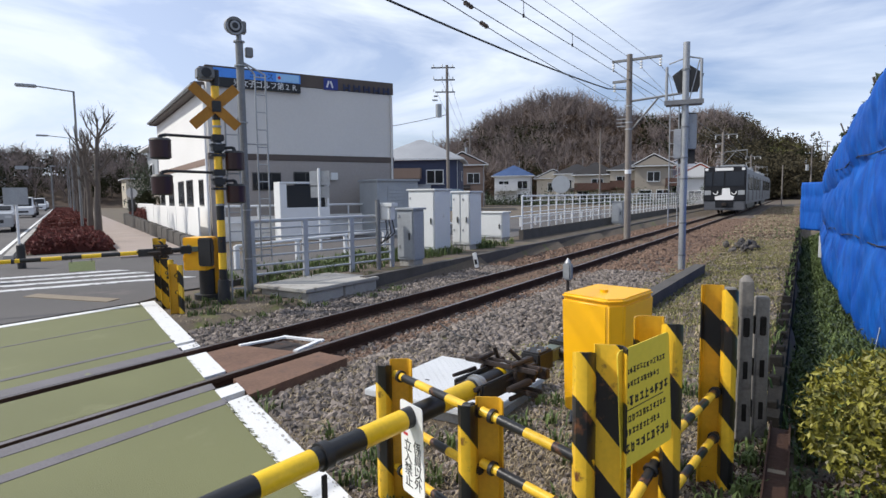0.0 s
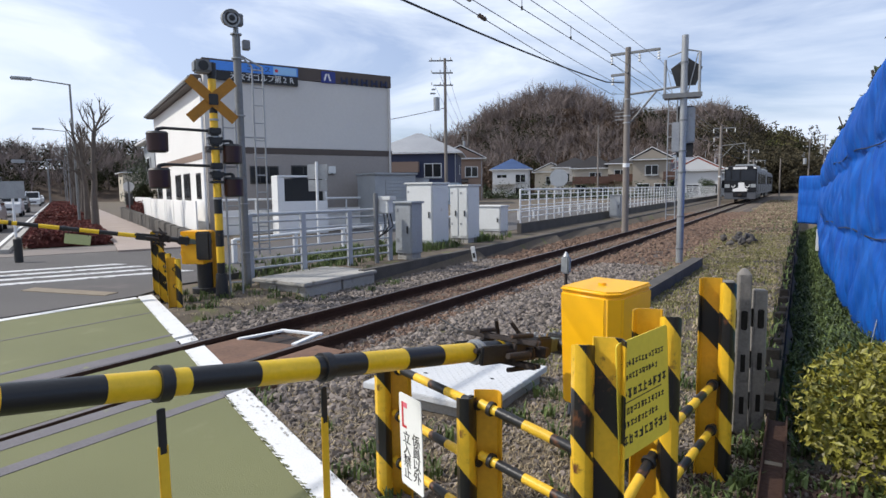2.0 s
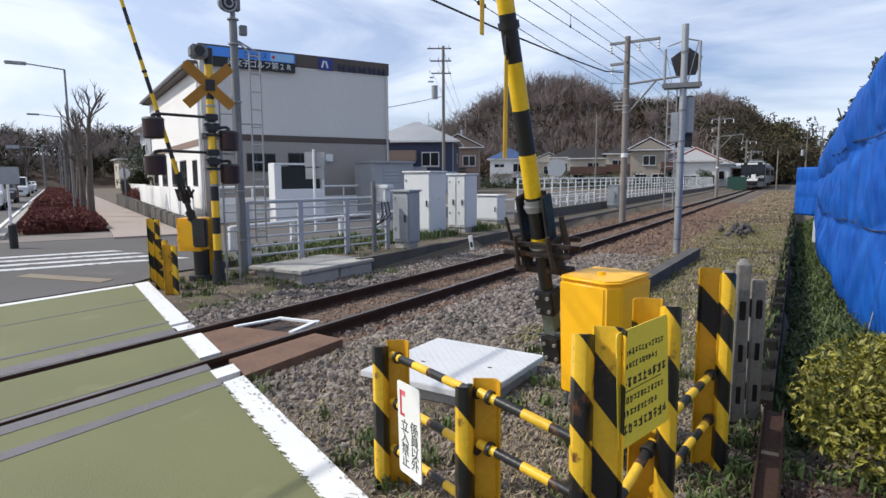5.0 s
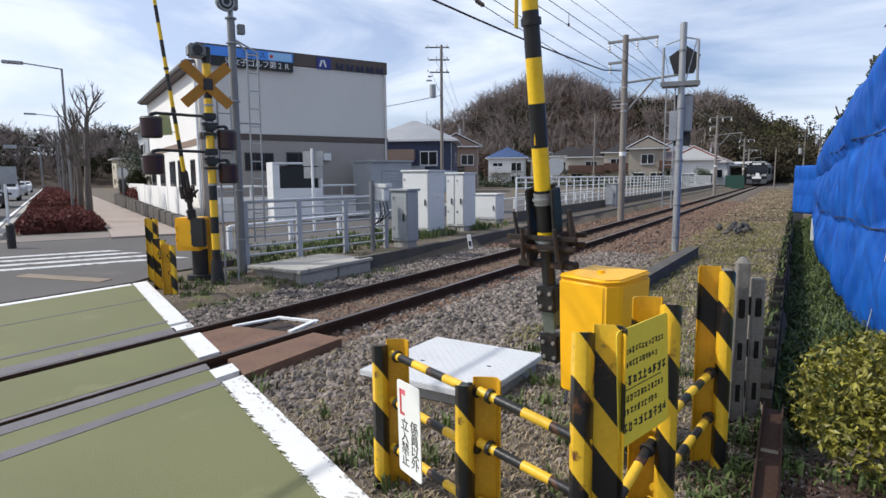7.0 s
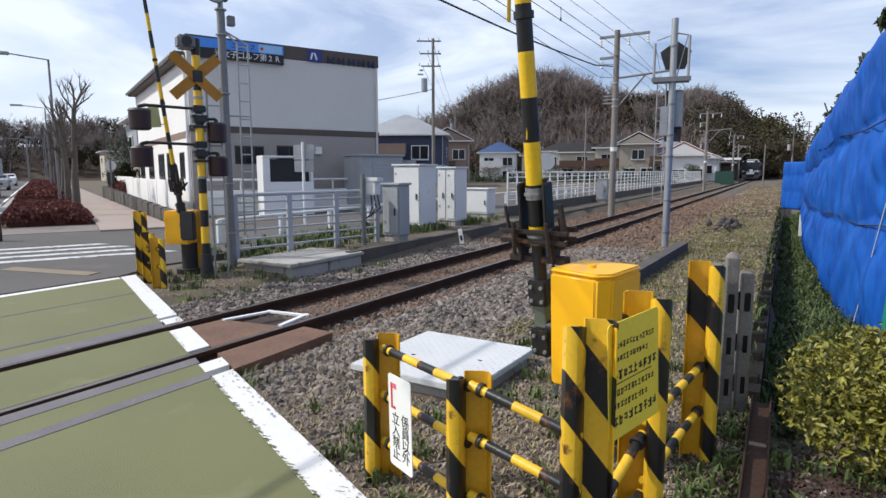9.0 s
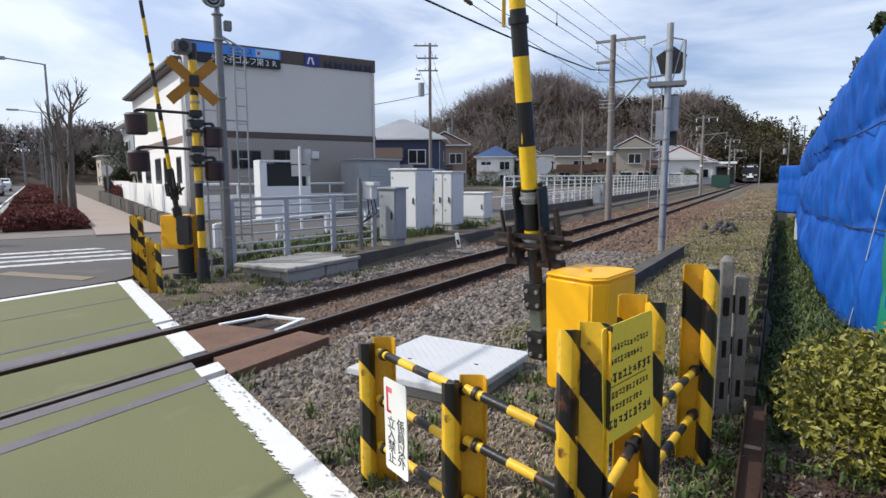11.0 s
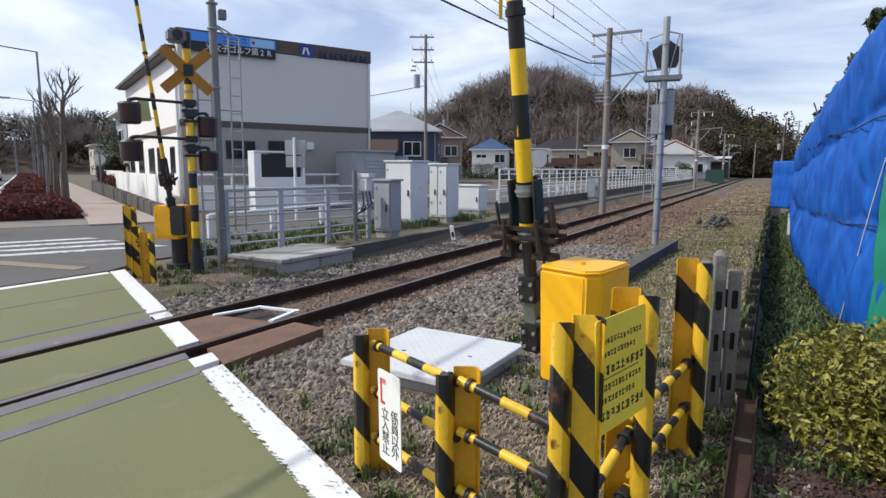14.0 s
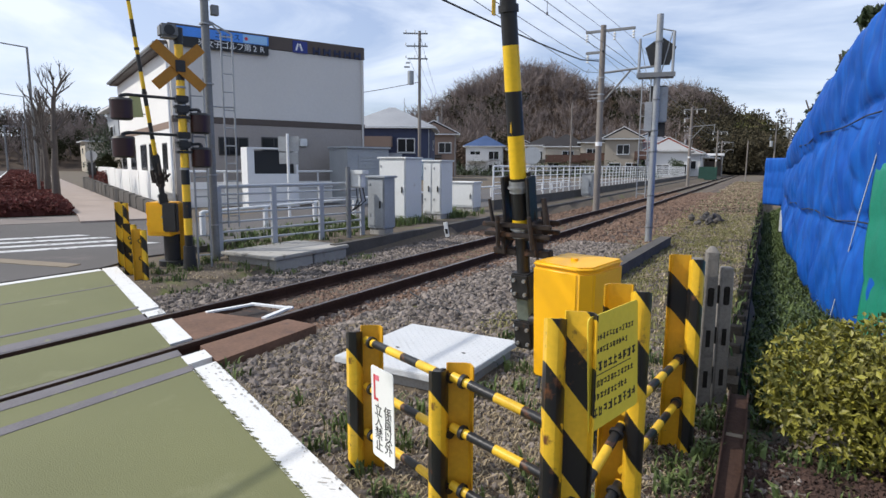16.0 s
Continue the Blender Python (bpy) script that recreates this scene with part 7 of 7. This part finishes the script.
cyl(bm, (0, -0.15, 2.9), (0, 0.1, 2.85), 1.2, 0.8, 24)
part("reflector", bm, M_cab_grey, dish)


# ---- hill and woods ----
# ridge height over azimuth (degrees left of the track's line)
RIDGE = [(-180, 9), (-60, 8), (-12, 2), (1.0, 2.0), (1.6, 4.0), (1.9, 7.5), (3.2, 8.5), (5.4, 11.0), (6.9, 13.5), (9.2, 15.0), (10.8, 13.5), (13.2, 14.5), (15.6, 16.0), (17.6, 18.5), (19.1, 21.0), (21.7, 21.5), (23.7, 21.0), (25.3, 18.8), (26.9, 16.5), (29.0, 13.5), (31.1, 10.3), (32.7, 7.5), (34.5, 6.0), (37, 5), (45, 5), (56, 7), (60, 8), (64.7, 8), (70, 8), (90, 8), (180, 9)]
R_AZ, R_H = np.array([a for a, _ in RIDGE]), np.array([h for _, h in RIDGE])


def hill_z(x, y):
    r = math.hypot(x, y)
    az = math.degrees(math.atan2(-x, y))
    h = float(np.interp(az, R_AZ, R_H))
    back = 0.3 * min(1.0, max(0.0, (7.5 - az) / 2.5)) if az > -40 else 0.0
    h *= 1.0 + 0.42 * back
    k = min(1.0, max(0.0, (r - 128 - 80 * back) / 52))
    k = k * k * (3 - 2 * k)
    return h * k * (1.0 + 0.10 * noise.noise((x * 0.03, y * 0.03, 2))) + (0.04 * (r - 180) if r > 180 and 5 < az < 35 else 0) - 0.4


def make_hill():
    v, f = [], []
    azs = np.linspace(-180, 180, 361)
    rs = [124, 132, 140, 148, 156, 164, 172, 180, 190, 205, 225, 250, 275, 300]
    for a in azs:
        for r in rs:
            x, y = -r * math.sin(radians(a)), r * math.cos(radians(a))
            v.append((x, y, hill_z(x, y)))
    n = len(rs)
    f = [(i * n + j, i * n + j + 1, (i + 1) * n + j + 1, (i + 1) * n + j) for i in range(len(azs) - 1) for j in range(n - 1)]
    raw("hill", v, f, M_hill, "wooded hillside with brown undergrowth behind the houses", "hill", "structure", smooth=True)


make_hill()


def broom_tree(rng):
    """A bare tree of unit height: a short bole, limbs that fan out and fine twigs that fill a rounded crown."""
    shapes = []

    def stick(p, q, a, b):
        d = (q - p).normalized()
        u = d.orthogonal().normalized()
        w = d.cross(u)
        ring = [tuple(c + (u * math.cos(2.094 * k) + w * math.sin(2.094 * k)) * r) for c, r in ((p, a), (q, b)) for k in range(3)]
        shapes.append((np.array(ring), [(k, (k + 1) % 3, 3 + (k + 1) % 3, 3 + k) for k in range(3)]))
    fork = Vector((rng.uniform(-0.03, 0.03), rng.uniform(-0.03, 0.03), rng.uniform(0.22, 0.34)))
    stick(Vector((0, 0, -0.03)), fork, 0.017, 0.013)
    for i in range(8):
        a, lean = 6.283 * i / 8 + rng.uniform(-0.5, 0.5), rng.uniform(0.15, 0.95)
        d = Vector((math.cos(a) * lean, math.sin(a) * lean, 1.0)).normalized()
        tip = fork + d * rng.uniform(0.34, 0.48)
        stick(fork, tip, 0.009, 0.004)
        for _ in range(5):
            p = fork.lerp(tip, rng.uniform(0.3, 1.0))
            e = (d + Vector((rng.uniform(-1, 1), rng.uniform(-1, 1), rng.uniform(-0.2, 0.7))) * 0.7).normalized()
            q = p + e * rng.uniform(0.12, 0.24)
            stick(p, q, 0.0045, 0.0025)
            for _ in range(3):
                r = p.lerp(q, rng.uniform(0.4, 1.0))
                g = (e + Vector((rng.uniform(-1, 1), rng.uniform(-1, 1), rng.uniform(-0.4, 0.8))) * 0.8).normalized()
                stick(r, r + g * rng.uniform(0.06, 0.14), 0.0028, 0.0014)
    return joined(shapes)


def woods(name, n, az0, az1, r0, r1, lo, hi, material, label, seed, leafy):
    rng = random.Random(seed)
    proto = []
    for k in range(9):
        if leafy:
            nr = np.random.default_rng(seed + k)
            cl = [(nr.normal(0, 0.26), nr.normal(0, 0.26), nr.uniform(0.25, 0.95)) for _ in range(10)]
            sh = []
            base = np.array([(-0.5, 0, 0), (0, -0.4, 0.1), (0.5, 0, 0), (0, 0.4, 0.1), (0, 0, -0.06)])
            for _ in range(520):
                c = cl[nr.integers(len(cl))]
                d = nr.normal(size=3)
                d /= np.linalg.norm(d)
                q = np.array(Euler(nr.uniform(0, 6.28, 3)).to_matrix())
                sh.append((base * nr.uniform(0.03, 0.075) @ q.T + np.array(c) + d * nr.uniform(0.08, 0.17), [(0, 1, 4), (1, 2, 4), (2, 3, 4), (3, 0, 4)]))
            proto.append(joined(sh))
        else:
            proto.append(broom_tree(random.Random(seed + k)))
    shapes = []
    for _ in range(n):
        a, r = rng.uniform(az0, az1), math.sqrt(rng.uniform(r0 * r0, r1 * r1))
        x, y = -r * math.sin(radians(a)), r * math.cos(radians(a))
        v, f = proto[rng.randrange(9)]
        h = rng.uniform(lo, hi)
        t = rng.uniform(0, 6.28)
        c, s = math.cos(t), math.sin(t)
        A = np.array(v)
        B2 = np.stack([(A[:, 0] * c - A[:, 1] * s) * h, (A[:, 0] * s + A[:, 1] * c) * h, A[:, 2] * h], 1) + (x, y, hill_z(x, y) - 0.3)
        shapes.append((B2, f))
    vs, fs = joined(shapes)
    raw(name, vs, fs, material, label, "woods", "stuff")


woods("bare_woods", 300, 8, 36, 131, 182, 9, 13, M_twig, "bare brown deciduous woods on the hill", 101, False)
woods("bare_woods", 150, 8, 35.5, 166, 190, 9, 13.5, M_twig, "bare brown trees along the ridge", 102, False)
woods("hill_thicket", 520, 8, 35.5, 130, 181, 4, 8, M_brush, "brown leafless thicket on the hillside", 109, True)
woods("evergreen_woods", 26, 10.5, 13.5, 140, 180, 7, 11, M_evergreen, "dark evergreen trees on the hill", 103, True)
woods("evergreen_woods", 40, 23.5, 31, 134, 165, 5, 9, M_evergreen, "dark evergreen trees low on the hill", 112, True)
woods("evergreen_woods", 16, 20, 27, 131, 146, 3.5, 6, M_bamboo, "yellow-green undergrowth on the lower hill", 104, True)
woods("hill_thicket", 300, 1.9, 9.8, 140, 195, 6, 10, mat("olive_brown_woods", (0.055, 0.046, 0.024), 0.95, var=0.45, scale=0.06, fine=0.5, bump=0.0, coord="Position", island=True), "olive-brown woods at the hill's end", 110, True)
woods("bare_woods", 110, 5.5, 10.5, 165, 200, 9, 12, M_twig, "bare trees at the end of the hill", 111, False)
woods("evergreen_woods", 18, 2.4, 4.6, 165, 190, 7, 10, M_bamboo, "yellow-green bamboo at the hill's end", 105, True)
woods("evergreen_woods", 9, 1.75, 2.35, 165, 175, 8, 11, M_evergreen, "round dark tree closing the hill", 113, True)
woods("bare_woods", 130, 56, 72, 140, 185, 6, 10, M_twig, "bare trees beyond the road", 106, False)
woods("evergreen_woods", 110, 56, 74, 140, 185, 4, 8, M_evergreen, "dark trees beyond the road", 107, True)
woods("evergreen_woods", 40, -20, 1.2, 130, 180, 2, 4, M_evergreen, "dark trees beyond the line's end", 108, True)


def leafy_tree(x, y, h, w, material, label, seed):
    t = thing("tree", label, "tree")
    v, f = limb_set(random.Random(seed), (x, y, -0.1), (x, y, h * 0.7), 0.10, 1, 0.5, 5)
    raw("trunk", v, f, M_bark, parent=t)
    cl = [(random.Random(seed + k).uniform(-0.6, 0.6) * w, random.Random(seed + 50 + k).uniform(-0.6, 0.6) * w, h * (0.3 + 0.65 * ((k * 0.37) % 1))) for k in range(16)]

    def place(rng):
        c = cl[rng.integers(len(cl))]
        d = rng.normal(size=3)
        d /= np.linalg.norm(d)
        return np.array((x, y, 0)) + np.array(c) + d * w * 0.42 * rng.uniform(0.5, 1.1)
    leaf_cloud("crown", 2600, place, 0.10, 0.24, material, "", "", seed, t, "", 0.9)


for x, y, h, w, seed in ((0.62, 27.0, 3.7, 0.55, 201), (0.75, 20.0, 3.8, 0.50, 202), (0.80, 14.5, 3.8, 0.42, 203), (0.92, 11.0, 4.05, 0.38, 204), (1.18, 8.4, 4.4, 0.36, 208)):
    leafy_tree(x, y, h, w, M_leaf_dark, "dark clipped conifer close behind blue sheeting", seed)
leafy_tree(*rd_pt(38, 4.5), 4.2, 2.0, M_leaf_dark, "dark green shrub tree beside the path", 205)
leafy_tree(*rd_pt(31, 3.4), 1.9, 0.9, M_evergreen, "pale green shrub beside the path", 206)
def garden_leaf(rng):
    x = rng.uniform(-52, -15)
    return np.array((x + rng.normal(0, 0.4), 84.0 - 0.12 * (x + 30) + rng.normal(0, 0.8), abs(rng.normal(0, 0.75)) * (1 + 0.6 * math.sin(x * 1.7))))


leaf_cloud("garden_shrubs", 6000, garden_leaf, 0.25, 0.5, M_leaf_dark, "dark garden shrubs below the houses", "shrubs", 210)
leafy_tree(-13.2, 84, 2.4, 1.2, M_leaf_dark, "round dark shrub by the white house", 207)

# ---- overhead wires ----
wires = thing("overhead_wires", "thin overhead wires strung along the track", "wires")
# heavy cable, slack over the crossing
wire("wire", [(-6.9, y, 5.20 + (0.0019 if y > 11 else 0.0006) * (y - 11) ** 2) for y in np.arange(-30, 22.0, 1.4)] + [(-6.48, 22.6, 5.46)], 0.022, M_cable, "heavy black cable", "", wires)
# contact wire and messenger that run off to the pole
for z0, z1, z2 in ((4.75, 4.70, 5.05), (4.98, 4.88, 5.52)):
    wire("wire", [(-4.9, -28, z0), (-5.1, 4, z1)] + sag((-5.22, 8.2, z1), (-6.85, 22.3, z2), 0.04) + [(-6.47, 22.6, z2)], 0.008, M_cable, "", "", wires)
# contact wire and messenger over the track
for z, r in ((5.12, 0.008), (5.39, 0.008)):
    wire("wire", sag((-4.4, -28, z + 0.25), (-4.95, 0, z + 0.12), 0.05) + sag((-5.0, 2, z + 0.10), (-5.4, 22.6, z), 0.04), r, M_cable, "", "", wires)
for y in (6.0, 11.0, 13.8, 19.0):
    part("dropper", cyl(B(), (-4.96 - 0.019 * y, y, 5.10), (-4.96 - 0.019 * y, y, 5.42), 0.008, None, 6), M_copper, wires)
    part("wire_joint", cyl(B(), (-4.96 - 0.019 * y, y, 5.10), (-4.96 - 0.019 * y, y, 5.17), 0.022, None, 8), M_cable, wires)
for x, z in ((-5.93, 6.27), (-5.25, 6.16)):
    wire("wire", sag((x, -28, z + 0.9), (x, 22.6, z), 0.25, 24), 0.007, M_copper, "", "", wires)
# strain insulators where the wires run off
for y, z in ((9.7, 4.73), (9.0, 4.89)):
    x = -5.22 - (y - 8.2) * 0.1156
    for k in range(3):
        part("strain_insulator", cyl(B(), (x - 0.012 * k, y + 0.11 * k, z), (x - 0.012 * k - 0.007, y + 0.11 * k + 0.06, z), 0.045, 0.03, 10), M_black_rust, wires, "brown strain insulator")
for dx, z, d in ((-0.6, 6.25, 0.4), (0.42, 6.2, 0.4), (1.1, 6.2, 0.4), (-0.55, 5.45, 0.4), (0.95, 5.39, 0.1), (0.95, 5.12, 0.03)):
    wire("wire", sag((-6.35 + dx, 22.6, z), (-7.95 + dx, 57.3, z), d), 0.008, M_copper, "", "", wires)
    wire("wire", sag((-7.95 + dx, 57.3, z), (-8.8 + dx, 88.0, z - 0.3), d), 0.010, M_copper, "", "", wires)
for k in range(3):
    wire("wire", sag((-20.4 - 0.4 * k, 32.1, 9.6 - 0.7 * k), (-44.5, 76, 10.8 - 0.7 * k), 0.8), 0.012, M_copper, "", "", wires)
wire("wire", sag((-20.5, 32.1, 6.7), (-29.5, 25.0, 5.2), 0.3), 0.02, M_cable, "", "", wires)


# ---- train ----
def train_car(rear):
    c = thing("train_car", "black and grey commuter train car with white face marking" if rear else "grey commuter train car behind the rear car", "train", group="train cars")
    # own space: y forward along the track, the rear end at y = 0
    L, Wd, z0, z1 = 19.6, 1.4, 0.75, 3.48
    prof = [(-Wd, z0), (Wd, z0), (Wd, z1 - 0.45), (Wd - 0.12, z1 - 0.15), (Wd - 0.45, z1), (-Wd + 0.45, z1), (-Wd + 0.12, z1 - 0.15), (-Wd, z1 - 0.45)]
    bm = prism(B(), prof, 0, L)
    bm.transform(Matrix(((1, 0, 0, 0), (0, 0, 1, 0.0), (0, 1, 0, 0), (0, 0, 0, 1))))
    bmesh.ops.recalc_face_normals(bm, faces=bm.faces)
    part("body", bm, M_train_side, c, "grey steel body")
    part("roof_unit", rbox(-0.9, 0.9, 5, 8, z1 + 0.002, z1 + 0.3, 0.05), M_cab_grey, c)
    part("roof_unit", rbox(-0.9, 0.9, 12, 15, z1 + 0.002, z1 + 0.3, 0.05), M_cab_grey, c)
    for sd in (-1, 1):
        for k in range(4):
            y = 1.6 + k * 4.9
            d = part("door", rbox(sd * 1.40 - 0.015, sd * 1.40 + 0.015, y, y + 1.3, 0.95, 2.95, 0.01), M_train_black, c, "dark sliding door")
            for a in (0.12, 0.72):
                part("door_pane", rbox(sd * 1.42 - 0.006, sd * 1.42 + 0.006, y + a, y + a + 0.46, 1.75, 2.75, 0.01), M_train_glass, d)
            if k < 3:
                part("window", rbox(sd * 1.40 - 0.012, sd * 1.40 + 0.012, y + 1.8, y + 4.4, 1.75, 2.75, 0.02), M_train_glass, c)
        for y in (3.0, 16.0):
            for o in (-1.05, 1.05):
                part("wheel", cyl(B(), (sd * 0.5, y + o, 0.43), (sd * 0.62, y + o, 0.43), 0.43, None, 18), M_black_rust, c)
            part("bogie_frame", rbox(sd * 0.85 - 0.08, sd * 0.85 + 0.08, y - 1.6, y + 1.6, 0.3, 0.68, 0.04), M_black, c)
    part("underframe", rbox(-1.1, 1.1, 5.5, 13.5, 0.28, 0.74, 0.05), M_black, c)
    if rear:
        part("front_mask", rbox(-1.39, 1.39, -0.08, -0.002, 0.98, 3.42, 0.05), M_train_black, c, "black end mask")
        for x0, x1 in ((-1.28, -0.82), (-0.74, -0.05), (0.05, 1.28)):
            part("windscreen", rbox(x0, x1, -0.10, -0.081, 2.05, 3.1, 0.02), M_train_glass, c)
        part("sign_box", rbox(-0.65, 0.55, -0.10, -0.081, 3.16, 3.38, 0.02), M_train_white, c, "white destination box")
        for x in (-1.22, 1.2):
            part("marker_lamp", rbox(x - 0.11, x + 0.11, -0.10, -0.081, 3.18, 3.36, 0.03), M_train_white, c)
            part("headlamp", rbox(x - 0.22 + (0.1 if x < 0 else -0.1), x + 0.22 + (0.1 if x < 0 else -0.1), -0.10, -0.081, 1.42, 1.75, 0.03), M_cab_grey, c)
        nose = prism(B(), [(-0.32, 1.05), (0.60, 1.05), (0.66, 1.3), (0.42, 1.42), (0.36, 1.9), (-0.12, 1.9), (-0.16, 1.42), (-0.62, 1.3), (-0.6, 1.05)], 0, 0.02)
        nose.transform(Matrix(((1, 0, 0, -0.02), (0, 0, -1, -0.081), (0, 1, 0, 0), (0, 0, 0, 1))))
        bmesh.ops.recalc_face_normals(nose, faces=nose.faces)
        part("white_marking", nose, M_train_white, c, "white painted marking")
        for x in (-0.6, 0.62):
            for k in range(5):
                a = radians(190 + k * 40)
                q = cyl(B(), (x + 0.16 * math.cos(a), -0.095, 1.62 + 0.16 * math.sin(a)), (x + 0.16 * math.cos(a + 0.7), -0.095, 1.62 + 0.16 * math.sin(a + 0.7)), 0.035, None, 6)
                part("white_marking", q, M_train_white, c)
        part("skirt", rbox(-1.36, 1.36, -0.04, 0.3, 0.3, 0.97, 0.05), M_train_side, c, "grey skirt")
        part("coupler_recess", rbox(-0.6, 0.6, -0.07, -0.041, 0.5, 1.0, 0.03), M_train_black, c)
        part("coupler", rbox(-0.15, 0.15, -0.4, -0.071, 0.62, 0.86, 0.04), M_black_rust, c)
    part("end_gangway", rbox(-0.6, 0.6, L - 0.1, L + 0.35, 0.8, 3.2, 0.05), M_train_black, c)
    return c


CARS = [train_car(k == 0) for k in range(2)]


def line_shelter():
    s = thing("shelter", "small dark shelter with white flat roof beside the line", "shelter", pose(-12.6, 118.0, 0, 0, 0, 5))
    part("roof", rbox(-2.1, 2.1, -1.6, 1.6, 3.55, 3.95, 0.04), M_white_paint, s, "white flat roof")
    for x in (-1.8, 1.8):
        for y in (-1.4, 1.4):
            part("post", rbox(x - 0.08, x + 0.08, y - 0.08, y + 0.08, -0.2, 3.548, 0.01, seg=1), M_pole_grey, s)
    part("back_wall", rbox(-1.7, 1.7, 1.3, 1.38, -0.2, 2.6, 0.01), M_brown_band, s)


line_shelter()


# ---- what moves ----
ANGLES = [(0, -1.0), (1.4, -1.0), (1.7, 2.0), (2.0, 9.1), (2.5, 20.8), (3.0, 31.5), (3.5, 43.3), (4.0, 54.5), (4.2, 58.5), (4.8, 70.0), (5.4, 78.0), (6.0, 80.7), (16, 80.7)]


def motions():
    for arm, (x, y, z), az, gain in ((arm_near, (-1.40, 3.51, 0.62), -97.0, 1.0), (arm_far, (-8.60, 5.97, 0.80), -117.0, 1.04)):
        walk(arm, [(t, pose(x, y, z, 0, 0, az) @ pose(0, 0, 0, 0, -a * gain, 0)) for t, a in ANGLES])
    # the inner strap swings round behind the boom as it comes upright
    for s, x in STRAPS:
        swing = {2.0: 0, 2.5: -6, 3.0: -2, 3.5: 4, 4.2: 3}
        walk(s, [(t, pose(x, 0, 0.07 if t > 5 and x < 2 else -0.05) @ pose(0, 0, 0, 0, a + swing.get(t, 0), 0)) for t, a in ANGLES])
    for v, w, stops in TRAFFIC:
        walk(v, [(t, pose(*rd_pt(s, w), 0, 0, 0, HEAD)) for t, s in stops])
    for k, c in enumerate(CARS):
        rows = []
        for i in range(17):
            y = 47.5 + 7.9 * i + 20.0 * k
            x, x2 = track_x(y), track_x(y + 14)
            rows.append((i, pose(x, y, 0, 0, 0, math.degrees(math.atan2(x - x2, 14)))))
        walk(c, rows)


motions()
